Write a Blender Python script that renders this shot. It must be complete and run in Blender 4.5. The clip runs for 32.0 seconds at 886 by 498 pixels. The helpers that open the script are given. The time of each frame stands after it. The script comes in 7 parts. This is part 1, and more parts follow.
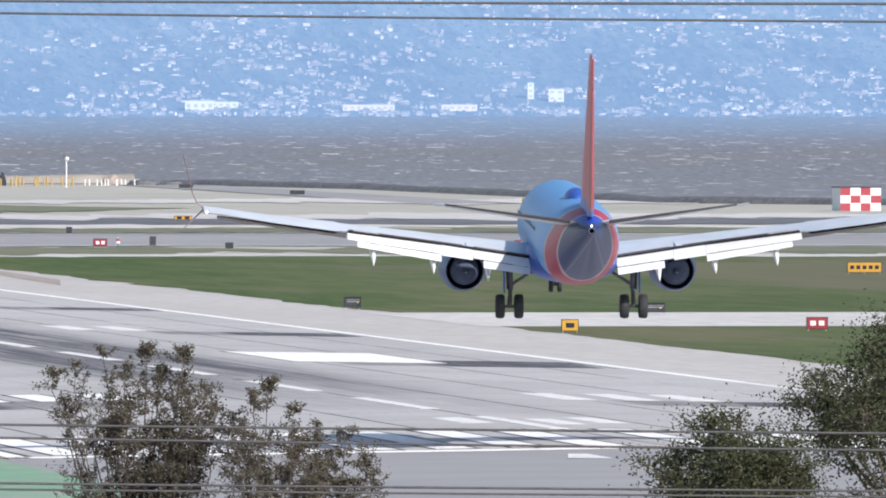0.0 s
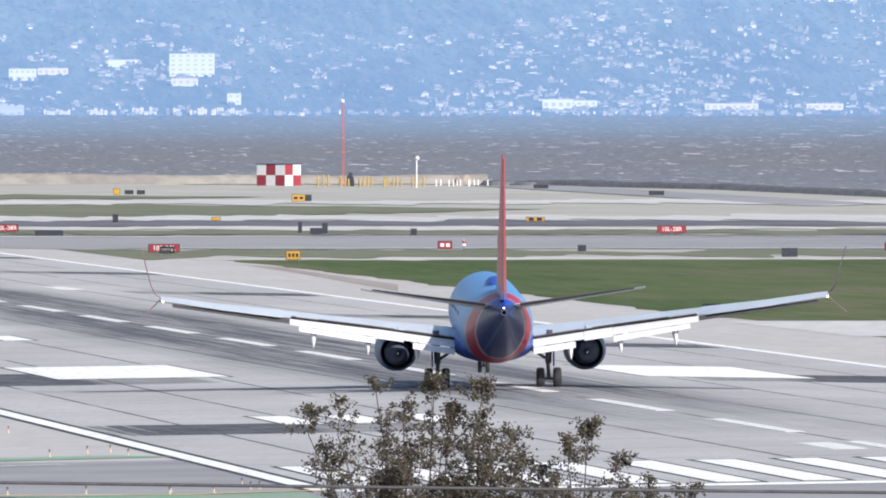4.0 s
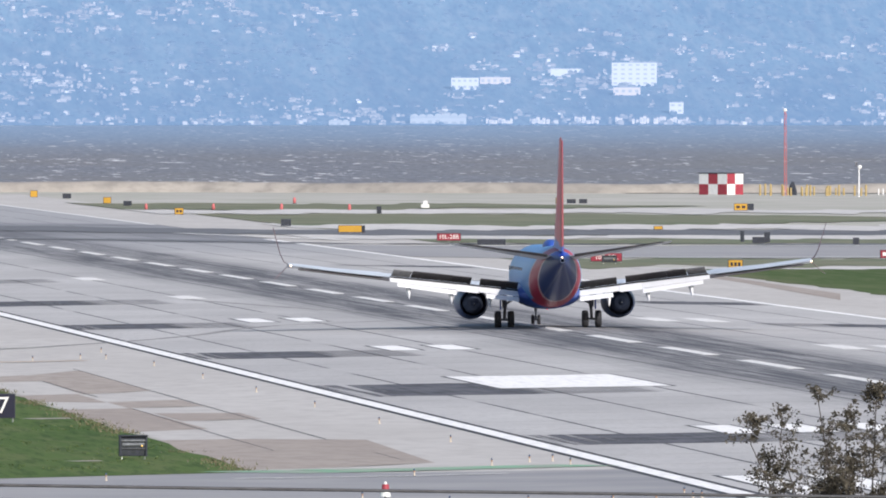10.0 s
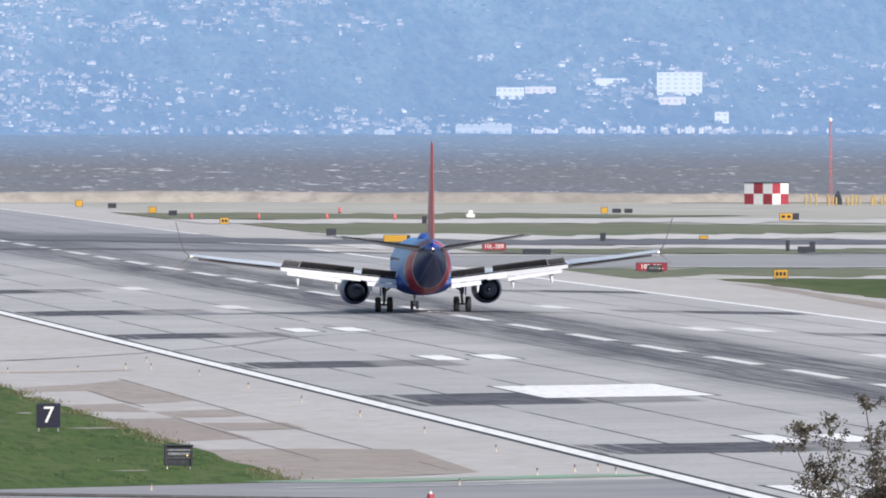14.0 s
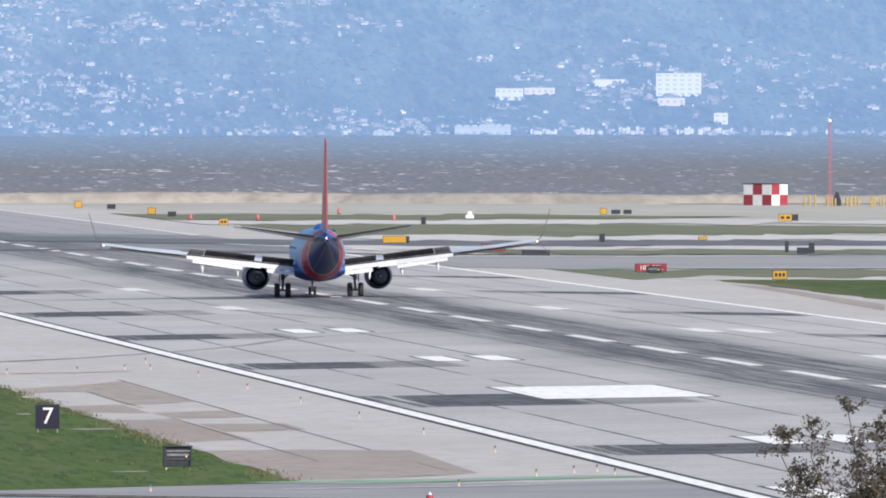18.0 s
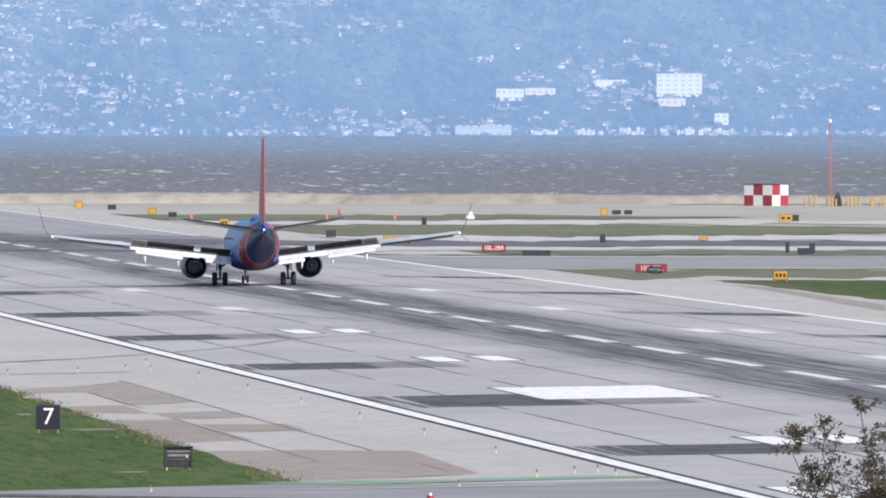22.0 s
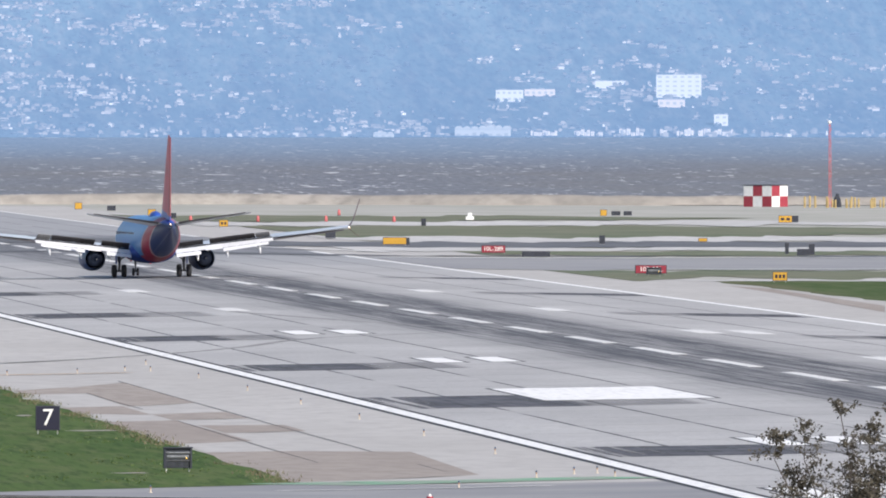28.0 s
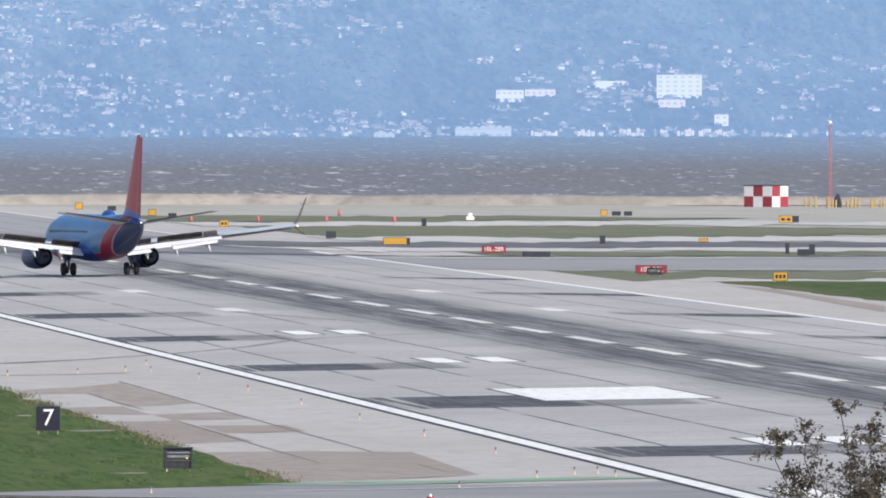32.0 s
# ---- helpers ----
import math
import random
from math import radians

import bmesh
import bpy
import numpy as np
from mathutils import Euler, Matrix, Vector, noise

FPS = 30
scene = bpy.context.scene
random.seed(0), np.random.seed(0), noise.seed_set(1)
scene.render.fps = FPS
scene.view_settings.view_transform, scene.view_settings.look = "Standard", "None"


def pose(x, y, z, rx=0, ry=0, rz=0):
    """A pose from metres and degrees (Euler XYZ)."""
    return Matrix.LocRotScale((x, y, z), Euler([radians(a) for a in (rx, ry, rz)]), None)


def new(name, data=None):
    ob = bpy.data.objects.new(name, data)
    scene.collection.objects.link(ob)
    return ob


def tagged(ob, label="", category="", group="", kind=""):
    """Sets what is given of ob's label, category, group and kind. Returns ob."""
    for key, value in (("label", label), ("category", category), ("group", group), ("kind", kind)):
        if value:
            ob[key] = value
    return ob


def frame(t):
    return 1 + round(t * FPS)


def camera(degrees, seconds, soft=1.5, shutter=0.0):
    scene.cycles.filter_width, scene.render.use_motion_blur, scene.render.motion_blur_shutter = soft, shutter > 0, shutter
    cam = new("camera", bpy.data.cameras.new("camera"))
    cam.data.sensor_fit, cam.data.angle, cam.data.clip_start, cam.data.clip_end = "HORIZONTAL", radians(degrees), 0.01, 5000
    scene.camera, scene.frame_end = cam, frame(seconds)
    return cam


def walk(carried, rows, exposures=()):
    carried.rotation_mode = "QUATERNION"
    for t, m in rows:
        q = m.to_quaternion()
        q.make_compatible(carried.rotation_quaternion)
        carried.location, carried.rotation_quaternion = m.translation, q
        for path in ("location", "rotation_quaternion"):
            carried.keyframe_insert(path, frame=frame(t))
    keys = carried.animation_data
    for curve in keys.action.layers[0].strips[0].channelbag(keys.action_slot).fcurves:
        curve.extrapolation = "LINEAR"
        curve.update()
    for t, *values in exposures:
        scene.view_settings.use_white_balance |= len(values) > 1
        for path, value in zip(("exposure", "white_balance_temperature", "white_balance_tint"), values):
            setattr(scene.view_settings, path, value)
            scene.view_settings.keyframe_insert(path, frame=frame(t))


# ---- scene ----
# ---- camera ----
cam = camera(2.3518, 32.0, soft=1.9)
PATH = [
    (0, pose(-110.59, -972.46, 17.180, 89.5216, 0, -5.8585)),
    (0.5, pose(-108.42, -953.58, 17.093, 89.4734, 0, -5.6865)),
    (1, pose(-106.43, -934.69, 16.876, 89.4914, 0, -5.5740)),
    (1.5, pose(-104.42, -915.80, 16.713, 89.4885, 0, -5.4118)),
    (2, pose(-102.55, -896.89, 16.537, 89.4998, 0, -5.3190)),
    (2.5, pose(-100.80, -878.97, 16.376, 89.5036, 0, -5.1818)),
    (3, pose(-99.33, -863.04, 16.233, 89.5119, 0, -5.0869)),
    (3.5, pose(-98.35, -852.09, 16.139, 89.5206, 0, -4.9900)),
    (4, pose(-98.00, -848.10, 16.105, 89.5301, 0, -4.8916)),
    (4.5, pose(-98.00, -848.10, 16.105, 89.5402, 0, -4.7925)),
    (5, pose(-98.00, -848.10, 16.105, 89.5735, 0, -4.6846)),
    (5.5, pose(-98.00, -848.10, 16.105, 89.6033, 0, -4.5537)),
    (6, pose(-98.00, -848.10, 16.105, 89.6378, 0, -4.4135)),
    (6.5, pose(-98.00, -848.10, 16.105, 89.6344, 0, -4.3033)),
    (7, pose(-98.00, -848.10, 16.105, 89.6344, 0, -4.1931)),
    (7.5, pose(-98.00, -848.10, 16.105, 89.6056, 0, -4.0759)),
    (8, pose(-98.00, -848.10, 16.105, 89.5975, 0, -3.9863)),
    (8.5, pose(-98.00, -848.10, 16.105, 89.5850, 0, -3.9358)),
    (9, pose(-98.00, -848.10, 16.105, 89.5723, 0, -3.8508)),
    (9.5, pose(-98.00, -848.10, 16.105, 89.5632, 0, -3.7703)),
    (10, pose(-98.00, -848.10, 16.105, 89.5540, 0, -3.7175)),
    (10.5, pose(-98.00, -848.10, 16.105, 89.5149, 0, -3.6418)),
    (11, pose(-98.00, -848.10, 16.105, 89.5195, 0, -3.6233)),
    (11.5, pose(-98.00, -848.10, 16.105, 89.5309, 0, -3.5831)),
    (12, pose(-98.00, -848.10, 16.105, 89.5597, 0, -3.5912)),
    (12.5, pose(-98.00, -848.10, 16.105, 89.5735, 0, -3.5935)),
    (13, pose(-98.00, -848.10, 16.105, 89.5758, 0, -3.5957)),
    (13.5, pose(-98.00, -848.10, 16.105, 89.5795, 0, -3.5972)),
    (14, pose(-98.00, -848.10, 16.105, 89.5795, 0, -3.5972)),
    (14.5, pose(-98.00, -848.10, 16.105, 89.5808, 0, -3.5977)),
    (16.5, pose(-98.00, -848.10, 16.105, 89.5819, 0, -3.5992)),
    (17, pose(-98.00, -848.10, 16.105, 89.5821, 0, -3.5995)),
    (17.5, pose(-98.00, -848.10, 16.105, 89.5822, 0, -3.5992)),
    (18, pose(-98.00, -848.10, 16.105, 89.5822, 0, -3.5995)),
    (18.5, pose(-98.00, -848.10, 16.105, 89.5824, 0, -3.5988)),
    (19, pose(-98.00, -848.10, 16.105, 89.5824, 0, -3.5986)),
    (19.5, pose(-98.00, -848.10, 16.105, 89.5822, 0, -3.5979)),
    (20, pose(-98.00, -848.10, 16.105, 89.5822, 0, -3.5979)),
    (20.5, pose(-98.00, -848.10, 16.105, 89.5824, 0, -3.5979)),
    (21, pose(-98.00, -848.10, 16.105, 89.5824, 0, -3.5981)),
    (21.5, pose(-98.00, -848.10, 16.105, 89.5829, 0, -3.5977)),
    (22, pose(-98.00, -848.10, 16.105, 89.5834, 0, -3.5979)),
    (22.5, pose(-98.00, -848.10, 16.105, 89.5836, 0, -3.5979)),
    (23, pose(-98.00, -848.10, 16.105, 89.5839, 0, -3.5979)),
    (23.5, pose(-98.00, -848.10, 16.105, 89.5839, 0, -3.5979)),
    (24, pose(-98.00, -848.10, 16.105, 89.5839, 0, -3.5981)),
    (24.5, pose(-98.00, -848.10, 16.105, 89.5839, 0, -3.5984)),
    (25, pose(-98.00, -848.10, 16.105, 89.5839, 0, -3.5984)),
    (25.5, pose(-98.00, -848.10, 16.105, 89.5835, 0, -3.5985)),
    (27.5, pose(-98.00, -848.10, 16.105, 89.5865, 0, -3.5992)),
    (28, pose(-98.00, -848.10, 16.105, 89.5861, 0, -3.5992)),
    (28.5, pose(-98.00, -848.10, 16.105, 89.5854, 0, -3.5995)),
    (29, pose(-98.00, -848.10, 16.105, 89.5850, 0, -3.5983)),
    (29.5, pose(-98.00, -848.10, 16.105, 89.5850, 0, -3.5981)),
    (30, pose(-98.00, -848.10, 16.105, 89.5852, 0, -3.5983)),
    (30.5, pose(-98.00, -848.10, 16.105, 89.5854, 0, -3.5981)),
    (31, pose(-98.00, -848.10, 16.105, 89.5859, 0, -3.5977)),
    (31.5, pose(-98.00, -848.10, 16.105, 89.5867, 0, -3.5978)),
    (32, pose(-98.00, -848.10, 16.105, 89.5865, 0, -3.5981)),
]
walk(cam, PATH, exposures=[(t, e - 0.22, 6440, 13) for t, e in ((0, 0.80), (2, 0.76), (5, 0.79), (6, 0.79), (7, 0.69), (11, 0.67), (20, 0.66), (31, 0.65), (32, 0.60))])

# ---- daylight: afternoon sun behind the camera and to its right ----
SUN_ELEV, SUN_SIDE = 32.0, 29.0
sun_to = Vector((math.sin(radians(SUN_SIDE)) * math.cos(radians(SUN_ELEV)),
                 -math.cos(radians(SUN_SIDE)) * math.cos(radians(SUN_ELEV)),
                 math.sin(radians(SUN_ELEV))))
sun = new("sun", bpy.data.lights.new("sun", "SUN"))
sun.data.energy, sun.data.angle, sun.data.color = 3.6, radians(0.5), (1.0, 0.95, 0.88)
sun.matrix_world = Matrix.Translation((0, -400, 300)) @ sun_to.to_track_quat("Z", "Y").to_matrix().to_4x4()
world = bpy.data.worlds.new("sky")
scene.world = world
world.use_nodes = True
wn = world.node_tree
sky = wn.nodes.new("ShaderNodeTexSky")
sky.sky_type, sky.sun_disc = "NISHITA", False
sky.sun_elevation, sky.sun_rotation = radians(SUN_ELEV), radians(180 - SUN_SIDE)
wn.links.new(sky.outputs[0], wn.nodes["Background"].inputs[0])
wn.nodes["Background"].inputs[1].default_value = 0.095


# ---- materials ----
class Nodes:
    """Short ways to wire a node material."""

    def __init__(self, name, rough=0.6, metal=0.0):
        self.mat = bpy.data.materials.new(name)
        self.mat.use_nodes = True
        self.t = self.mat.node_tree
        self.out = self.t.nodes["Material Output"]
        self.bsdf = self.t.nodes["Principled BSDF"]
        self.bsdf.inputs["Roughness"].default_value = rough
        self.bsdf.inputs["Metallic"].default_value = metal

    def node(self, kind):
        return self.t.nodes.new(kind)

    def put(self, sock, v):
        if hasattr(v, "is_output"):
            self.t.links.new(v, sock)
        elif isinstance(v, (tuple, list)) and len(v) == 3 and len(sock.default_value) == 4:
            sock.default_value = (*v, 1)
        else:
            sock.default_value = v

    def math(self, op, a, b=None, c=None, clamp=False):
        n = self.node("ShaderNodeMath")
        n.operation, n.use_clamp = op, clamp
        for i, v in enumerate((a, b, c)):
            if v is not None:
                self.put(n.inputs[i], v)
        return n.outputs[0]

    def coords(self):
        return self.node("ShaderNodeTexCoord").outputs["Object"]

    def xyz(self, vec):
        n = self.node("ShaderNodeSeparateXYZ")
        self.put(n.inputs[0], vec)
        return n.outputs

    def scaled(self, vec, s):
        n = self.node("ShaderNodeMapping")
        self.put(n.inputs[0], vec)
        n.inputs["Scale"].default_value = s
        return n.outputs[0]

    def noise(self, vec, scale, detail=4, rough=0.55):
        n = self.node("ShaderNodeTexNoise")
        self.put(n.inputs["Vector"], vec)
        n.inputs["Scale"].default_value = scale
        n.inputs["Detail"].default_value = detail
        n.inputs["Roughness"].default_value = rough
        return n.outputs[0]

    def ramp(self, fac, lo, hi):
        n = self.node("ShaderNodeMapRange")
        n.interpolation_type = "SMOOTHSTEP"
        self.put(n.inputs[0], fac)
        n.inputs[1].default_value, n.inputs[2].default_value = lo, hi
        return n.outputs[0]

    def mix(self, fac, a, b, how="MIX"):
        n = self.node("ShaderNodeMix")
        n.data_type, n.blend_type = "RGBA", how
        self.put(n.inputs[0], fac)
        self.put(n.inputs[6], a)
        self.put(n.inputs[7], b)
        return n.outputs[2]

    def colour(self, v):
        self.put(self.bsdf.inputs["Base Color"], v)
        return self

    def bump(self, h, strength=0.3, dist=0.02):
        n = self.node("ShaderNodeBump")
        n.inputs["Strength"].default_value, n.inputs["Distance"].default_value = strength, dist
        self.put(n.inputs["Height"], h)
        self.put(self.bsdf.inputs["Normal"], n.outputs[0])
        return self


def plain(name, c, rough=0.5, metal=0.0, wear=0.12, scale=3.0):
    """A paint or metal with a little uneven wear."""
    m = Nodes(name, rough, metal)
    o = m.coords()
    n = m.math("ADD", m.math("MULTIPLY", m.noise(o, scale), 0.6), m.math("MULTIPLY", m.noise(o, scale * 9), 0.4))
    dark = tuple(v * (1 - 2 * wear) for v in c)
    lite = tuple(min(1, v * (1 + wear)) for v in c)
    m.colour(m.mix(m.ramp(n, 0.3, 0.7), dark, lite))
    return m.mat


def ground_mat(name, a, b, c, scale=0.05, fine=0.8, stretch=(1, 0.25, 1), rough=0.9):
    """Three tones mixed at two scales, drawn out along the view as mown or swept ground is."""
    m = Nodes(name, rough)
    o = m.scaled(m.coords(), stretch)
    n1, n2 = m.noise(o, scale, 5), m.noise(o, fine, 4)
    m.colour(m.mix(m.ramp(n2, 0.35, 0.75), m.mix(m.ramp(n1, 0.35, 0.65), a, b), c))
    m.bump(n2, 0.4, 0.05)
    return m.mat


def runway_mat():
    m = Nodes("grooved_concrete", 0.85)
    o = m.node("ShaderNodeNewGeometry").outputs["Position"]
    x, y, z = m.xyz(o)
    ax = m.math("ABSOLUTE", x)
    n1 = m.noise(m.scaled(o, (1, 0.3, 1)), 0.06, 5)
    n2 = m.noise(o, 1.3, 4)
    # slabs of their own tone, between joints 6.1 m apart and 22.9 m long
    cell = m.node("ShaderNodeCombineXYZ")
    m.put(cell.inputs[0], m.math("FLOOR", m.math("DIVIDE", x, 6.1)))
    m.put(cell.inputs[1], m.math("FLOOR", m.math("DIVIDE", y, 22.9)))
    slab = m.node("ShaderNodeTexWhiteNoise")
    slab.noise_dimensions = "2D"
    m.put(slab.inputs["Vector"], cell.outputs[0])
    base = m.mix(m.ramp(n1, 0.3, 0.7), (0.43, 0.42, 0.415), (0.525, 0.515, 0.505))
    base = m.mix(m.math("MULTIPLY", slab.outputs["Value"], 0.22), base, (0.30, 0.295, 0.29))
    base = m.mix(m.math("MULTIPLY", m.ramp(n2, 0.45, 0.8), 0.25), base, (0.28, 0.275, 0.27))
    # older, darker surface beyond the first crossing
    base = m.mix(m.math("MULTIPLY", m.ramp(y, 1120, 1300), 0.5), base, (0.25, 0.26, 0.285))
    cross = m.math("MULTIPLY", m.ramp(m.math("ADD", y, m.math("MULTIPLY", n1, 60.0)), 1345, 1380), m.math("SUBTRACT", 1.0, m.ramp(y, 1615, 1650)))
    base = m.mix(m.math("MULTIPLY", cross, 0.75), base, m.mix(m.ramp(n1, 0.4, 0.6), (0.135, 0.14, 0.158), (0.22, 0.225, 0.24)))
    grain = m.noise(m.scaled(o, (4.2, 0.34, 1)), 1.0, 5, 0.78)
    base = m.mix(m.math("MULTIPLY", m.ramp(grain, 0.42, 0.72), 0.36), base, (0.27, 0.265, 0.26))
    # joints
    jx = m.math("MULTIPLY", m.math("ABSOLUTE", m.math("SUBTRACT", m.math("FRACT", m.math("ADD", m.math("DIVIDE", x, 6.1), 0.5)), 0.5)), 6.1)
    wav = m.math("MULTIPLY", m.math("SUBTRACT", m.noise(m.scaled(o, (1, 1, 1)), 0.25, 3), 0.5), 0.18)
    jl = m.math("LESS_THAN", m.math("ADD", jx, wav), 0.115)
    jy = m.math("MULTIPLY", m.math("ABSOLUTE", m.math("SUBTRACT", m.math("FRACT", m.math("DIVIDE", y, 22.9)), 0.5)), 22.9)
    jt = m.math("MULTIPLY", m.math("LESS_THAN", jy, 0.25), 0.5)
    gaps = m.ramp(m.noise(m.scaled(o, (1, 0.05, 1)), 0.5, 2), 0.32, 0.46)
    joint = m.math("MULTIPLY", m.math("MAXIMUM", jl, jt), m.math("MULTIPLY", gaps, 0.95))
    base = m.mix(joint, base, (0.09, 0.09, 0.095))
    # tyre rubber: long streaks about the centreline of the touchdown zone
    st = m.noise(m.scaled(o, (2.3, 0.012, 1)), 1.1, 7, 0.8)
    st2 = m.noise(m.scaled(o, (0.35, 0.012, 1)), 1.0, 5, 0.65)
    off = m.math("MULTIPLY", m.math("SUBTRACT", m.noise(m.scaled(o, (0.02, 0.01, 1)), 1.0, 3), 0.5), 5.0)
    xr = m.math("ADD", m.math("ADD", x, -0.6), off)
    lane = m.math("SUBTRACT", 1.0, m.ramp(m.math("ABSOLUTE", xr), 1.5, 13.0))
    core = m.math("SUBTRACT", 1.0, m.ramp(m.math("ABSOLUTE", m.math("SUBTRACT", m.math("ABSOLUTE", xr), 3.8)), 0.4, 4.4))
    along = m.math("MULTIPLY", m.ramp(y, 60, 300), m.math("SUBTRACT", 1.0, m.math("MULTIPLY", m.ramp(y, 900, 1500), 0.45)))
    rub = m.math("ADD", m.math("MULTIPLY", lane, m.math("MULTIPLY", m.ramp(st, 0.43, 0.60), 0.85)),
                 m.math("MULTIPLY", core, m.math("MULTIPLY", m.ramp(m.math("ADD", m.math("MULTIPLY", st2, 0.6), m.math("MULTIPLY", st, 0.4)), 0.34, 0.6), 0.75)))
    broad = m.math("SUBTRACT", 1.0, m.ramp(m.math("ABSOLUTE", xr), 4.0, 11.0))
    rub = m.math("ADD", m.math("MULTIPLY", rub, 0.80), m.math("MULTIPLY", broad, 0.34))
    rub = m.math("MULTIPLY", m.math("MULTIPLY", rub, along), 0.88, clamp=True)
    base = m.mix(rub, base, (0.072, 0.073, 0.084))
    m.colour(base)
    m.bump(n2, 0.2, 0.02)
    return m.mat


def smear_mat():
    """Dark asphalt inlay with square edges along, ragged where it starts and thinning to a grey tail."""
    m = Nodes("dark_inlay", 0.85)
    o = m.coords()
    x, y, z = m.xyz(o)
    inf = m.node("ShaderNodeObjectInfo").outputs["Random"]
    sh = m.node("ShaderNodeCombineXYZ")
    m.put(sh.inputs[2], m.math("MULTIPLY", inf, 40.0))
    vo = m.node("ShaderNodeVectorMath")
    m.put(vo.inputs[0], m.scaled(o, (15.0, 0.22, 1)))
    m.put(vo.inputs[1], sh.outputs[0])
    st = m.noise(vo.outputs[0], 1.0, 4, 0.7)
    vb = m.node("ShaderNodeVectorMath")
    m.put(vb.inputs[0], m.scaled(o, (2.2, 1.6, 1)))
    m.put(vb.inputs[1], sh.outputs[0])
    blot = m.noise(vb.outputs[0], 1.0, 4, 0.65)
    start = m.ramp(m.math("ADD", x, m.math("MULTIPLY", m.math("SUBTRACT", st, 0.5), 1.5)), -0.95, -0.62)
    tail = m.ramp(m.math("ADD", x, m.math("MULTIPLY", m.math("SUBTRACT", blot, 0.5), 0.5)), 0.10, 0.35)
    rim = m.math("SUBTRACT", 1.0, m.ramp(m.math("ADD", m.math("ABSOLUTE", y), m.math("MULTIPLY", m.math("SUBTRACT", blot, 0.5), 0.3)), 0.88, 0.97))
    end = m.math("SUBTRACT", 1.0, m.ramp(x, 0.86, 1.0))
    deep = m.math("MULTIPLY", m.math("SUBTRACT", 1.0, m.math("MULTIPLY", tail, 0.66)), m.math("ADD", 0.62, m.math("MULTIPLY", m.ramp(m.math("ADD", m.math("MULTIPLY", st, 0.5), m.math("MULTIPLY", blot, 0.5)), 0.38, 0.58), 0.36)))
    a = m.math("MULTIPLY", m.math("MULTIPLY", start, end), m.math("MULTIPLY", rim, deep))
    m.colour(m.mix(m.ramp(blot, 0.3, 0.7), (0.055, 0.055, 0.068), (0.115, 0.115, 0.13)))
    m.put(m.bsdf.inputs["Alpha"], a)
    return m.mat


def marking_mat(name, c, bare=0.5):
    """Road paint, worn through to the surface along the wheel tracks."""
    m = Nodes(name, 0.95)
    m.bsdf.inputs["Specular IOR Level"].default_value = 0.12
    o = m.coords()
    n = m.noise(m.scaled(o, (1.5, 0.12, 1)), 1.4, 5, 0.65)
    fine = m.noise(m.scaled(o, (4.5, 0.5, 1)), 1.6, 4, 0.7)
    c2 = m.mix(m.ramp(n, 0.42, 0.78), c, tuple(v * bare for v in c))
    m.colour(m.mix(m.math("MULTIPLY", m.ramp(fine, 0.52, 0.75), 0.5), c2, tuple(v * bare * 0.75 for v in c)))
    return m.mat


MAT = {}
MAT["concrete"] = runway_mat()
MAT["smear"] = smear_mat()
MAT["white_mark"] = marking_mat("white_marking", (0.90, 0.895, 0.88), 0.72)
MAT["yellow_mark"] = marking_mat("yellow_marking", (0.72, 0.56, 0.20), 0.7)
MAT["black_mark"] = plain("black_marking", (0.04, 0.04, 0.045), 0.8)
MAT["worn_mark"] = marking_mat("worn_white_marking", (0.76, 0.755, 0.74), 0.66)
MAT["green_mark"] = ground_mat("green_painted_asphalt", (0.16, 0.33, 0.20), (0.21, 0.40, 0.26), (0.30, 0.34, 0.28), 0.03, 0.5, (1, 0.3, 1), 0.8)
MAT["tan"] = ground_mat("tan_asphalt", (0.335, 0.285, 0.25), (0.385, 0.335, 0.295), (0.29, 0.25, 0.22), 0.04, 1.1)
MAT["shoulder"] = ground_mat("shoulder_concrete", (0.475, 0.455, 0.43), (0.525, 0.505, 0.48), (0.43, 0.41, 0.39), 0.05, 0.9)
MAT["pale"] = ground_mat("pale_concrete", (0.55, 0.535, 0.515), (0.63, 0.61, 0.59), (0.48, 0.465, 0.45), 0.03, 0.7)
MAT["asphalt"] = ground_mat("dark_asphalt", (0.085, 0.09, 0.105), (0.12, 0.125, 0.14), (0.16, 0.165, 0.175), 0.02, 0.4, (0.3, 0.3, 1))
MAT["grey_taxi"] = ground_mat("grey_asphalt", (0.245, 0.245, 0.258), (0.295, 0.295, 0.305), (0.335, 0.33, 0.33), 0.02, 0.4, (0.3, 0.3, 1))
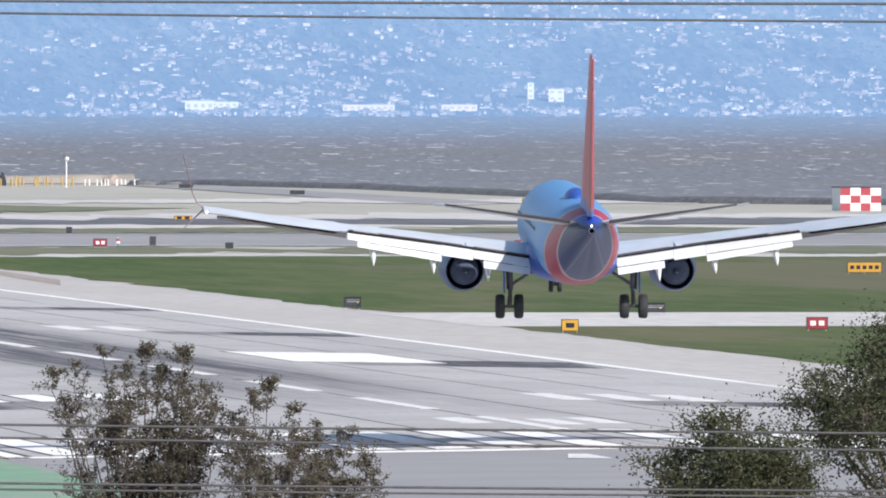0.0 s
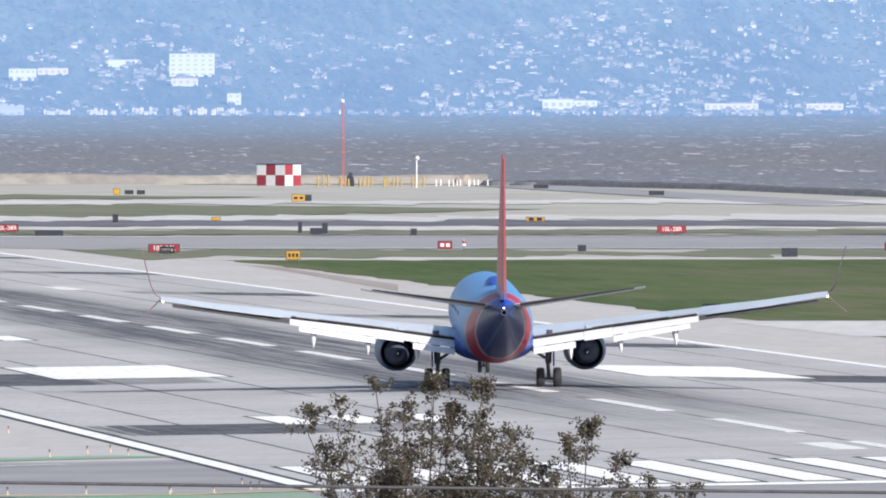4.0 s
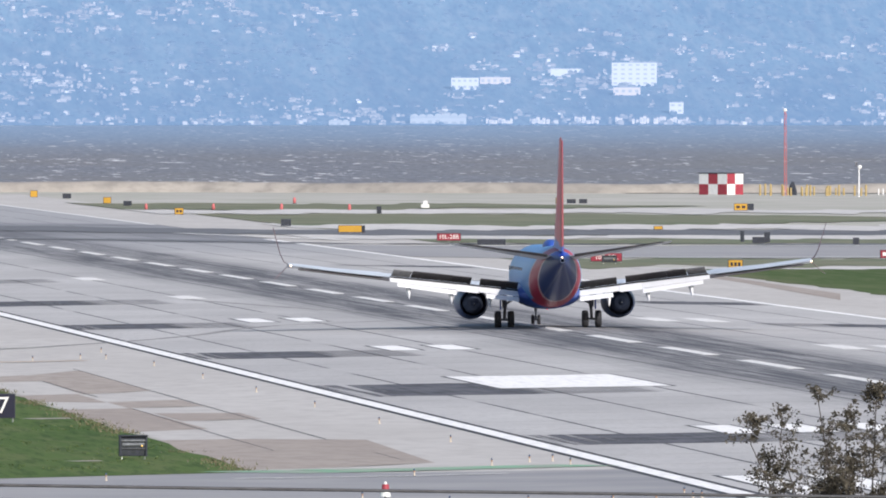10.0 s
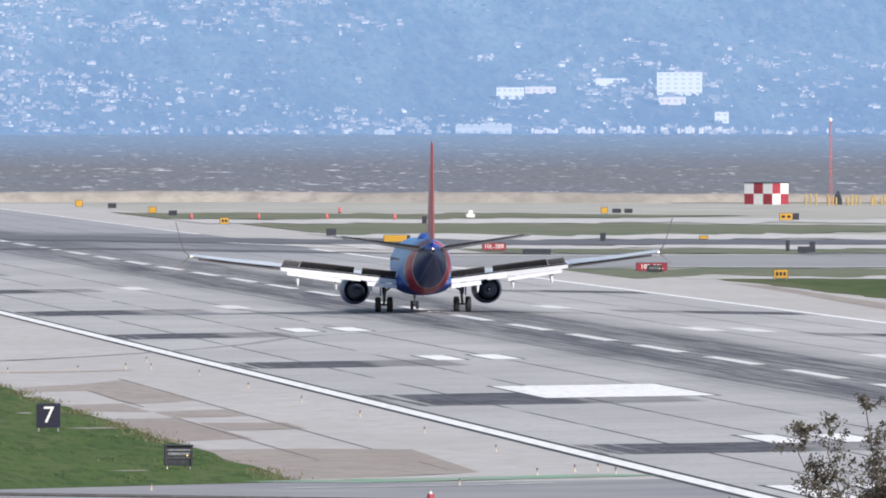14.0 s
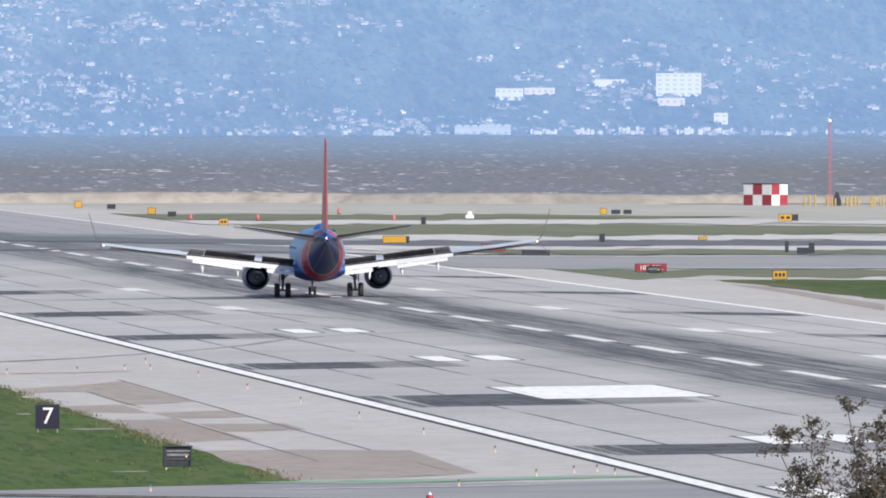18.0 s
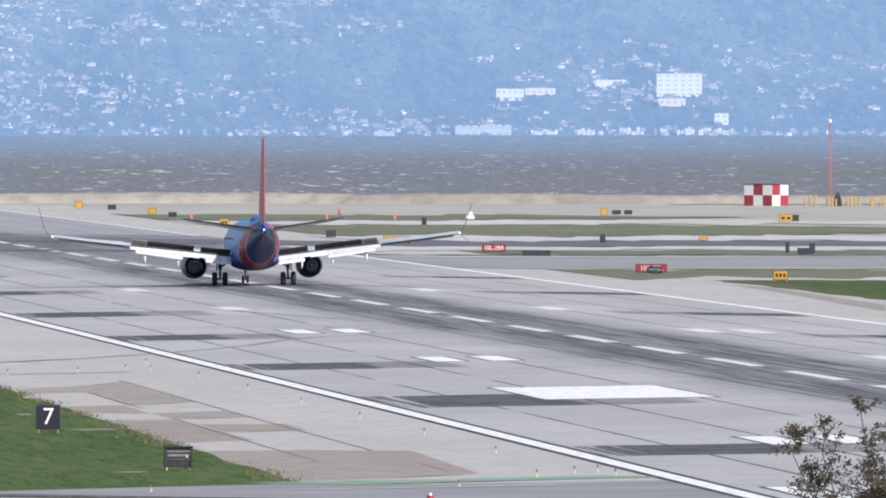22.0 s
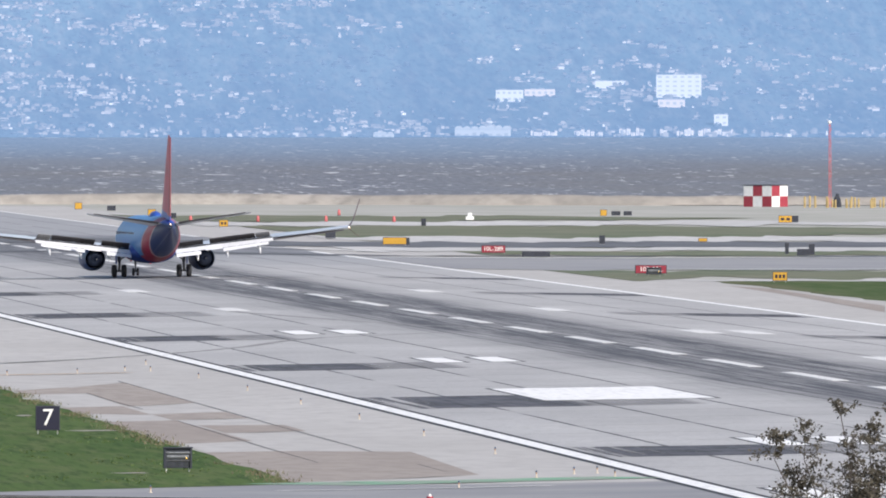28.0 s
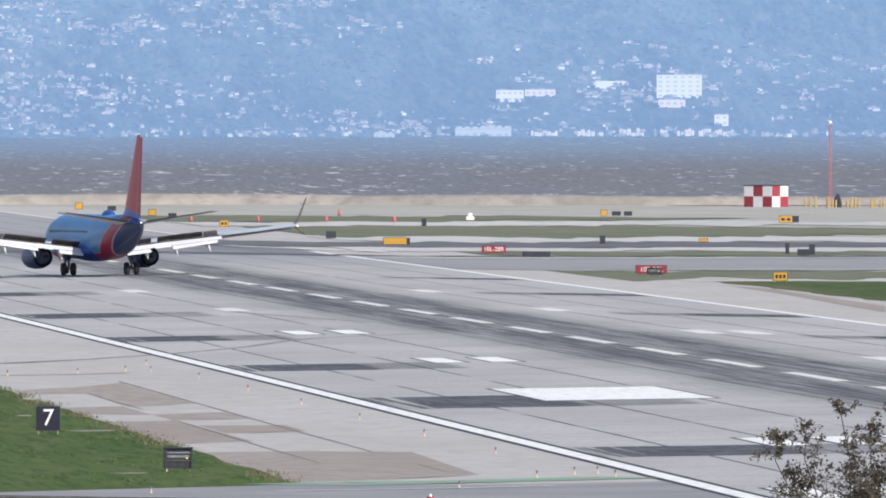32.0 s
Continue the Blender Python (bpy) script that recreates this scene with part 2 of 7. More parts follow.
def lawn_mat():
    """Mown turf: broad patches, finer mottling, pale worn strips and straw."""
    m = Nodes("short_grass", 0.95)
    o = m.coords()
    n1, n2 = m.noise(m.scaled(o, (0.10, 0.022, 1)), 1.0, 4), m.noise(m.scaled(o, (0.7, 0.055, 1)), 1.0, 5, 0.65)
    n3, n4 = m.noise(m.scaled(o, (2.3, 0.10, 1)), 1.0, 4, 0.7), m.noise(m.scaled(o, (0.045, 0.028, 1)), 1.0, 4, 0.6)
    c = m.mix(m.ramp(n1, 0.35, 0.65), (0.058, 0.106, 0.027), (0.088, 0.136, 0.040))
    c = m.mix(m.math("MULTIPLY", m.ramp(n2, 0.44, 0.66), 0.75), c, (0.122, 0.146, 0.058))
    c = m.mix(m.math("MULTIPLY", m.ramp(n3, 0.46, 0.66), 0.8), c, (0.034, 0.068, 0.020))
    c = m.mix(m.math("MULTIPLY", m.ramp(n4, 0.55, 0.74), 0.42), c, (0.165, 0.150, 0.092))
    m.colour(c)
    m.put(m.bsdf.inputs["Specular IOR Level"], 0.1)
    m.bump(n3, 0.5, 0.06)
    return m.mat


def infield_mat():
    """Thin turf, olive and straw in long drifts."""
    m = Nodes("infield_grass", 0.95)
    o = m.coords()
    n1, n2 = m.noise(m.scaled(o, (0.06, 0.010, 1)), 1.0, 5, 0.6), m.noise(m.scaled(o, (0.45, 0.035, 1)), 1.0, 5, 0.7)
    n3 = m.noise(m.scaled(o, (0.030, 0.0055, 1)), 1.0, 4, 0.55)
    c = m.mix(m.ramp(n1, 0.35, 0.65), (0.062, 0.102, 0.032), (0.098, 0.130, 0.050))
    c = m.mix(m.math("MULTIPLY", m.ramp(n2, 0.45, 0.68), 0.55), c, (0.130, 0.140, 0.072))
    c = m.mix(m.math("MULTIPLY", m.ramp(n3, 0.50, 0.66), 0.6), c, (0.175, 0.152, 0.100))
    c = m.mix(m.math("MULTIPLY", m.ramp(n2, 0.55, 0.30), 0.35), c, (0.040, 0.072, 0.024))
    # the turf dries out away from the runway
    x, y, z = m.xyz(o)
    dry = m.math("MULTIPLY", m.ramp(x, 55, 125), m.ramp(m.math("ADD", m.math("MULTIPLY", n3, 0.7), m.math("MULTIPLY", n1, 0.3)), 0.36, 0.56))
    c = m.mix(m.math("MULTIPLY", dry, 0.75), c, (0.150, 0.143, 0.094))
    m.colour(c)
    m.put(m.bsdf.inputs["Specular IOR Level"], 0.1)
    return m.mat


MAT["grass"], MAT["infield"] = lawn_mat(), infield_mat()
MAT["dry_grass"] = ground_mat("dry_grass", (0.088, 0.125, 0.062), (0.140, 0.150, 0.086), (0.20, 0.19, 0.13), 0.03, 0.35, (0.3, 0.25, 1), 0.95)
MAT["sand"] = ground_mat("sandy_gravel", (0.36, 0.33, 0.29), (0.45, 0.41, 0.36), (0.27, 0.25, 0.22), 0.06, 0.6, (0.5, 0.3, 1))
MAT["dirt"] = ground_mat("bare_airfield_ground", (0.40, 0.385, 0.34), (0.47, 0.45, 0.41), (0.34, 0.345, 0.28), 0.012, 0.2, (0.3, 0.3, 1))


# ---- mesh helpers ----
def mesh_of(bm, name, material):
    me = bpy.data.meshes.new(name)
    bm.to_mesh(me)
    bm.free()
    for mt in (material if isinstance(material, (list, tuple)) else [material]):
        me.materials.append(mt)
    return me


def part(name, bm, material, parent=None, label="", smooth=False, at=None):
    """One mesh object under a thing or a part."""
    me = mesh_of(bm, name, material)
    if smooth:
        for p in me.polygons:
            p.use_smooth = True
    ob = new(name, me)
    ob.parent = parent
    if at is not None:
        ob.matrix_basis = at
    if label:
        ob["label"] = label
    return ob


def shared(name, me, parent=None, at=None):
    ob = new(name, me)
    ob.parent = parent
    if at is not None:
        ob.matrix_basis = at
    return ob


def empty(name, m=None):
    ob = new(name)
    ob.empty_display_size = 0.3
    if m is not None:
        ob.matrix_basis = m
    return ob


def quad_strip(bm, xs, ys, zf):
    grid = [[bm.verts.new((x, y, zf(x, y))) for x in xs] for y in ys]
    for j in range(len(ys) - 1):
        for i in range(len(xs) - 1):
            bm.faces.new((grid[j][i], grid[j][i + 1], grid[j + 1][i + 1], grid[j + 1][i]))
    return bm


def box(bm, x0, x1, y0, y1, z0, z1, bevel=0.0):
    r = bmesh.ops.create_cube(bm, size=1.0, matrix=Matrix.Translation(((x0 + x1) / 2, (y0 + y1) / 2, (z0 + z1) / 2)) @ Matrix.Diagonal((x1 - x0, y1 - y0, z1 - z0, 1)))
    if bevel:
        es = list({e for v in r["verts"] for e in v.link_edges})
        bmesh.ops.bevel(bm, geom=es, offset=bevel, segments=2, affect="EDGES", profile=0.5)
    return bm


def rod(bm, a, b, r0, r1=None, seg=10):
    """A round bar from a to b, tapering from r0 to r1."""
    a, b = Vector(a), Vector(b)
    d = b - a
    m = Matrix.Translation((a + b) / 2) @ d.to_track_quat("Z", "Y").to_matrix().to_4x4()
    bmesh.ops.create_cone(bm, cap_ends=True, segments=seg, radius1=r0, radius2=r0 if r1 is None else r1, depth=d.length, matrix=m)
    return bm


def lathe(bm, prof, seg=24, axis="Y", cx=0.0, cz=0.0, sx=1.0, sz=1.0):
    """Rings of (along, radius) turned about an axis through (cx, cz)."""
    rings = []
    for a, r in prof:
        ring = []
        for k in range(seg):
            w = 2 * math.pi * k / seg
            u, v = r * math.cos(w) * sx, r * math.sin(w) * sz
            ring.append(bm.verts.new((cx + u, a, cz + v) if axis == "Y" else ((a, cx + u, cz + v) if axis == "X" else (cx + u, cz + v, a))))
        rings.append(ring)
    for p, q in zip(rings, rings[1:]):
        for k in range(seg):
            bm.faces.new((p[k], p[(k + 1) % seg], q[(k + 1) % seg], q[k]))
    return rings


CROWN = 0.0151


def gz(x, lift=0.0):
    """Height of the ground: the runway is crowned, the fields beside it are flat."""
    return -CROWN * min(abs(x), 40.0) + lift


# ---- ground, paving and shore ----
XS = [-3200, -1200, -400, -120, -80, -60, -46, -40, -30, -20, -10, 0, 10, 20, 30, 40, 46, 60, 80, 120, 400, 1200, 3200]


def paved(name, material, x0, x1, y0, y1, lift, parent=None, kind=True, label="", wavy=0.0, taper=0.0):
    """A laid surface following the ground; wavy: by how much its edges wander, large values for heat shimmer."""
    if wavy:
        step = 2.5 if wavy < 2 else 1.0
        lo, hi = max(x0, -70), min(x1, 260)
        xs = ([x0] if x0 < lo else []) + [lo + (hi - lo) * k / int((hi - lo) / step) for k in range(int((hi - lo) / step) + 1)] + ([x1] if x1 > hi else [])
    else:
        xs = [x0] + [x for x in (-40, -30, -20, -10, 0, 10, 20, 30, 40) if x0 < x < x1] + [x1]
    n = max(2, int((y1 - y0) / (300 if not wavy else 8)) + 1) if wavy < 2 else 3
    bm = bmesh.new()
    grid = []
    for j in range(n):
        f = j / (n - 1)
        row = []
        for i, x in enumerate(xs):
            y = y0 + (y1 - y0) * f
            e = 0.0
            if wavy >= 2:
                e = wavy * (noise.noise((x * 0.08, y0 * 0.1 + f * 3, 0.3)) + 0.7 * noise.noise((x * 0.27, y0 * 0.1 + f * 3, 4.3))) * (1 if j in (0, n - 1) else 0)
            if taper and x > x1 - taper:
                k = 1 - ((x - x1 + taper) / taper) ** 1.6
                y, e = (y0 + y1) / 2 + (y - (y0 + y1) / 2) * k + 6 * (1 - k), e * k
            xx = x
            if 0 < wavy < 2 and i in (0, len(xs) - 1):
                xx = x + wavy * (noise.noise((y * 0.05, x * 0.1, 1.1)) + 0.6 * noise.noise((y * 0.21, x * 0.1, 2.1)))
            row.append(bm.verts.new((xx, y + e, gz(xx, lift))))
        grid.append(row)
    for j in range(n - 1):
        for i in range(len(xs) - 1):
            bm.faces.new((grid[j][i], grid[j][i + 1], grid[j + 1][i + 1], grid[j + 1][i]))
    ob = part(name, bm, material, parent)
    if kind:
        tagged(ob, label, kind="structure")
    return ob


def slab_poly(name, material, pts, lift, parent=None, label="", kind=True):
    """A flat-laid patch with the outline pts, following the ground."""
    bm = bmesh.new()
    bm.faces.new([bm.verts.new((x, y, gz(x, lift))) for x, y in pts])
    ob = part(name, bm, material, parent)
    if kind:
        tagged(ob, label, kind="structure")
    return ob


tagged(part("ground", quad_strip(bmesh.new(), XS, [-1500, -900, -400, -200, 0, 400, 800, 1200, 1600, 2000, 2400, 3300, 4900], lambda x, y: gz(x)), MAT["dirt"]),
       "bare pale airfield ground reaching to the bay", kind="structure")

runway = paved("runway", MAT["concrete"], -30.6, 30.6, -60, 2330, 0.012, label="grey grooved concrete runway streaked with tyre rubber")
paved("road", MAT["shoulder"], -46.0, -30.6, -60, 2330, 0.008, label="pale concrete runway shoulder with tan patches")
paved("road", MAT["shoulder"], 30.6, 46.0, -60, 2330, 0.008, label="pale concrete runway shoulder beside the grass")
# ground left of the runway
paved("lawn", MAT["grass"], -68, -46.4, 72, 385, 0.02, label="short green grass beside the runway shoulder", wavy=0.5)
slab_poly("lawn", MAT["grass"], ((-68, 44), (-57, 58), (-46.6, 71), (-46.6, 73), (-68, 73)), 0.026, label="short green grass corner beside the taxiway")
for cx, cy, wx, wy in ((-52.3, 98.6, 0.9, 1.6), (-48.4, 218.0, 1.35, 2.4), (-49.6, 268.0, 0.45, 3.0), (-53.6, 231.0, 0.6, 2.6)):
    slab_poly("bare_strip", MAT["sand"], ((cx - wx, cy - wy * 0.2), (cx - wx * 0.3, cy - wy), (cx + wx, cy - wy * 0.4), (cx + wx * 0.8, cy + wy * 0.7), (cx - wx * 0.5, cy + wy * 0.2)), 0.034, label="pale bare earth strip in the grass")
paved("lawn", MAT["dry_grass"], -400, -46.3, 480, 1300, 0.02, label="dry grass infield beside the runway")
paved("taxiway", MAT["grey_taxi"], -400, -30.7, -60, 70, 0.016, label="grey asphalt taxiway at the runway end")
paved("blast_pad", MAT["grey_taxi"], -30.6, 60.0, -420, -0.4, 0.02, label="grey asphalt pad before the runway threshold")
paved("painted_island", MAT["green_mark"], -75, -31.2, -128, -2, 0.03, label="green painted asphalt island edged with a pale line")
# ground right of the runway
paved("lawn", MAT["infield"], 45.0, 190, 150, 508, 0.02, label="short green grass beside the runway shoulder", wavy=0.9)
paved("taxiway", MAT["pale"], 44.0, 500, 508, 592, 0.024, label="pale concrete taxiway crossing between lawns")
paved("lawn", MAT["infield"], 46.0, 250, 592, 1062, 0.02, label="green grass infield beside the runway", wavy=1.2)
paved("lawn", MAT["dry_grass"], 240, 420, 592, 1062, 0.026, label="dry brownish grass infield beside the taxiways")

# ---- runway markings, each a part of the runway ----
FT = 0.3048


def bar_mesh(name, w, l, material):
    bm = bmesh.new()
    box(bm, -w / 2, w / 2, 0, l, -0.02, 0.0)
    return mesh_of(bm, name, material)


def rim_mesh(w, l, r=0.22):
    bm = bmesh.new()
    box(bm, -w / 2 - r, w / 2 + r, -1.2, l + 1.2, -0.02, 0.0)
    return mesh_of(bm, "black_outline", MAT["black_mark"])


def lay(name, me, x, y, lift=0.024):
    """A marking on the crowned surface, tilted with it."""
    tilt = math.degrees(math.atan(CROWN)) * (1 if x > 0.5 else -1 if x < -0.5 else 0)
    return shared(name, me, runway, pose(x, y, gz(x, lift), 0, tilt, 0))


stripe = bar_mesh("centreline_stripe", 0.92, 37.0, MAT["worn_mark"])
for k in range(-5, 30):
    lay("centreline_stripe", stripe, 0.0, 374.1 - 18.5 + k * 60.96, 0.026)
tdz = bar_mesh("touchdown_bar", 1.83, 22.9, MAT["white_mark"])
tdz_rim, aim_rim, key_rim, edge_rim = rim_mesh(1.83, 22.9), rim_mesh(9.14, 45.7), rim_mesh(1.75, 45.7), rim_mesh(0.92, 78.0, 0.36)
tdz_worn = bar_mesh("touchdown_bar", 1.83, 22.9, MAT["worn_mark"])
for n, count in ((1, 3), (3, 2), (4, 2), (5, 1), (6, 1)):
    for i in range(count):
        for side in (-1, 1):
            x = side * (39 + 11 * i) * FT * 1.012
            if side < 0 and n < 5:
                lay("black_outline", tdz_rim, x, n * 152.4, 0.019)
            lay("touchdown_bar", tdz_worn if (side > 0 or n > 4) else tdz, x, n * 152.4)
aim = bar_mesh("aiming_bar", 9.14, 45.7, MAT["white_mark"])
for side in (-1, 1):
    lay("black_outline", aim_rim, side * 51 * FT * 1.012, 323.3 - 22.85, 0.0195)
    lay("aiming_bar", aim, side * 51 * FT * 1.012, 323.3 - 22.85)
key = bar_mesh("threshold_bar", 1.75, 45.7, MAT["white_mark"])
for k in range(8):
    for side in (-1, 1):
        lay("black_outline", key_rim, side * (2.6 + 3.5 * k), 6.0, 0.019)
        lay("threshold_bar", key, side * (2.6 + 3.5 * k), 6.0)
edge = bar_mesh("edge_line", 0.92, 78.0, MAT["white_mark"])
edge_worn = bar_mesh("edge_line", 0.92, 78.0, MAT["worn_mark"])
for k in range(18):
    if k < 12:
        lay("black_outline", edge_rim, -29.95, k * 78.0, 0.019)
    lay("edge_line", edge if k < 12 else edge_worn, -29.95, k * 78.0)
    lay("edge_line", edge if k > 2 else edge_worn, 29.95, k * 78.0)
for k in range(18, 28):
    lay("edge_line", edge_worn, -29.95, k * 78.0)
    if k not in (18, 19, 20):
        lay("edge_line", edge_worn, 29.95, k * 78.0)
for side in (-1, 1):
    bm = bmesh.new()
    box(bm, -15.25, 15.25, 0, 3.0, -0.02, 0.0)
    part("threshold_line", bm, MAT["white_mark"], runway, at=pose(side * 15.25, 0.0, gz(15.25, 0.024), 0, side * math.degrees(math.atan(CROWN)), 0))
# runway number, worn down to a few strokes
num = bar_mesh("number_stroke", 1.5, 16.0, MAT["worn_mark"])
for x, y in ((-1.9, 70), (2.2, 66), (4.9, 72)):
    lay("number_stroke", num, x, y)
# chevron tip before the threshold
bm = bmesh.new()
bm.faces.new([bm.verts.new(p) for p in ((-1.5, 0, 0), (1.5, 0, 0), (0.5, 11, 0), (-0.3, 11, 0))])
part("arrow_head", bm, MAT["worn_mark"], runway, at=pose(-6.0, -22, gz(-6.0, 0.028)))
# dark inlays across the outer lanes
bm = bmesh.new()
quad_strip(bm, [-1, -0.5, 0, 0.5, 1], [-1, 0, 1], lambda x, y: 0.0)
inlay = mesh_of(bm, "dark_inlay", MAT["smear"])
for y0, y1, wide in ((128, 157, 8.6), (277, 323, 8.8), (430, 462, 7.4), (582, 613, 6.6), (728, 764, 7.8), (897, 930, 7.6), (1050, 1078, 7.0)):
    for side in (-1, 1):
        ob = lay("dark_inlay", inlay, side * (30.2 - wide), (y0 + y1) / 2, 0.018)
        ob.scale = (-side * wide, (y1 - y0) / 2 if side < 0 else (y1 - y0) / 3, 1)

# shoulder patches of older, browner asphalt
for outline in (((-42.3, 374), (-38.3, 394), (-38.4, 312), (-42.6, 300)), ((-46.0, 362), (-42.3, 376), (-42.2, 352), (-46.0, 345)), ((-46.5, 296), (-42.8, 302), (-42.8, 271), (-46.4, 274)),
                ((-42.7, 272), (-38.5, 280), (-38.5, 257), (-42.6, 252)), ((-46.4, 247), (-42.5, 252), (-42.1, 186), (-46.4, 177)), ((-42.2, 235), (-37.9, 234.6), (-37.9, 214.6), (-42.1, 210)),
                ((-46.8, 153), (-42.4, 157), (-36.6, 152), (-37.3, 92), (-42.5, 82), (-46.8, 76)), ((44.0, 1016), (45.6, 994), (43.1, 842), (38.6, 788), (42.4, 927))):
    slab_poly("shoulder_patch", MAT["tan"], outline, 0.014, label="worn tan asphalt patch in the runway shoulder")


# painted lines of the taxiways and tarred joints of the shoulder
def line(name, material, pts, w, lift=0.034, label=""):
    bm = bmesh.new()
    for (xa, ya), (xb, yb) in zip(pts, pts[1:]):
        d = Vector((xb - xa, yb - ya)).normalized() * (w / 2)
        q = [(xa - d.y, ya + d.x), (xb - d.y, yb + d.x), (xb + d.y, yb - d.x), (xa + d.y, ya - d.x)]
        bm.faces.new([bm.verts.new((x, y, gz(x, lift))) for x, y in q])
    return tagged(part(name, bm, material), label, kind="structure")


for x, ya, yb in ((-38.35, 96, 400), (-42.5, 110, 250), (-42.4, 290, 352)):
    line("paving_joint", MAT["black_mark"], ((x + 0.1, ya), (x - 0.06, ya * 0.6 + yb * 0.4), (x, yb)), 0.075, 0.022, label="tarred joint along the runway shoulder")
MAT["orange_line"] = marking_mat("faded_orange_marking", (0.60, 0.43, 0.30), 0.8)
line("painted_line", MAT["orange_line"], ((-90, 414), (-60, 422), (-44, 428), (-36, 434)), 1.3, label="faded orange taxi line leaving the runway")
line("painted_line", MAT["green_mark"], ((-46.5, 70), (-43, 74), (-38, 77), (-31.5, 80)), 6.0, 0.03, label="green painted strip along the taxiway edge")
line("painted_line", MAT["worn_mark"], ((-48, 56), (-40, 62), (-36, 64)), 0.8, 0.036, label="worn pale edge line of the taxiway")
line("painted_line", MAT["yellow_mark"], ((-90, -8), (-36, -1.5), (-30, 2)), 1.2, 0.04, label="yellow line round the painted island")
line("painted_line", MAT["pale"], ((-90, -150), (-46, -136), (-40, -140)), 2.4, 0.04, label="pale line round the painted island")

MAT["tyre_mark"] = ground_mat("tyre_marked_concrete", (0.16, 0.155, 0.155), (0.24, 0.235, 0.23), (0.33, 0.32, 0.31), 0.2, 1.2, (1, 0.2, 1))
line("tyre_mark", MAT["tyre_mark"], ((-44, 478), (-36, 498), (-29.6, 519), (-26.5, 531), (-23, 548), (-18.8, 576), (-15.7, 590), (-11.6, 598), (-6.5, 608)), 0.9, 0.021, label="dark curved tyre mark turning off the runway")
line("tyre_mark", MAT["tyre_mark"], ((-13, 760), (-9.3, 703), (-7.1, 672), (-4.9, 649), (-1.3, 625), (2, 613), (9, 590)), 0.7, 0.021, label="faint curved tyre mark across the centreline")

MAT["cross"] = ground_mat("worn_dark_asphalt", (0.135, 0.14, 0.158), (0.20, 0.205, 0.22), (0.25, 0.25, 0.26), 0.02, 0.4, (0.3, 0.12, 1))
# bands of taxiways, crossing runways and turf towards the bay
BAND = 0.028
for name, mt, y0, y1, x0, x1, label in (
        ("taxiway", "pale", 1062, 1084, 44, 700, "pale concrete taxiway edge across the field"),
        ("lawn", "dry_grass", 1084, 1178, 39, 420, "sparse turf strip between taxiways"),
        ("taxiway", "grey_taxi", 1178, 1330, 30.7, 700, "grey asphalt taxiway across the field"),
        ("road", "cross", 1346, 1640, -700, -30.7, "dark asphalt runway crossing beyond the shoulder"),
        ("road", "asphalt", 1344, 1358, -700, 700, "dark asphalt strip across the runway"),
        ("lawn", "dry_grass", 1364, 1425, 46, 700, "sparse turf strip between taxiways"),
        ("taxiway", "pale", 1425, 1476, 36, 700, "pale concrete strip beside the crossing runway"),
        ("road", "asphalt", 1476, 1568, -700, 700, "dark asphalt runway crossing the field"),
        ("taxiway", "pale", 1568, 1655, 44, 700, "pale concrete strip beyond the crossing runway"),
        ("lawn", "dry_grass", 1655, 1858, 46, 138, "olive turf strip beyond the crossing runway"),
        ("taxiway", "pale", 1858, 1945, 42, 220, "pale concrete strip across the field"),
        ("lawn", "dry_grass", 1945, 2085, 42, 124, "olive turf strip near the shore"),
        ("taxiway", "grey_taxi", 1858, 2320, 176, 190, "grey perimeter road near the shore")):
    BAND += 0.004
    # edges bent far to look like heat shimmer from the camera
    paved(name, MAT[mt], x0, x1, y0, y1, BAND, label=label, taper=58.0 if mt == "dry_grass" and x1 < 300 else 0.0, wavy=0.5 * min(90.0, y1 - y0) if "grass" in mt or mt == "pale" else 14.0)
line("painted_line", MAT["white_mark"], ((-29, 1330), (60, 1318)), 2.0, 0.12, label="white edge line of the crossing taxiway")
line("painted_line", MAT["white_mark"], ((24, 1470), (38, 1400)), 1.5, 0.12, label="white edge line of the turn-off")
for y in (1180, 1325):
    line("painted_line", MAT["worn_mark"], ((50, y), (400, y)), 3.0, 0.125, label="pale edge line of the grey taxiway")

# ---- bay water, rising with the distance it stands for, and the far shore ----
SHORE_Z, FAR_Y, FAR_Z = -0.52, 3350.0, 7.45


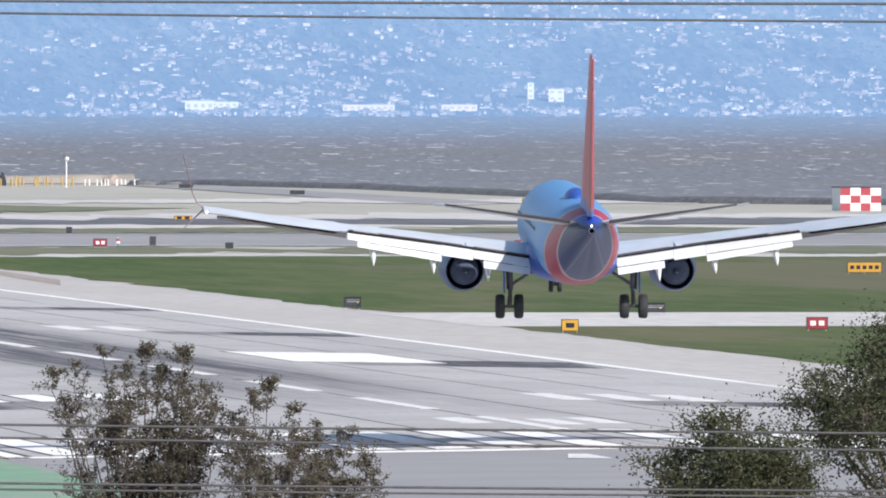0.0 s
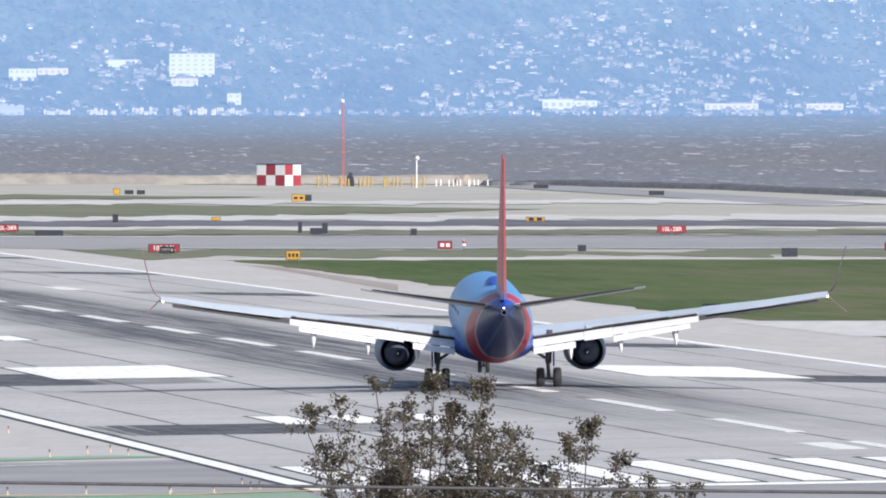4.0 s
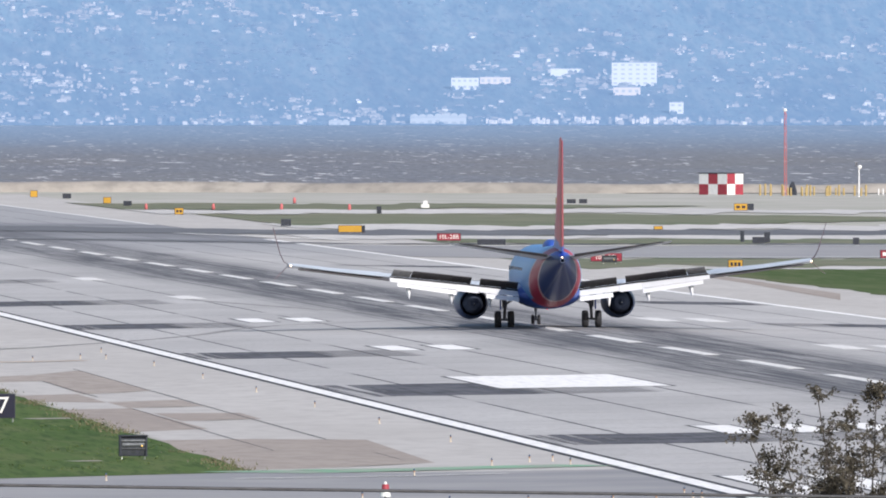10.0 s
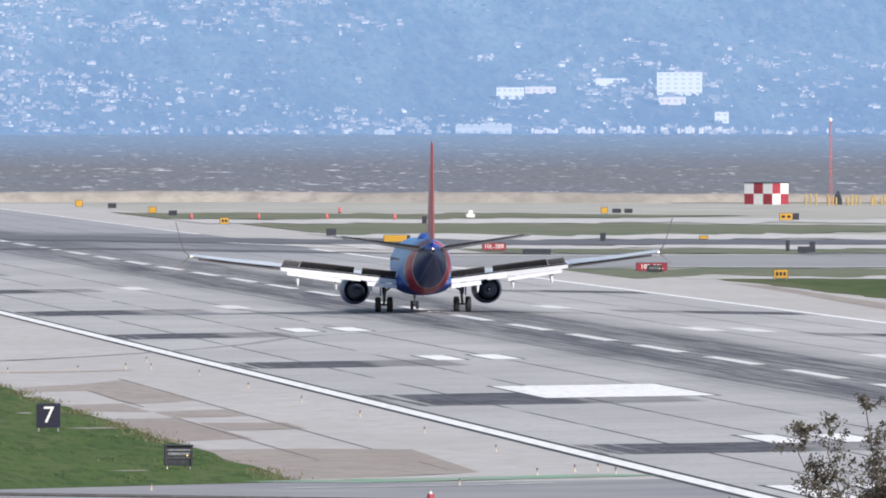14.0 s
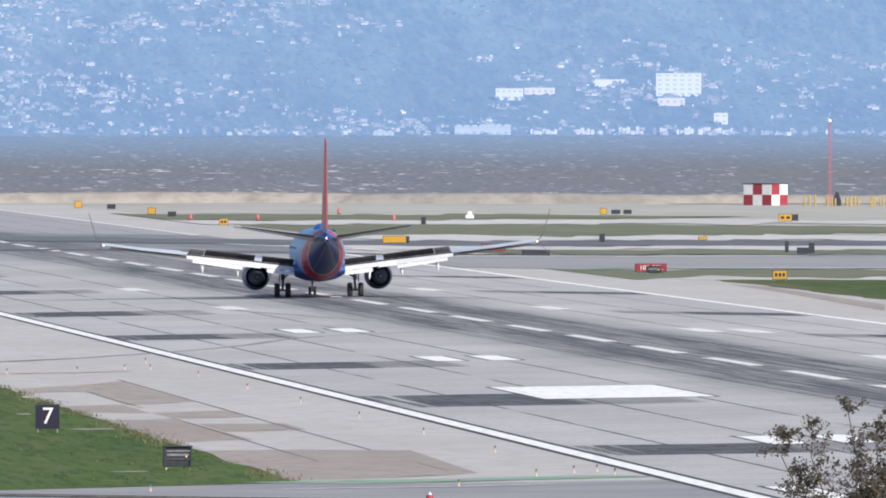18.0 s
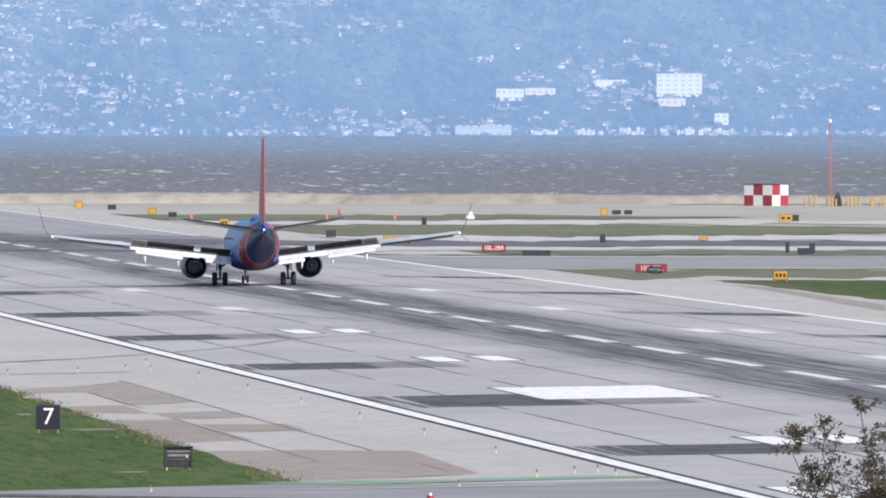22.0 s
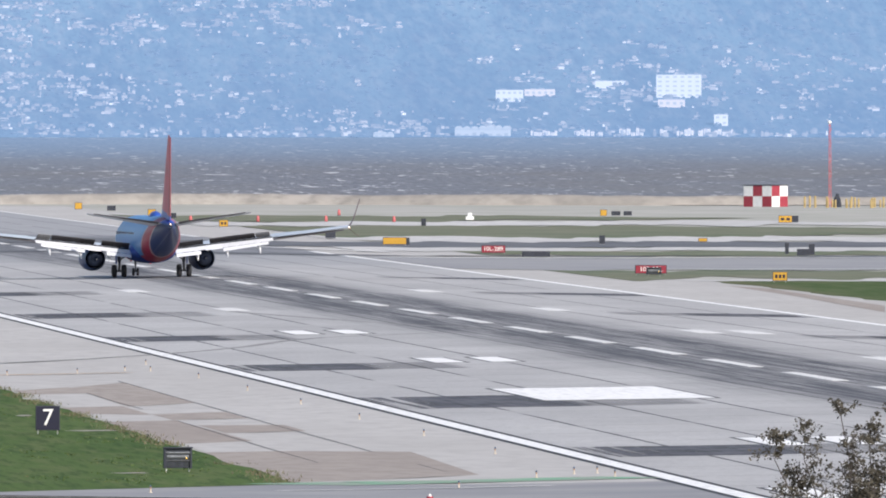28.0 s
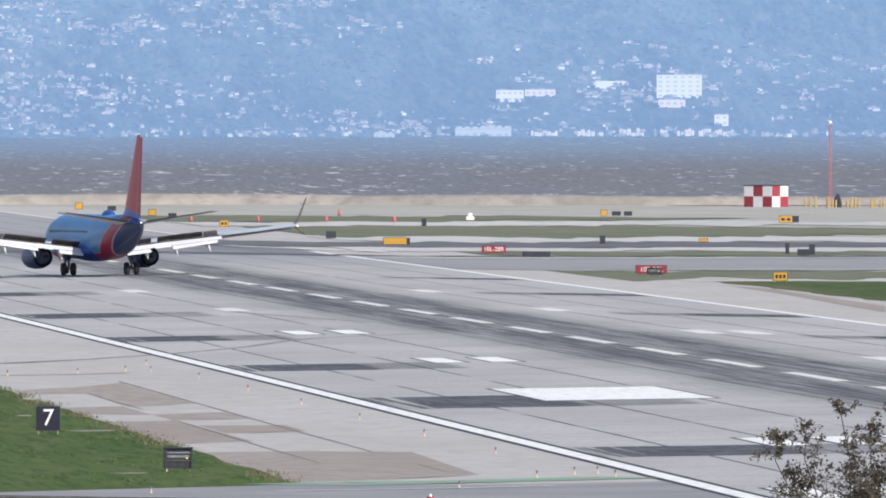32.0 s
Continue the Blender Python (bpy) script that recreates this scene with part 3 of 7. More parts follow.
def water_mat():
    m = Nodes("choppy_bay_water", 0.45)
    o = m.coords()
    x, y, z = m.xyz(o)
    chop = m.noise(m.scaled(o, (0.85, 0.125, 1)), 1.0, 5, 0.75)
    swell = m.noise(m.scaled(o, (0.03, 0.008, 1)), 1.0, 3)
    gust = m.noise(m.scaled(o, (0.06, 0.006, 1)), 1.0, 3)
    # haze painted in: towards the far shore the water turns bluer and foam fades
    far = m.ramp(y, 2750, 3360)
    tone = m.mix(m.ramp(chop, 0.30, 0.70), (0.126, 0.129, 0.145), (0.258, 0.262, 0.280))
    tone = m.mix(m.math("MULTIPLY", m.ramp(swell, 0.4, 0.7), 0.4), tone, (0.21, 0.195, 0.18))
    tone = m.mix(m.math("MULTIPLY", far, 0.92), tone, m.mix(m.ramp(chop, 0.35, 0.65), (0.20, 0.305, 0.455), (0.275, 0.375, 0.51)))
    # breaking crests: long thin ones and small flecks, more of them in the gusts
    caps = m.noise(m.scaled(o, (0.36, 0.055, 1)), 1.0, 2, 0.5)
    caps2 = m.noise(m.scaled(o, (1.1, 0.17, 1)), 1.0, 3, 0.6)
    long = m.noise(m.scaled(o, (0.21, 0.055, 1)), 1.0, 2, 0.5)
    sum1 = m.math("ADD", m.math("ADD", m.math("MULTIPLY", caps, 0.72), m.math("MULTIPLY", caps2, 0.42)), m.math("MULTIPLY", gust, 0.16))
    sum2 = m.math("ADD", m.math("ADD", m.math("MULTIPLY", long, 0.82), m.math("MULTIPLY", caps2, 0.32)), m.math("MULTIPLY", gust, 0.10))
    foam = m.math("MAXIMUM", m.ramp(sum1, 0.785, 0.83), m.ramp(sum2, 0.765, 0.80))
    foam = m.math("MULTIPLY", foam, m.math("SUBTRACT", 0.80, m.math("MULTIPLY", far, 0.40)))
    m.colour(m.mix(foam, tone, (0.76, 0.77, 0.79)))
    m.put(m.bsdf.inputs["Roughness"], m.math("ADD", 0.55, m.math("MULTIPLY", foam, 0.35)))
    m.put(m.bsdf.inputs["Specular IOR Level"], 0.15)
    m.bump(chop, 0.6, 0.5)
    return m.mat


SHORE = [(-2500, 2395), (-300, 2393), (73, 2391), (104, 2366), (135, 2346), (182, 2345), (190, 2312), (204, 2200), (207, 2070), (212, 1869), (246, 1797), (420, 1740), (2500, 1300)]
bm = bmesh.new()
cols = []
for x, y0 in SHORE:
    ys = [y0 + (2400 - y0) * k / 4 for k in range(4)] + [2400, 2700, 3000, 3200, 3370]
    cols.append([bm.verts.new((x, y, SHORE_Z + (FAR_Z - SHORE_Z) * max(0.0, (y - 2400) / (FAR_Y - 2400)))) for y in ys])
for a, b in zip(cols, cols[1:]):
    for k in range(len(a) - 1):
        bm.faces.new((a[k], b[k], b[k + 1], a[k + 1]))
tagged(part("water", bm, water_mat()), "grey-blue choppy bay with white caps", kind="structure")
HILL_Y1 = 3840.0


def hill_z(x, y):
    k = (y - FAR_Y) / (HILL_Y1 - FAR_Y)
    bumps = 0.5 * noise.noise((x * 0.012, y * 0.01, 3.1)) + 0.25 * noise.noise((x * 0.05, y * 0.03, 1.7))
    return FAR_Z - 0.2 + 74 * k * (0.75 + 0.25 * k) + bumps * min(1, k * 5)


def hill_mat():
    m = Nodes("haze_painted_hillside", 1.0)
    o = m.coords()
    x, y, z = m.xyz(o)
    n1 = m.noise(m.scaled(o, (0.05, 0.008, 0.0)), 1.0, 4, 0.5)
    n2 = m.noise(m.scaled(o, (0.40, 0.06, 0.0)), 1.0, 3, 0.5)
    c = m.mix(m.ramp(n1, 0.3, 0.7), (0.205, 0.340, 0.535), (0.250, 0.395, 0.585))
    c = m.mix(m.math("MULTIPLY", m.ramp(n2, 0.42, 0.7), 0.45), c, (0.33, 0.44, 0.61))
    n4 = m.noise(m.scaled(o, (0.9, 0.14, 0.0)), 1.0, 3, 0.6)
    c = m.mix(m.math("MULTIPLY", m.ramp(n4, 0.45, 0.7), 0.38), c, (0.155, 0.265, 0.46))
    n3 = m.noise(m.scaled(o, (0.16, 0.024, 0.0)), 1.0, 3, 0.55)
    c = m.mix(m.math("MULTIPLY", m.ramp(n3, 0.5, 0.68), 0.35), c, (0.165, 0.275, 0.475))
    # deeper blue low on the slope, paler higher up
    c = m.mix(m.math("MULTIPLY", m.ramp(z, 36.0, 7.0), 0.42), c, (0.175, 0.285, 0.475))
    # haze put in: the blue colour, mostly given off as glow for air light
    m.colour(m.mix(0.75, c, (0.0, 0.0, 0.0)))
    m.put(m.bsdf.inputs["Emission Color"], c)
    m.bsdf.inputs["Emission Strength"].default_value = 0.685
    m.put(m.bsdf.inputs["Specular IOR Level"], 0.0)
    return m.mat


hx = [-260 + 8 * k for k in range(121)]
hy = [FAR_Y + (HILL_Y1 - FAR_Y) * (k / 40) for k in range(41)]
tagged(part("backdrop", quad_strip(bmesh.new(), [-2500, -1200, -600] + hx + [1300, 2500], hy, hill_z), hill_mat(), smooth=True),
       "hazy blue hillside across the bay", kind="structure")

# ---- the airliner ----
def livery_mat():
    """Blue above, with a red band between thin orange lines sweeping up to the fin."""
    m = Nodes("airliner_paint", 0.42)
    m.bsdf.inputs["Specular IOR Level"].default_value = 0.4
    o = m.coords()
    x, y, z = m.xyz(o)
    n = m.noise(m.scaled(o, (1, 0.3, 1)), 0.8, 4)
    blue = m.mix(n, (0.065, 0.240, 0.52), (0.085, 0.285, 0.59))
    red = m.mix(n, (0.30, 0.009, 0.040), (0.38, 0.014, 0.050))
    gold = (0.42, 0.30, 0.30)
    # distance along a line that leans aft as it climbs
    s = m.math("ADD", y, m.math("MULTIPLY", m.math("SUBTRACT", z, 3.78), 2.0))
    band = m.math("MULTIPLY", m.ramp(s, -12.9, -12.8), m.math("SUBTRACT", 1.0, m.ramp(s, -10.2, -10.1)))
    trim = m.math("MULTIPLY", m.ramp(s, -13.2, -13.1), m.math("SUBTRACT", 1.0, m.ramp(s, -9.85, -9.75)))
    low = m.math("SUBTRACT", 1.0, m.ramp(z, 1.93, 1.98))
    fwd = m.ramp(s, -12.9, -12.8)
    aft = m.math("SUBTRACT", 1.0, m.ramp(s, -13.15, -13.1))
    cone = m.mix(m.ramp(z, 4.75, 4.95), (0.016, 0.027, 0.100), (0.018, 0.050, 0.38))
    # pale wedge lines meet under the tail tip
    ax = m.math("ABSOLUTE", m.math("SUBTRACT", m.math("ABSOLUTE", m.math("SUBTRACT", x, 0.12)), m.math("MULTIPLY", m.math("SUBTRACT", 4.4, z), 0.42)))
    cone = m.mix(m.math("MULTIPLY", m.math("SUBTRACT", 1.0, m.ramp(ax, 0.02, 0.10)), 0.3), cone, (0.20, 0.20, 0.24))
    c = m.mix(m.math("MULTIPLY", aft, 0.96), blue, cone)
    c = m.mix(trim, c, gold)
    c = m.mix(m.math("MAXIMUM", band, m.math("MULTIPLY", low, fwd)), c, red)
    m.colour(c)
    return m.mat


def fin_mat():
    m = Nodes("fin_paint", 0.35)
    o = m.coords()
    x, y, z = m.xyz(o)
    n = m.noise(o, 0.8, 4)
    tail = m.math("ADD", y, m.math("MULTIPLY", z, 0.32))
    c = m.mix(m.ramp(tail, -15.32, -15.27), (0.44, 0.060, 0.075), m.mix(n, (0.50, 0.018, 0.050), (0.58, 0.030, 0.062)))
    c = m.mix(m.ramp(m.math("SUBTRACT", z, m.math("MULTIPLY", y, 0.12)), 7.55, 7.6), (0.045, 0.11, 0.46), c)
    m.colour(c)
    return m.mat


MAT["livery"], MAT["fin"] = livery_mat(), fin_mat()
MAT["blue"] = plain("blue_gloss_paint", (0.030, 0.085, 0.36), 0.45, 0, 0.06)
MAT["cowl"] = plain("dark_blue_cowl_paint", (0.036, 0.072, 0.21), 0.45, 0, 0.1)
MAT["red"] = plain("red_gloss_paint", (0.55, 0.045, 0.05), 0.3, 0, 0.06)
MAT["winglet"] = plain("dull_red_paint", (0.30, 0.20, 0.21), 0.45, 0, 0.1)
MAT["wing_grey"] = plain("wing_grey_paint", (0.60, 0.64, 0.68), 0.35, 0.0, 0.06, 0.8)
MAT["wing_white"] = plain("flap_white_paint", (0.74, 0.74, 0.74), 0.45, 0.0, 0.03, 0.8)
MAT["spoiler_in"] = plain("spoiler_bay_grey", (0.34, 0.34, 0.35), 0.7, 0.0, 0.15, 2.5)
MAT["bare_metal"] = plain("bare_metal", (0.62, 0.62, 0.63), 0.3, 1.0, 0.08)
MAT["tyre"] = plain("tyre_rubber", (0.026, 0.027, 0.032), 0.85, 0.0, 0.2, 6)
MAT["strut"] = plain("gear_grey_paint", (0.10, 0.105, 0.12), 0.5, 0.2, 0.15, 4)
# duct and core colours lifted to blue-grey, putting distance haze into them
MAT["black_hole"] = plain("hazed_duct", (0.080, 0.098, 0.150), 1.0, 0.0, 0.1)
MAT["black_hole"].node_tree.nodes["Principled BSDF"].inputs["Specular IOR Level"].default_value = 0.0
MAT["core_metal"] = plain("hazed_core_cowl", (0.076, 0.094, 0.145), 0.9, 0.0, 0.15)
MAT["core_metal"].node_tree.nodes["Principled BSDF"].inputs["Specular IOR Level"].default_value = 0.0
# near-black that paints the shade ahead of the flaps
MAT["shade_strip"] = plain("painted_shade_black", (0.015, 0.015, 0.018), 1.0, 0.0, 0.1)
# grey with shade put in for elevators and ailerons; dark spoilers share it
MAT["hinge_dark"] = plain("shaded_grey_paint", (0.088, 0.084, 0.088), 0.6, 0.0, 0.15, 2.5)
MAT["glass_dark"] = plain("cabin_glass", (0.045, 0.085, 0.15), 0.25, 0.0, 0.02)


def glow(name, c, power):
    m = Nodes(name, 0.4)
    m.colour(c)
    m.put(m.bsdf.inputs["Emission Color"], c)
    m.bsdf.inputs["Emission Strength"].default_value = power
    return m.mat


MAT["lamp_white"] = glow("white_position_light", (1.0, 0.72, 0.45), 4.0)
MAT["lamp_red"] = glow("red_beacon", (0.7, 0.04, 0.03), 0.6)


def foil(bm, stations, n=11, thick=0.11, upper=True):
    """An aerofoil skin through stations (x, y_leading, z, chord, droop in degrees[, thickness])."""
    prof = []
    for k in range(n + 1):
        c = 0.5 * (1 - math.cos(math.pi * k / n))
        prof.append((c, 5 * 1.0 * (0.2969 * math.sqrt(c) - 0.126 * c - 0.3516 * c * c + 0.2843 * c ** 3 - 0.1015 * c ** 4)))
    loop = [(c, t) for c, t in prof] + [(c, -0.75 * t) for c, t in reversed(prof[1:-1])]
    rings = []
    for st in stations:
        x, yl, z, ch, dr = st[:5]
        th = st[5] if len(st) > 5 else thick
        a = radians(dr)
        ring = []
        for c, t in loop:
            u, w = c * ch, t * th * ch
            ring.append(bm.verts.new((x, yl - (u * math.cos(a) + w * math.sin(a)), z - u * math.sin(a) + w * math.cos(a))))
        rings.append(ring)
    for p, q in zip(rings, rings[1:]):
        for k in range(len(loop)):
            bm.faces.new((p[k], p[(k + 1) % len(loop)], q[(k + 1) % len(loop)], q[k]))
    bm.faces.new(rings[0])
    bm.faces.new(list(reversed(rings[-1])))
    return rings


def upright_foil(bm, stations, thick=0.10):
    """As foil, but standing: stations (z, y_leading, chord)."""
    tmp = [(z, yl, 0.0, ch, 0.0, thick) for z, yl, ch in stations]
    rings = foil(bm, tmp)
    for v in bm.verts:
        v.co = Vector((v.co.z, v.co.y, v.co.x))


def smooth_all(ob, angle=35):
    me = ob.data
    for p in me.polygons:
        p.use_smooth = True
    me.set_sharp_from_angle(angle=radians(angle))
    return ob


def wing_z(x):
    """Height of the wing's reference line at x metres from the fuselage axis."""
    d = abs(x) - 1.88
    return 2.45 + 0.122 * d - 0.0008 * d * d


def wing_le(x):
    ax = abs(x)
    return 6.9 - 0.62 * (ax - 1.88) if ax < 5.0 else 4.97 - 0.505 * (ax - 5.0)


def wing_te(x):
    ax = abs(x)
    return -1.55 - 0.03 * (ax - 1.88) if ax < 5.9 else -1.67 - 0.26 * (ax - 5.9)


plane = empty("airliner", pose(0, 0, 0))
tagged(plane, "blue twin-jet airliner with red banded tail and white flaps", "airplane")
# fuselage
bm = bmesh.new()
FUS = [(19.6, 0.05, 2.63), (19.3, 0.45, 2.68), (18.6, 0.95, 2.80), (17.4, 1.42, 3.00), (15.8, 1.75, 3.20), (13.5, 1.88, 3.36), (8, 1.90, 3.38), (0, 1.90, 3.38),
       (-4.5, 1.90, 3.38), (-7, 1.84, 3.46), (-9.5, 1.68, 3.66), (-12, 1.40, 3.94), (-14.2, 1.05, 4.20), (-16.2, 0.68, 4.40), (-17.6, 0.38, 4.50), (-18.2, 0.20, 4.53)]
rings = []
for y, r, cz in FUS:
    ring = []
    for k in range(40):
        w = 2 * math.pi * k / 40
        ring.append(bm.verts.new((r * math.cos(w), y, cz + r * 1.06 * math.sin(w))))
    rings.append(ring)
for p, q in zip(rings, rings[1:]):
    for k in range(40):
        bm.faces.new((p[k], q[k], q[(k + 1) % 40], p[(k + 1) % 40]))
bm.faces.new(list(reversed(rings[0])))
bmesh.ops.recalc_face_normals(bm, faces=bm.faces)
fus = part("fuselage", bm, MAT["livery"], plane, "blue fuselage with a red band sweeping up at the tail", smooth=True)
bm = bmesh.new()
lathe(bm, [(-17.9, 0.215), (-18.5, 0.17), (-18.5, 0.11), (-18.1, 0.10)], 20, "Y", 0, 4.53)
part("exhaust_pipe", bm, MAT["black_hole"], fus, "dark auxiliary exhaust at the tail tip", smooth=True)
bm = bmesh.new()
bmesh.ops.create_uvsphere(bm, u_segments=20, v_segments=10, radius=1.0, matrix=Matrix.Translation((0, -4.0, 5.30)) @ Matrix.Diagonal((0.55, 1.7, 0.52, 1)))
part("antenna_dome", bm, MAT["blue"], plane, "deep blue antenna dome on the roof", smooth=True)
bm = bmesh.new()
bmesh.ops.create_uvsphere(bm, u_segments=10, v_segments=6, radius=0.045, matrix=Matrix.Translation((0, -18.3, 4.76)))
part("tail_light", bm, MAT["lamp_white"], fus, "white tail light above the exhaust", smooth=True)
# belly fairing
bm = bmesh.new()
bmesh.ops.create_uvsphere(bm, u_segments=28, v_segments=14, radius=1.0, matrix=Matrix.Translation((0, 1.6, 2.25)) @ Matrix.Diagonal((2.25, 7.2, 1.05, 1)))
part("belly_fairing", bm, MAT["blue"], plane, smooth=True)
# cabin windows, in one row each side
pane = mesh_of(box(bmesh.new(), -0.008, 0.008, -0.13, 0.13, -0.17, 0.17), "cabin_window", MAT["glass_dark"])
for k in range(34):
    for sd in (-1, 1):
        shared("cabin_window", pane, fus, pose(sd * 1.852, 13.4 - 0.508 * k, 3.80))
# fin and rudder
bm = bmesh.new()
upright_foil(bm, [(4.85, -9.3, 6.9), (5.8, -11.35, 5.1), (7.2, -12.5, 4.25), (12.3, -16.75, 1.55), (12.5, -17.1, 1.1)], 0.10)
smooth_all(part("fin", bm, MAT["fin"], plane, "red tail fin edged in orange and blue"))
bm = bmesh.new()
upright_foil(bm, [(5.15, -16.15, 1.85), (7.2, -16.78, 1.6), (12.3, -18.35, 0.85)], 0.2)
smooth_all(part("rudder", bm, MAT["fin"], plane))
# tailplane
for sd in (-1, 1):
    bm = bmesh.new()
    foil(bm, [(sd * 0.5, -12.6, 4.50, 3.6, -5), (sd * 7.0, -16.3, 5.62, 1.25, -5), (sd * 7.18, -16.6, 5.68, 0.9, -5)], thick=0.085)
    bmesh.ops.recalc_face_normals(bm, faces=bm.faces)
    smooth_all(part("tailplane", bm, MAT["wing_grey"], plane, "grey tailplane, its elevator darkened as if shaded"))
    bm = bmesh.new()
    foil(bm, [(sd * 0.9, -16.1, 4.80, 1.2, -7), (sd * 6.6, -17.36, 5.66, 0.55, -7)], thick=0.16)
    bmesh.ops.recalc_face_normals(bm, faces=bm.faces)
    # the shade under the tail is put into the elevator's dark grey
    smooth_all(part("elevator", bm, MAT["hinge_dark"], plane))
# wings
spoilers, flexing = [], []
for sd in (-1, 1):
    bm = bmesh.new()
    st = []
    for x in (1.2, 3.0, 5.0, 5.9, 8.0, 10.7, 10.95, 14.0, 16.6, 17.1):
        ch = wing_le(x) - wing_te(x)
        # ahead of the flaps the fixed skin stops short of the trailing edge
        cut = 0.78 if x < 10.9 else 1.0
        st.append((sd * x, wing_le(x), wing_z(x) + (0.10 if x > 14 else 0), ch * cut, 1.5 - 0.12 * x, 0.13 - 0.002 * x if x < 10.9 else 0.105))
    foil(bm, st)
    bmesh.ops.recalc_face_normals(bm, faces=bm.faces)
    wing = smooth_all(part("wing", bm, MAT["wing_grey"], plane, "grey swept wing with blue upturned tip"))
    # aileron
    bm = bmesh.new()
    foil(bm, [(sd * 10.5, wing_te(10.5) + 0.72, wing_z(10.5) - 0.14, 0.8, 9), (sd * 16.5, wing_te(16.5) + 0.5, wing_z(16.5) - 0.04, 0.55, 6)], thick=0.30)
    bmesh.ops.recalc_face_normals(bm, faces=bm.faces)
    # trailing-edge shade put into the aileron's dark grey
    smooth_all(part("aileron", bm, MAT["hinge_dark"], wing))
    # inboard and outboard flaps: main vane and aft vane, fully lowered
    for xa, xb in ((2.0, 4.6), (6.1, 10.45)):
        for which, (back, drop, ch, ang, mt) in {"flap": (0.55, 0.0, 1.0, 20, "wing_white"), "aft_flap": (-0.50, -0.38, 0.58, 31, "wing_white")}.items():
            bm = bmesh.new()
            s0 = []
            for x in (xa, xb if which == "flap" else xb - 0.45):
                k = 1.0 if x < 6 else 1.0 - 0.06 * (x - 6)
                s0.append((sd * x, wing_te(x) + back * k, wing_z(x) - 0.05 + drop * k, ch * k, ang, 0.10))
            foil(bm, s0)
            bmesh.ops.recalc_face_normals(bm, faces=bm.faces)
            smooth_all(part(which, bm, MAT[mt], wing, "white lowered flap"))
    # black strip added for the shade between the fixed skin and the lowered flaps
    bm = bmesh.new()
    loop = []
    for x in (2.0, 4.6, 6.1, 10.4):
        zc, yc = wing_z(x), wing_te(x)
        loop.append([bm.verts.new((sd * x, yy, zz)) for yy, zz in ((yc + 0.46, zc - 0.06), (yc + 0.46, zc + 0.055), (yc + 1.2, zc + 0.06), (yc + 1.2, zc - 0.06))])
    for p, q in zip(loop, loop[1:]):
        for j in range(4):
            bm.faces.new((p[j], p[(j + 1) % 4], q[(j + 1) % 4], q[j]))
    bm.faces.new(loop[0])
    bm.faces.new(loop[-1])
    bmesh.ops.recalc_face_normals(bm, faces=bm.faces)
    part("flap_shade_strip", bm, MAT["shade_strip"], wing, "added black strip standing for shade ahead of the flaps")
    # thrust gate flap between the two, behind the engine
    bm = bmesh.new()
    foil(bm, [(sd * 4.62, wing_te(4.6) + 0.5, wing_z(4.6) - 0.04, 1.05, 24, 0.1), (sd * 6.08, wing_te(6.1) + 0.5, wing_z(6.1) - 0.04, 1.05, 24, 0.1)])
    bmesh.ops.recalc_face_normals(bm, faces=bm.faces)
    smooth_all(part("flap", bm, MAT["wing_white"], wing))
    # flap track fairings
    for x in (3.9, 6.45, 9.25):
        bm = bmesh.new()
        L = 3.2 if x > 5 else 2.6
        y0, z0 = wing_te(x) + 1.7, wing_z(x) - 0.42
        rg = []
        for u, r in ((0.0, 0.03), (0.12, 0.14), (0.35, 0.22), (0.6, 0.21), (0.85, 0.11), (1.0, 0.02)):
            yy, zz = y0 - L * u * 0.94, z0 - 0.10 * u - 1.45 * max(0, u - 0.40) ** 1.2
            rg.append([bm.verts.new((sd * x + r * math.cos(w) * 0.8, yy, zz + r * 1.35 * math.sin(w))) for w in [2 * math.pi * j / 12 for j in range(12)]])
        for p, q in zip(rg, rg[1:]):
            for j in range(12):
                bm.faces.new((p[j], p[(j + 1) % 12], q[(j + 1) % 12], q[j]))
        bmesh.ops.recalc_face_normals(bm, faces=bm.faces)
        part("flap_fairing", bm, MAT["wing_white"], wing, "white pointed flap track fairing", smooth=True)
    # winglets: tall upper blade and short lower blade
    bm = bmesh.new()
    zt = wing_z(17.1) + 0.12
    blade = [(17.0, wing_le(17.0), zt, 1.55), (17.35, wing_le(17.0) - 0.35, zt + 0.25, 1.35), (17.6, wing_le(17.0) - 0.75, zt + 0.75, 1.1), (18.05, wing_le(17.0) - 1.75, zt + 2.35, 0.55), (18.1, wing_le(17.0) - 2.05, zt + 2.5, 0.3)]
    rg = []
    for x, yl, z, ch in blade:
        rg.append([bm.verts.new((sd * (x + dx), yl - u * ch, z)) for u, dx in ((0, 0), (0.3, 0.03), (1, 0), (0.3, -0.03))])
    for p, q in zip(rg, rg[1:]):
        for j in range(4):
            bm.faces.new((p[j], p[(j + 1) % 4], q[(j + 1) % 4], q[j]))
    bmesh.ops.recalc_face_normals(bm, faces=bm.faces)
    part("winglet", bm, MAT["winglet"], wing, "dull reddish-grey upturned winglet blade", smooth=True)
    bm = bmesh.new()
    rg = []
    for x, yl, z, ch in [(17.1, wing_le(17.0) - 0.5, zt - 0.02, 1.0), (17.6, wing_le(17.0) - 1.3, zt - 0.5, 0.6), (18.0, wing_le(17.0) - 2.0, zt - 0.85, 0.25)]:
        rg.append([bm.verts.new((sd * (x + dx), yl - u * ch, z)) for u, dx in ((0, 0), (0.3, 0.035), (1, 0), (0.3, -0.035))])
    for p, q in zip(rg, rg[1:]):
        for j in range(4):
            bm.faces.new((p[j], p[(j + 1) % 4], q[(j + 1) % 4], q[j]))
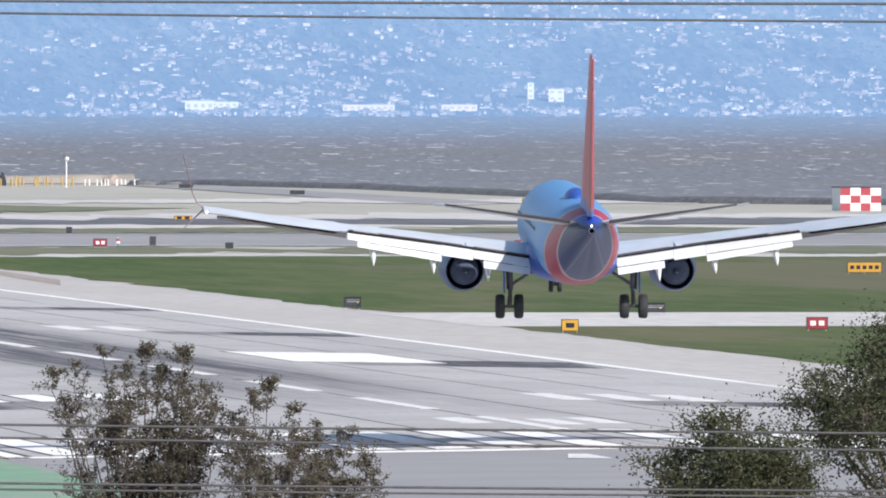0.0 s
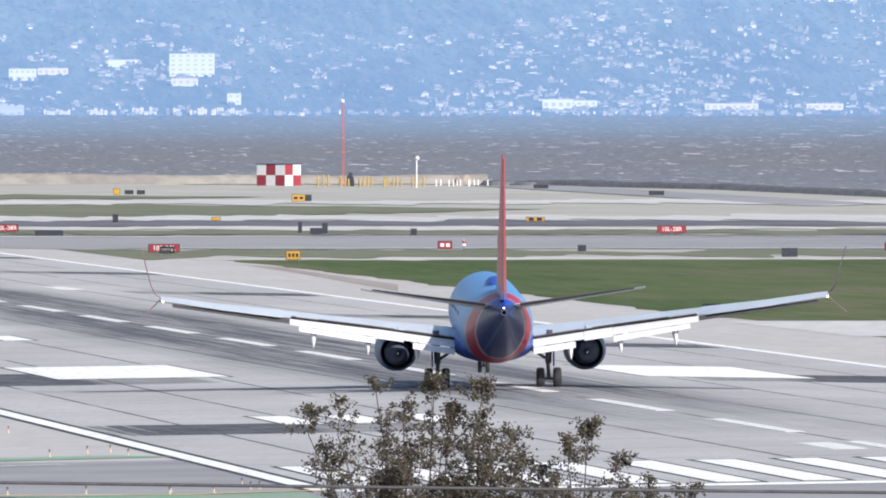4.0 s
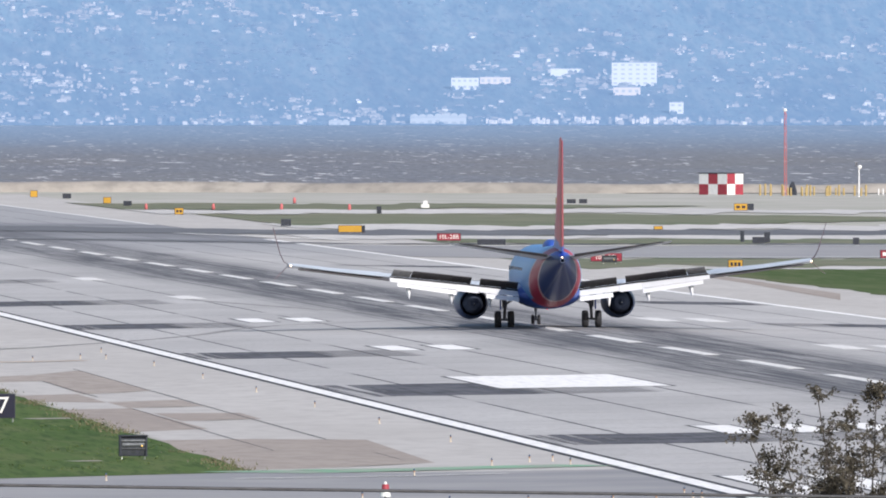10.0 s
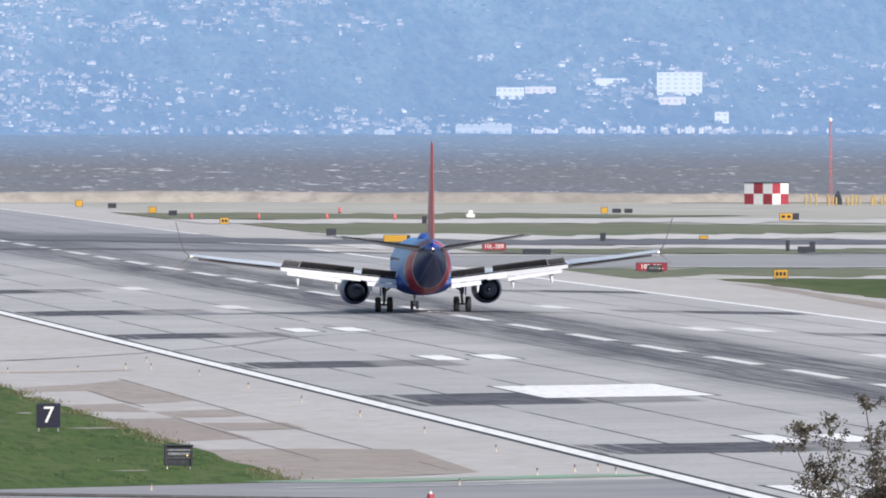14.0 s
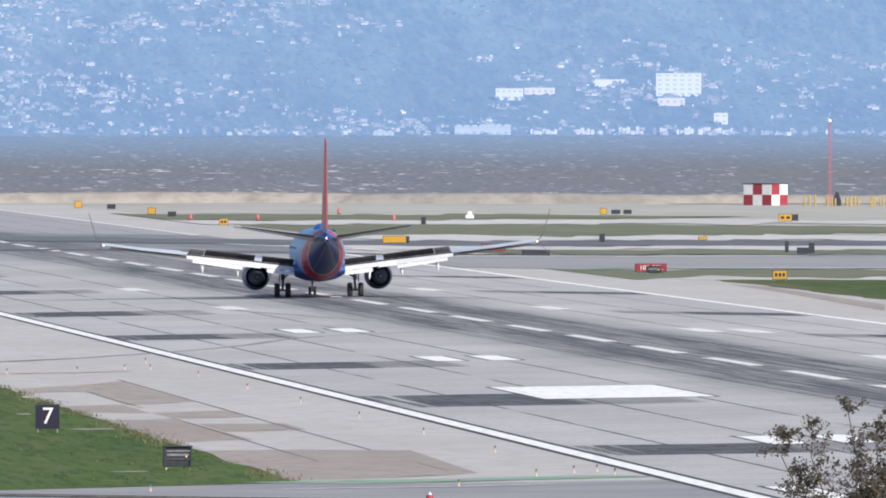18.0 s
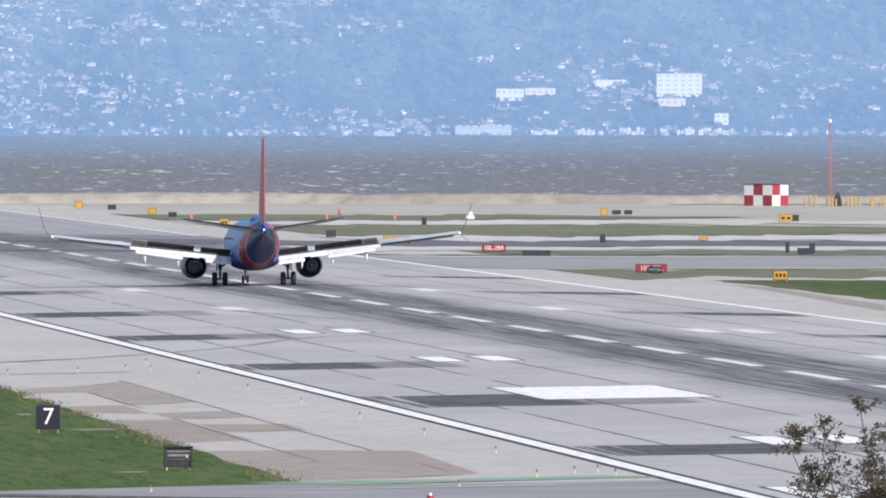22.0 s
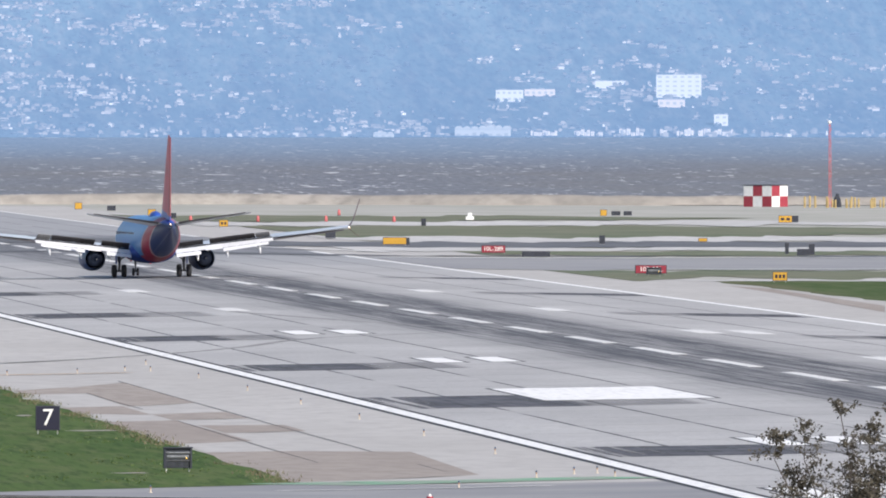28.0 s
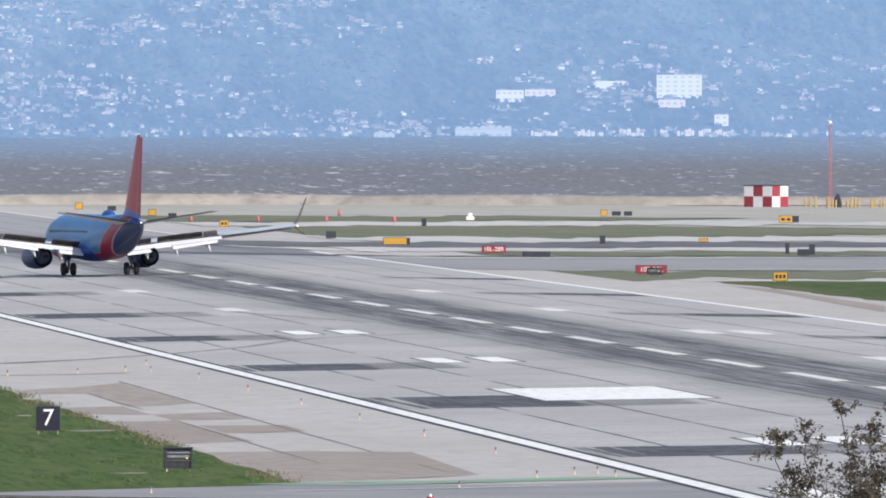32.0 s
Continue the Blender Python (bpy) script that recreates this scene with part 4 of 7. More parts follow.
    bmesh.ops.recalc_face_normals(bm, faces=bm.faces)
    part("winglet", bm, MAT["winglet"], wing, "small down-turned lower winglet blade", smooth=True)
    bm = bmesh.new()
    bmesh.ops.create_uvsphere(bm, u_segments=10, v_segments=6, radius=0.05, matrix=Matrix.Translation((sd * 17.0, wing_te(17.0) - 0.02, zt)))
    part("position_light", bm, MAT["lamp_white"], wing, "bright wing tip position light", smooth=True)
    # spoiler panels: hinged at their front edge, raised after touchdown
    for xa, xb, pale in ((2.05, 3.25, False), (3.25, 4.5, False), (5.1, 6.45, False), (6.45, 7.8, False), (7.8, 9.08, False), (9.12, 10.35, True)):
        bm = bmesh.new()
        w = (xb - xa) * 1.03
        xm = (xa + xb) / 2
        box(bm, -w / 2, w / 2, -0.70, 0.0, -0.04, 0.0, 0.008)
        lean = -sd * math.degrees(math.atan(0.122 - 0.0016 * (xm - 1.88)))
        swing = -sd * (14.6 if xm > 5.9 else 1.7)
        place = (sd * xm, wing_te(xm) + 1.15, wing_z(xm) + 0.10)
        sp = part("spoiler", bm, MAT["spoiler_in" if pale else "hinge_dark"], wing, "raised pale grey spoiler panel" if pale else "raised dark spoiler panel", at=pose(*place, 0, lean, swing))
        spoilers.append((sp, *place, lean, swing))
    flexing.append((wing, sd))
    # engine
    ex, ez = sd * 4.83, 1.62
    bm = bmesh.new()
    lathe(bm, [(6.2, 0.80), (6.7, 0.88), (6.75, 0.94), (6.55, 1.0), (6.0, 1.06), (4.8, 1.10), (3.2, 1.06), (2.2, 0.96), (1.6, 0.87)], 36, "Y", ex, ez, 1.0, 0.97)
    bmesh.ops.recalc_face_normals(bm, faces=bm.faces)
    eng = part("engine", bm, MAT["cowl"], plane, "blue engine cowl with dark exhaust", smooth=True)
    flexing.append((eng, sd))
    bm = bmesh.new()
    lathe(bm, [(1.6, 0.87), (1.62, 0.82), (2.6, 0.88), (3.4, 0.88), (3.4, 0.55)], 36, "Y", ex, ez)
    part("fan_duct", bm, MAT["black_hole"], eng, "bypass duct coloured blue-grey for haze", smooth=True)
    bm = bmesh.new()
    lathe(bm, [(3.2, 0.66), (1.9, 0.68), (1.35, 0.60), (0.9, 0.48), (0.7, 0.42), (0.69, 0.30), (0.70, 0.15)], 30, "Y", ex, ez)
    part("core_nozzle", bm, MAT["black_hole"], eng, smooth=True)
    bm = bmesh.new()
    lathe(bm, [(1.62, 0.47), (1.55, 0.40), (1.2, 0.30), (0.6, 0.16), (0.15, 0.03)], 20, "Y", ex, ez)
    part("exhaust_cone", bm, MAT["core_metal"], eng, smooth=True)
    bm = bmesh.new()
    foil(bm, [(0, 5.6, 0, 5.0, 0, 0.07), (0.62, 4.6, 0, 4.3, 0, 0.07)])
    for v in bm.verts:
        v.co = Vector((ex + v.co.z, v.co.y, ez + 0.85 + v.co.x * 0.75))
    bmesh.ops.recalc_face_normals(bm, faces=bm.faces)
    part("pylon", bm, MAT["wing_grey"], eng, smooth=True)


def wheel(x, y, r, w, parent):
    bm = bmesh.new()
    lathe(bm, [(-w / 2, r * 0.55), (-w / 2, r * 0.86), (-w * 0.36, r * 0.97), (0, r), (w * 0.36, r * 0.97), (w / 2, r * 0.86), (w / 2, r * 0.55)], 28, "X")
    bmesh.ops.recalc_face_normals(bm, faces=bm.faces)
    ty = part("wheel", bm, MAT["tyre"], parent, "black rubber tyre on a grey hub", smooth=True, at=pose(x, y, r))
    bm = bmesh.new()
    lathe(bm, [(-w * 0.40, 0.01), (-w * 0.40, r * 0.30), (-w * 0.46, r * 0.56), (w * 0.46, r * 0.56), (w * 0.40, r * 0.30), (w * 0.40, 0.01)], 20, "X")
    bmesh.ops.recalc_face_normals(bm, faces=bm.faces)
    part("hub", bm, MAT["strut"], ty, smooth=True)
    return ty


legs = []
for sd in (-1, 1):
    gx = sd * 2.86
    bm = bmesh.new()
    rod(bm, (gx, 0, 0.56), (gx - sd * 0.05, 0.0, 1.5), 0.10)
    rod(bm, (gx - sd * 0.03, 0.0, 1.35), (gx + sd * 0.05, 0.05, 3.05), 0.16)
    rod(bm, (gx - 0.5, 0, 0.56), (gx + 0.5, 0, 0.56), 0.075)
    gear = part("main_gear", bm, MAT["strut"], plane, "grey main landing gear leg with twin wheels")
    bm = bmesh.new()
    rod(bm, (gx, 0.02, 1.5), (gx - sd * 1.25, 0.1, 2.3), 0.075)
    part("side_brace", bm, MAT["strut"], gear)
    bm = bmesh.new()
    rod(bm, (gx, -0.12, 0.75), (gx, -0.42, 1.1), 0.05)
    rod(bm, (gx, -0.42, 1.1), (gx, -0.14, 1.5), 0.05)
    part("torque_link", bm, MAT["strut"], gear)
    bm = bmesh.new()
    box(bm, gx + sd * 0.22, gx + sd * 0.28, -0.5, 0.55, 1.2, 2.5, 0.02)
    part("gear_door", bm, MAT["blue"], gear, "blue gear leg door")
    for dx in (-0.43, 0.43):
        wheel(gx + dx, 0, 0.565, 0.41, gear)
    legs.append(gear)
bm = bmesh.new()
rod(bm, (0, 15.6, 0.35), (0, 15.6, 1.0), 0.06)
rod(bm, (0, 15.6, 0.9), (0, 15.75, 2.2), 0.10)
rod(bm, (-0.28, 15.6, 0.35), (0.28, 15.6, 0.35), 0.05)
nose = part("nose_gear", bm, MAT["strut"], plane, "grey nose landing gear with twin wheels")
for dx in (-0.2, 0.2):
    wheel(dx, 15.6, 0.345, 0.2, nose)
for sd in (-1, 1):
    bm = bmesh.new()
    box(bm, sd * 0.42 - 0.02, sd * 0.42 + 0.02, 14.9, 16.5, 1.25, 1.85, 0.015)
    part("gear_door", bm, MAT["red"], nose, "red nose gear door")
bm = bmesh.new()
bmesh.ops.create_uvsphere(bm, u_segments=10, v_segments=6, radius=0.06, matrix=Matrix.Translation((0, 1.0, 1.21)))
part("beacon", bm, MAT["lamp_red"], plane, "red beacon under the belly", smooth=True)

# ---- airfield signs and lights ----
MAT["sign_red"] = plain("red_sign_face", (0.235, 0.012, 0.03), 0.5, 0, 0.06)
MAT["sign_yellow"] = plain("yellow_sign_face", (0.47, 0.26, 0.02), 0.5, 0, 0.06)
MAT["sign_black"] = plain("black_sign_face", (0.009, 0.010, 0.028), 0.8, 0, 0.1)
MAT["sign_back"] = plain("dark_sign_cabinet", (0.026, 0.031, 0.044), 0.75, 0.0, 0.2)
MAT["sign_letter"] = plain("white_sign_letter", (0.72, 0.72, 0.70), 0.5, 0, 0.02)
MAT["white_paint"] = plain("white_gloss_paint", (0.78, 0.78, 0.77), 0.5, 0, 0.05)
MAT["red_paint"] = plain("faded_red_paint", (0.34, 0.04, 0.06), 0.6, 0, 0.12)
MAT["orange_paint"] = plain("orange_paint", (0.36, 0.22, 0.14), 0.6, 0, 0.1)
MAT["yellow_paint"] = plain("yellow_paint", (0.42, 0.31, 0.13), 0.6, 0, 0.12)
MAT["mast_red"] = plain("red_mast_paint", (0.55, 0.14, 0.14), 0.6, 0, 0.1)


def lettering(text, size, material, parent, at):
    """Raised letters in the built-in font, as one mesh."""
    cu = bpy.data.curves.new("legend", "FONT")
    cu.body, cu.size, cu.align_x, cu.align_y, cu.extrude = text, size, "CENTER", "CENTER", 0.006
    cu.resolution_u = 3
    tmp = bpy.data.objects.new("legend", cu)
    scene.collection.objects.link(tmp)
    me = bpy.data.meshes.new_from_object(tmp.evaluated_get(bpy.context.evaluated_depsgraph_get()))
    bpy.data.objects.remove(tmp)
    me.materials.clear()
    me.materials.append(material)
    return shared("legend", me, parent, at)


def sign(x, y, w, h, face, label, text="", bars=0, turn=0.0, size=0.6, ink="sign_letter", arrow=False):
    """A lit airfield sign: cabinet, face, legend and legs, its face towards -y."""
    s = tagged(empty("airfield_sign", pose(x, y, gz(x), 0, 0, turn)), label, "sign", "airfield signs")
    z0 = 0.14 if h < 1.3 else 0.2
    cab = part("cabinet", box(bmesh.new(), -w / 2, w / 2, 0.0, 0.22, z0, h, 0.02), MAT["sign_back"], s)
    fm = 0.05
    part("face", box(bmesh.new(), -w / 2 + fm, w / 2 - fm, -0.014, 0.01, z0 + fm, h - fm), MAT[face], cab)
    if text:
        lettering(text, size, MAT[ink], cab, pose(0.24 if arrow else 0, -0.022, (z0 + h) / 2, 90))
    if arrow:
        bm = bmesh.new()
        box(bm, -0.12, 0.2, -0.03, -0.02, -0.035, 0.035)
        bm.faces.new([bm.verts.new(p) for p in ((-0.25, -0.03, 0), (-0.08, -0.03, 0.12), (-0.08, -0.03, -0.12))])
        part("arrow", bm, MAT[ink], cab, at=pose(-w / 2 + 0.34, 0, (z0 + h) / 2))
    for k in range(bars):
        bw = (w - 0.3) / bars
        xb = -w / 2 + 0.15 + bw * (k + 0.5)
        part("legend_bar", box(bmesh.new(), -bw * 0.32, bw * 0.32, -0.03, -0.015, -0.16, 0.16), MAT[ink], cab, at=pose(xb, 0, (z0 + h) / 2))
    n = 2 if w < 2.2 else 3
    for k in range(n):
        xl = -w / 2 + 0.12 + (w - 0.24) * k / (n - 1)
        part("leg", rod(bmesh.new(), (xl, 0.11, 0), (xl, 0.11, z0 + 0.02), 0.035, seg=8), MAT["bare_metal"], s)
    return s


sign(-51.0, 207.2, 1.19, 1.41, "sign_black", "black distance sign with a white seven on grass", "7", size=1.15)
for x, y, w, txt in ((47.7, 1384.9, 2.5, "10L-28R"), (45.4, 1127.6, 2.9, "10R-28L"), (114.8, 1362.3, 3.0, "10L-28R"), (114.7, 1138.9, 3.2, "10R-28L"), (74.2, 1161.7, 1.37, "")):
    sign(x, y, w, 0.93, "sign_red", "red runway holding sign with white numbers" if txt else "small red runway holding sign", txt, 0 if txt else 2, size=0.62)
sign(63.9, 479.6, 1.46, 0.97, "sign_red", "small red holding sign beside the lawn", "", 2)
for x, y, w, h, b in ((51.2, 1050.2, 1.3, 0.95, 3), (45.0, 1509.6, 2.6, 0.93, 0), (42.9, 1825.4, 1.12, 0.98, 2), (46.1, 2070.9, 1.07, 0.99, 0), (43.3, 2226.3, 1.05, 1.1, 0), (106.4, 2056.4, 0.91, 0.99, 0),
                      (119.0, 1904.2, 1.73, 1.05, 2), (82.0, 1551.9, 1.0, 0.55, 0), (115.4, 1054.5, 3.6, 0.85, 4), (46.0, 469.9, 1.18, 0.94, 1), (116.5, 1538.0, 2.1, 0.63, 2), (188.6, 1836.6, 1.06, 0.85, 0), (116.5, 883.1, 2.99, 1.05, 5)):
    sign(x, y, w, h, "sign_yellow", "yellow taxiway sign with dark marks on short legs" if b else "plain yellow taxiway sign on short legs", "", b, ink="sign_black")
sign(-48.75, -39.0, 1.27, 1.0, "sign_yellow", "yellow taxiway sign with a black arrow and M", "M", 0, size=0.72, ink="sign_black", arrow=True)
# signs seen from their dark backs
for x, y, w, h in ((46.4, 1509.9, 0.5, 0.87), (109.0, 2069.6, 1.2, 0.69), (110.6, 2069.6, 1.1, 0.69), (121.1, 1916.0, 1.0, 0.94), (44.2, 1617.7, 1.16, 0.9), (48.5, 1331.1, 2.86, 0.69), (68.9, 1525.7, 0.62, 1.0), (77.3, 1352.0, 1.3, 0.75), (78.8, 1360.0, 0.6, 1.2), (77.2, 1372.0, 0.4, 1.25),
                   (69.2, 1848.7, 0.6, 1.0), (46.6, 2196.7, 1.2, 0.8), (46.2, 2018.2, 1.1, 0.75), (98.2, 1079.5, 1.42, 0.91), (85.2, 1141.6, 0.78, 0.68), (81.1, 1180.4, 0.64, 1.0), (178.7, 2047.6, 2.06, 0.69),
                   (180.5, 1696.0, 3.15, 0.8), (85.8, 1334.4, 0.63, 0.8), (178.3, 2216.7, 2.1, 0.64), (180.8, 1329.4, 3.36, 0.96), (118.2, 1054.6, 0.5, 0.85)):
    s = tagged(empty("sign_cabinet", pose(x, y, gz(x))), "dark grey back of an airfield sign on legs", "sign", "sign backs")
    part("cabinet", box(bmesh.new(), -w / 2, w / 2, -0.11, 0.11, 0.12, h, 0.03), MAT["sign_back"], s)
    part("top_cap", box(bmesh.new(), -w / 2 - 0.02, w / 2 + 0.02, -0.13, 0.13, h, h + 0.03), MAT["strut"], s)
    for k in (-1, 1):
        part("leg", rod(bmesh.new(), (k * (w / 2 - 0.1), 0, 0), (k * (w / 2 - 0.1), 0, 0.14), 0.035, seg=8), MAT["bare_metal"], s)


def light_box(x, y, w=1.25, h=1.05, label="grey metal light unit with a glass front on grass"):
    """A boxy light unit: frame, sloped glass front with lamps, hood and legs."""
    s = tagged(empty("approach_light_unit", pose(x, y, gz(x))), label, "light unit", "light units")
    part("body", box(bmesh.new(), -w / 2, w / 2, 0.0, 0.55, 0.16, h, 0.03), MAT["sign_back"], s)
    part("glass", box(bmesh.new(), -w / 2 + 0.08, w / 2 - 0.08, -0.02, 0.02, h * 0.42, h - 0.14), MAT["unit_glass"], s, "dark glass front")
    # pale bars added for the reflective bands across the glass front
    for za, zb, inset in ((0.78, 0.84, 0.10), (0.60, 0.70, 0.14)):
        part("reflection_bar", box(bmesh.new(), -w / 2 + inset, w / 2 - inset, -0.07, -0.03, h * za, h * zb, 0.01), MAT["unit_reflection"], s, "pale bar for a reflective band of the glass")
    for k in (-1, 1):
        part("post", box(bmesh.new(), k * (w / 2 - 0.05) - 0.045, k * (w / 2 - 0.05) + 0.045, -0.09, -0.01, 0.14, h - 0.02, 0.01), MAT["sign_back"], s)
    part("hood", box(bmesh.new(), -w / 2 - 0.03, w / 2 + 0.03, -0.12, 0.5, h - 0.02, h + 0.04, 0.015), MAT["sign_back"], s)
    part("rail", box(bmesh.new(), -w / 2 + 0.1, w / 2 - 0.1, -0.06, -0.02, h * 0.46, h * 0.485), MAT["strut"], s)
    for k in (-0.3, 0.0, 0.3):
        part("lens", box(bmesh.new(), k * w - 0.12, k * w + 0.12, -0.012, 0.004, h * 0.24, h * 0.38, 0.01), MAT["unit_glass"], s)
    bm = bmesh.new()
    bmesh.ops.create_icosphere(bm, subdivisions=2, radius=0.03, matrix=Matrix.Translation((w * 0.3, -0.08, h * 0.58)))
    part("indicator", bm, MAT["lamp_amber"], s, "amber indicator lamp")
    for k in (-1, 1):
        part("leg", rod(bmesh.new(), (k * (w / 2 - 0.12), 0.1, 0), (k * (w / 2 - 0.12), 0.1, 0.18), 0.025, seg=8), MAT["white_paint"], s)
    return s


MAT["unit_glass"] = plain("unit_glass", (0.040, 0.047, 0.056), 0.15, 0.0, 0.2, 4)
MAT["unit_reflection"] = plain("reflection_grey", (0.20, 0.215, 0.235), 0.4, 0.0, 0.25, 6)
MAT["lamp_amber"] = glow("amber_lamp", (1.0, 0.62, 0.12), 1.2)
light_box(-49.9, 102.9)
light_box(45.6, 615.0, 1.23, 0.9, "dark metal light unit beside the runway on grass")
light_box(44.8, 1115.4, 1.34, 0.77, "dark metal light unit before the red sign")
light_box(63.9, 579.1, 1.73, 0.83, "dark metal light unit beside the taxiway")


MAT["lamp_stem"] = plain("cream_painted_stem", (0.58, 0.50, 0.40), 0.6, 0, 0.1)


def edge_lamp_meshes():
    base = bmesh.new()
    lathe(base, [(0, 0.15), (0.03, 0.15), (0.05, 0.06), (0.30, 0.05)], 12, "Z")
    stem = bmesh.new()
    lathe(stem, [(0.28, 0.055), (0.40, 0.075), (0.42, 0.075)], 12, "Z")
    lens = bmesh.new()
    lathe(lens, [(0.42, 0.075), (0.50, 0.07), (0.56, 0.03), (0.57, 0.0)], 12, "Z")
    return (mesh_of(base, "base", MAT["lamp_stem"]), mesh_of(stem, "collar", MAT["orange_paint"]), mesh_of(lens, "lens", MAT["glass_dark"]))


LB, LS, LL = edge_lamp_meshes()


def edge_lamp(x, y, big=0.58):
    s = tagged(empty("runway_edge_light", pose(x, y, gz(x, 0.01))), "small cream and orange runway edge light with dark lens", "light", "runway edge lights")
    s.scale = (big, big, big)
    shared("base", LB, s)
    shared("collar", LS, s)
    shared("lens", LL, s)
    return s


LAMPS = [(-43.6, 427.6), (-39.1, 435.0), (-35.9, 442.6), (-34.5, 439.9), (-35.4, 82.8), (-33.3, 89.6), (-32.2, 90.9), (-32.1, 81.3), (-40.1, 61.7), (-53.6, 52.3),
         (-45.4, 11), (-42.5, 2), (-39.3, 3.3), (-35.9, 3.8), (-32.5, 6.8), (-32.3, 14), (-32.1, 7.4), (-36.3, -1), (-34.4, 1)]
for k in range(7):
    LAMPS.append((-33.3, 142.3 + k * 53.0 if k < 6 else 470))
for x, y in LAMPS:
    edge_lamp(x, y)
# red-and-white obstruction post beside the taxiway
for x, y, h in ((-45.4, -3.7, 1.0), (76.5, 1167.9, 1.0)):
    s = tagged(empty("marker_post", pose(x, y, gz(x))), "small red and white marker post on a grey stem", "post", "marker posts")
    part("stem", rod(bmesh.new(), (0, 0, 0), (0, 0, h * 0.45), 0.04, seg=8), MAT["strut"], s)
    part("white_drum", rod(bmesh.new(), (0, 0, h * 0.42), (0, 0, h * 0.62), 0.22, 0.17, 14), MAT["white_paint"], s)
    part("red_drum", rod(bmesh.new(), (0, 0, h * 0.62), (0, 0, h * 0.9), 0.17, 0.13, 14), MAT["red_paint"], s)
    part("cap", rod(bmesh.new(), (0, 0, h * 0.9), (0, 0, h), 0.07, 0.04, 10), MAT["white_paint"], s)
# orange-red cones along the far turf
for x, y in ((44.8, 1942.7), (53.5, 1942.2), (62.3, 1941.6), (70.5, 1931.4), (72.6, 2090.0)):
    s = tagged(empty("traffic_marker", pose(x, y, gz(x))), "red barrel marker standing on far turf", "marker", "red markers")
    bm = bmesh.new()
    lathe(bm, [(0, 0.02), (0, 0.20), (0.4, 0.21), (0.7, 0.17), (0.85, 0.10), (0.87, 0.0)], 14, "Z")
    part("barrel", bm, MAT["mast_red"], s, smooth=True)
    bm = bmesh.new()
    lathe(bm, [(0.0, 0.02), (0.0, 0.27), (0.06, 0.27), (0.08, 0.20)], 14, "Z")
    part("foot_ring", bm, MAT["sign_back"], s)


# ---- shore: bank, checkered hut, mast, posts ----
def bank(name, pts, w, h, material, label, seed):
    """An uneven ridge along pts, w wide and h high."""
    rnd = random.Random(seed)
    bm = bmesh.new()
    fine = []
    for (xa, ya), (xb, yb) in zip(pts, pts[1:]):
        n = max(1, int(math.hypot(xb - xa, yb - ya) / 4))
        fine += [(xa + (xb - xa) * k / n, ya + (yb - ya) * k / n) for k in range(n)]
    fine.append(pts[-1])
    rows = []
    for x, y in fine:
        hh = h * (0.9 + 0.22 * noise.noise((x * 0.045, y * 0.03, seed)) + 0.10 * noise.noise((x * 0.2, y * 0.2, seed)))
        prof = ((-w * 0.5, 0), (-w * 0.34, hh * (0.5 + 0.2 * rnd.random())), (-w * 0.18, hh * 0.93), (0.05 * w, hh), (w * 0.3, hh * 0.7), (w * 0.6, -0.4))
        # the near flank faces -y, or -x where the shore turns
        rows.append([bm.verts.new((x + (o if name == "shore_rocks" else 0), y + (o if name != "shore_rocks" else 0), -0.62 + z)) for o, z in prof])
    for a, b in zip(rows, rows[1:]):
        for k in range(len(a) - 1):
            bm.faces.new((a[k], b[k], b[k + 1], a[k + 1]))
    bmesh.ops.recalc_face_normals(bm, faces=bm.faces)
    return tagged(part(name, bm, material, smooth=True), label, kind="structure")


bank("shore_bank", [(-600, 2393), (-100, 2393), (73, 2391), (104, 2368), (135, 2350), (150, 2354), (166, 2354), (182, 2348)], 9.0, 1.75, MAT["sand"], "sandy earth bank along the shore", 4.0)
MAT["rock"] = ground_mat("dark_shore_rock", (0.075, 0.08, 0.09), (0.12, 0.125, 0.135), (0.17, 0.17, 0.17), 0.2, 1.5, (1, 0.4, 1))
bank("shore_rocks", [(186, 2318), (191, 2303), (204, 2200), (207, 2070), (212, 1869), (246, 1797), (420, 1742)], 5.0, 0.95, MAT["rock"], "dark rock edging along the shore", 9.0)

hut = tagged(empty("checkered_hut", pose(148.6, 2316.5, gz(148), 0, 0, -45)), "red and white checkered equipment hut on the shore", "hut", "checkered huts")


def checker(parent, w, d, h, nx, ny, rows):
    part("shell", box(bmesh.new(), -w / 2, w / 2, -d / 2, d / 2, 0, h), MAT["white_paint"], parent)
    part("roof", box(bmesh.new(), -w / 2 - 0.1, w / 2 + 0.1, -d / 2 - 0.1, d / 2 + 0.1, h, h + 0.12, 0.03), MAT["sign_back"], parent)
    for r in range(rows):
        for c in range(nx):
            z0, z1 = h * r / rows, h * (r + 1) / rows
            red = (c + r) % 2 == 0
            part("panel", box(bmesh.new(), -w / 2 + w * c / nx, -w / 2 + w * (c + 1) / nx, -d / 2 - 0.03, -d / 2, z0, z1), MAT["red_paint" if red else "white_paint"], parent)
        for c in range(ny):
            red = (c + r) % 2 == 1
            part("panel", box(bmesh.new(), w / 2, w / 2 + 0.03, -d / 2 + d * c / ny, -d / 2 + d * (c + 1) / ny, z0, z1), MAT["red_paint" if red else "white_paint"], parent)


checker(hut, 5.4, 3.6, 3.1, 3, 2, 2)
hut2 = tagged(empty("checkered_hut", pose(216.8, 1711.0, gz(216), 0, 0, 8)), "small red and white checkered hut near the water", "hut", "checkered huts")
checker(hut2, 5.2, 4.0, 2.9, 4, 3, 3)

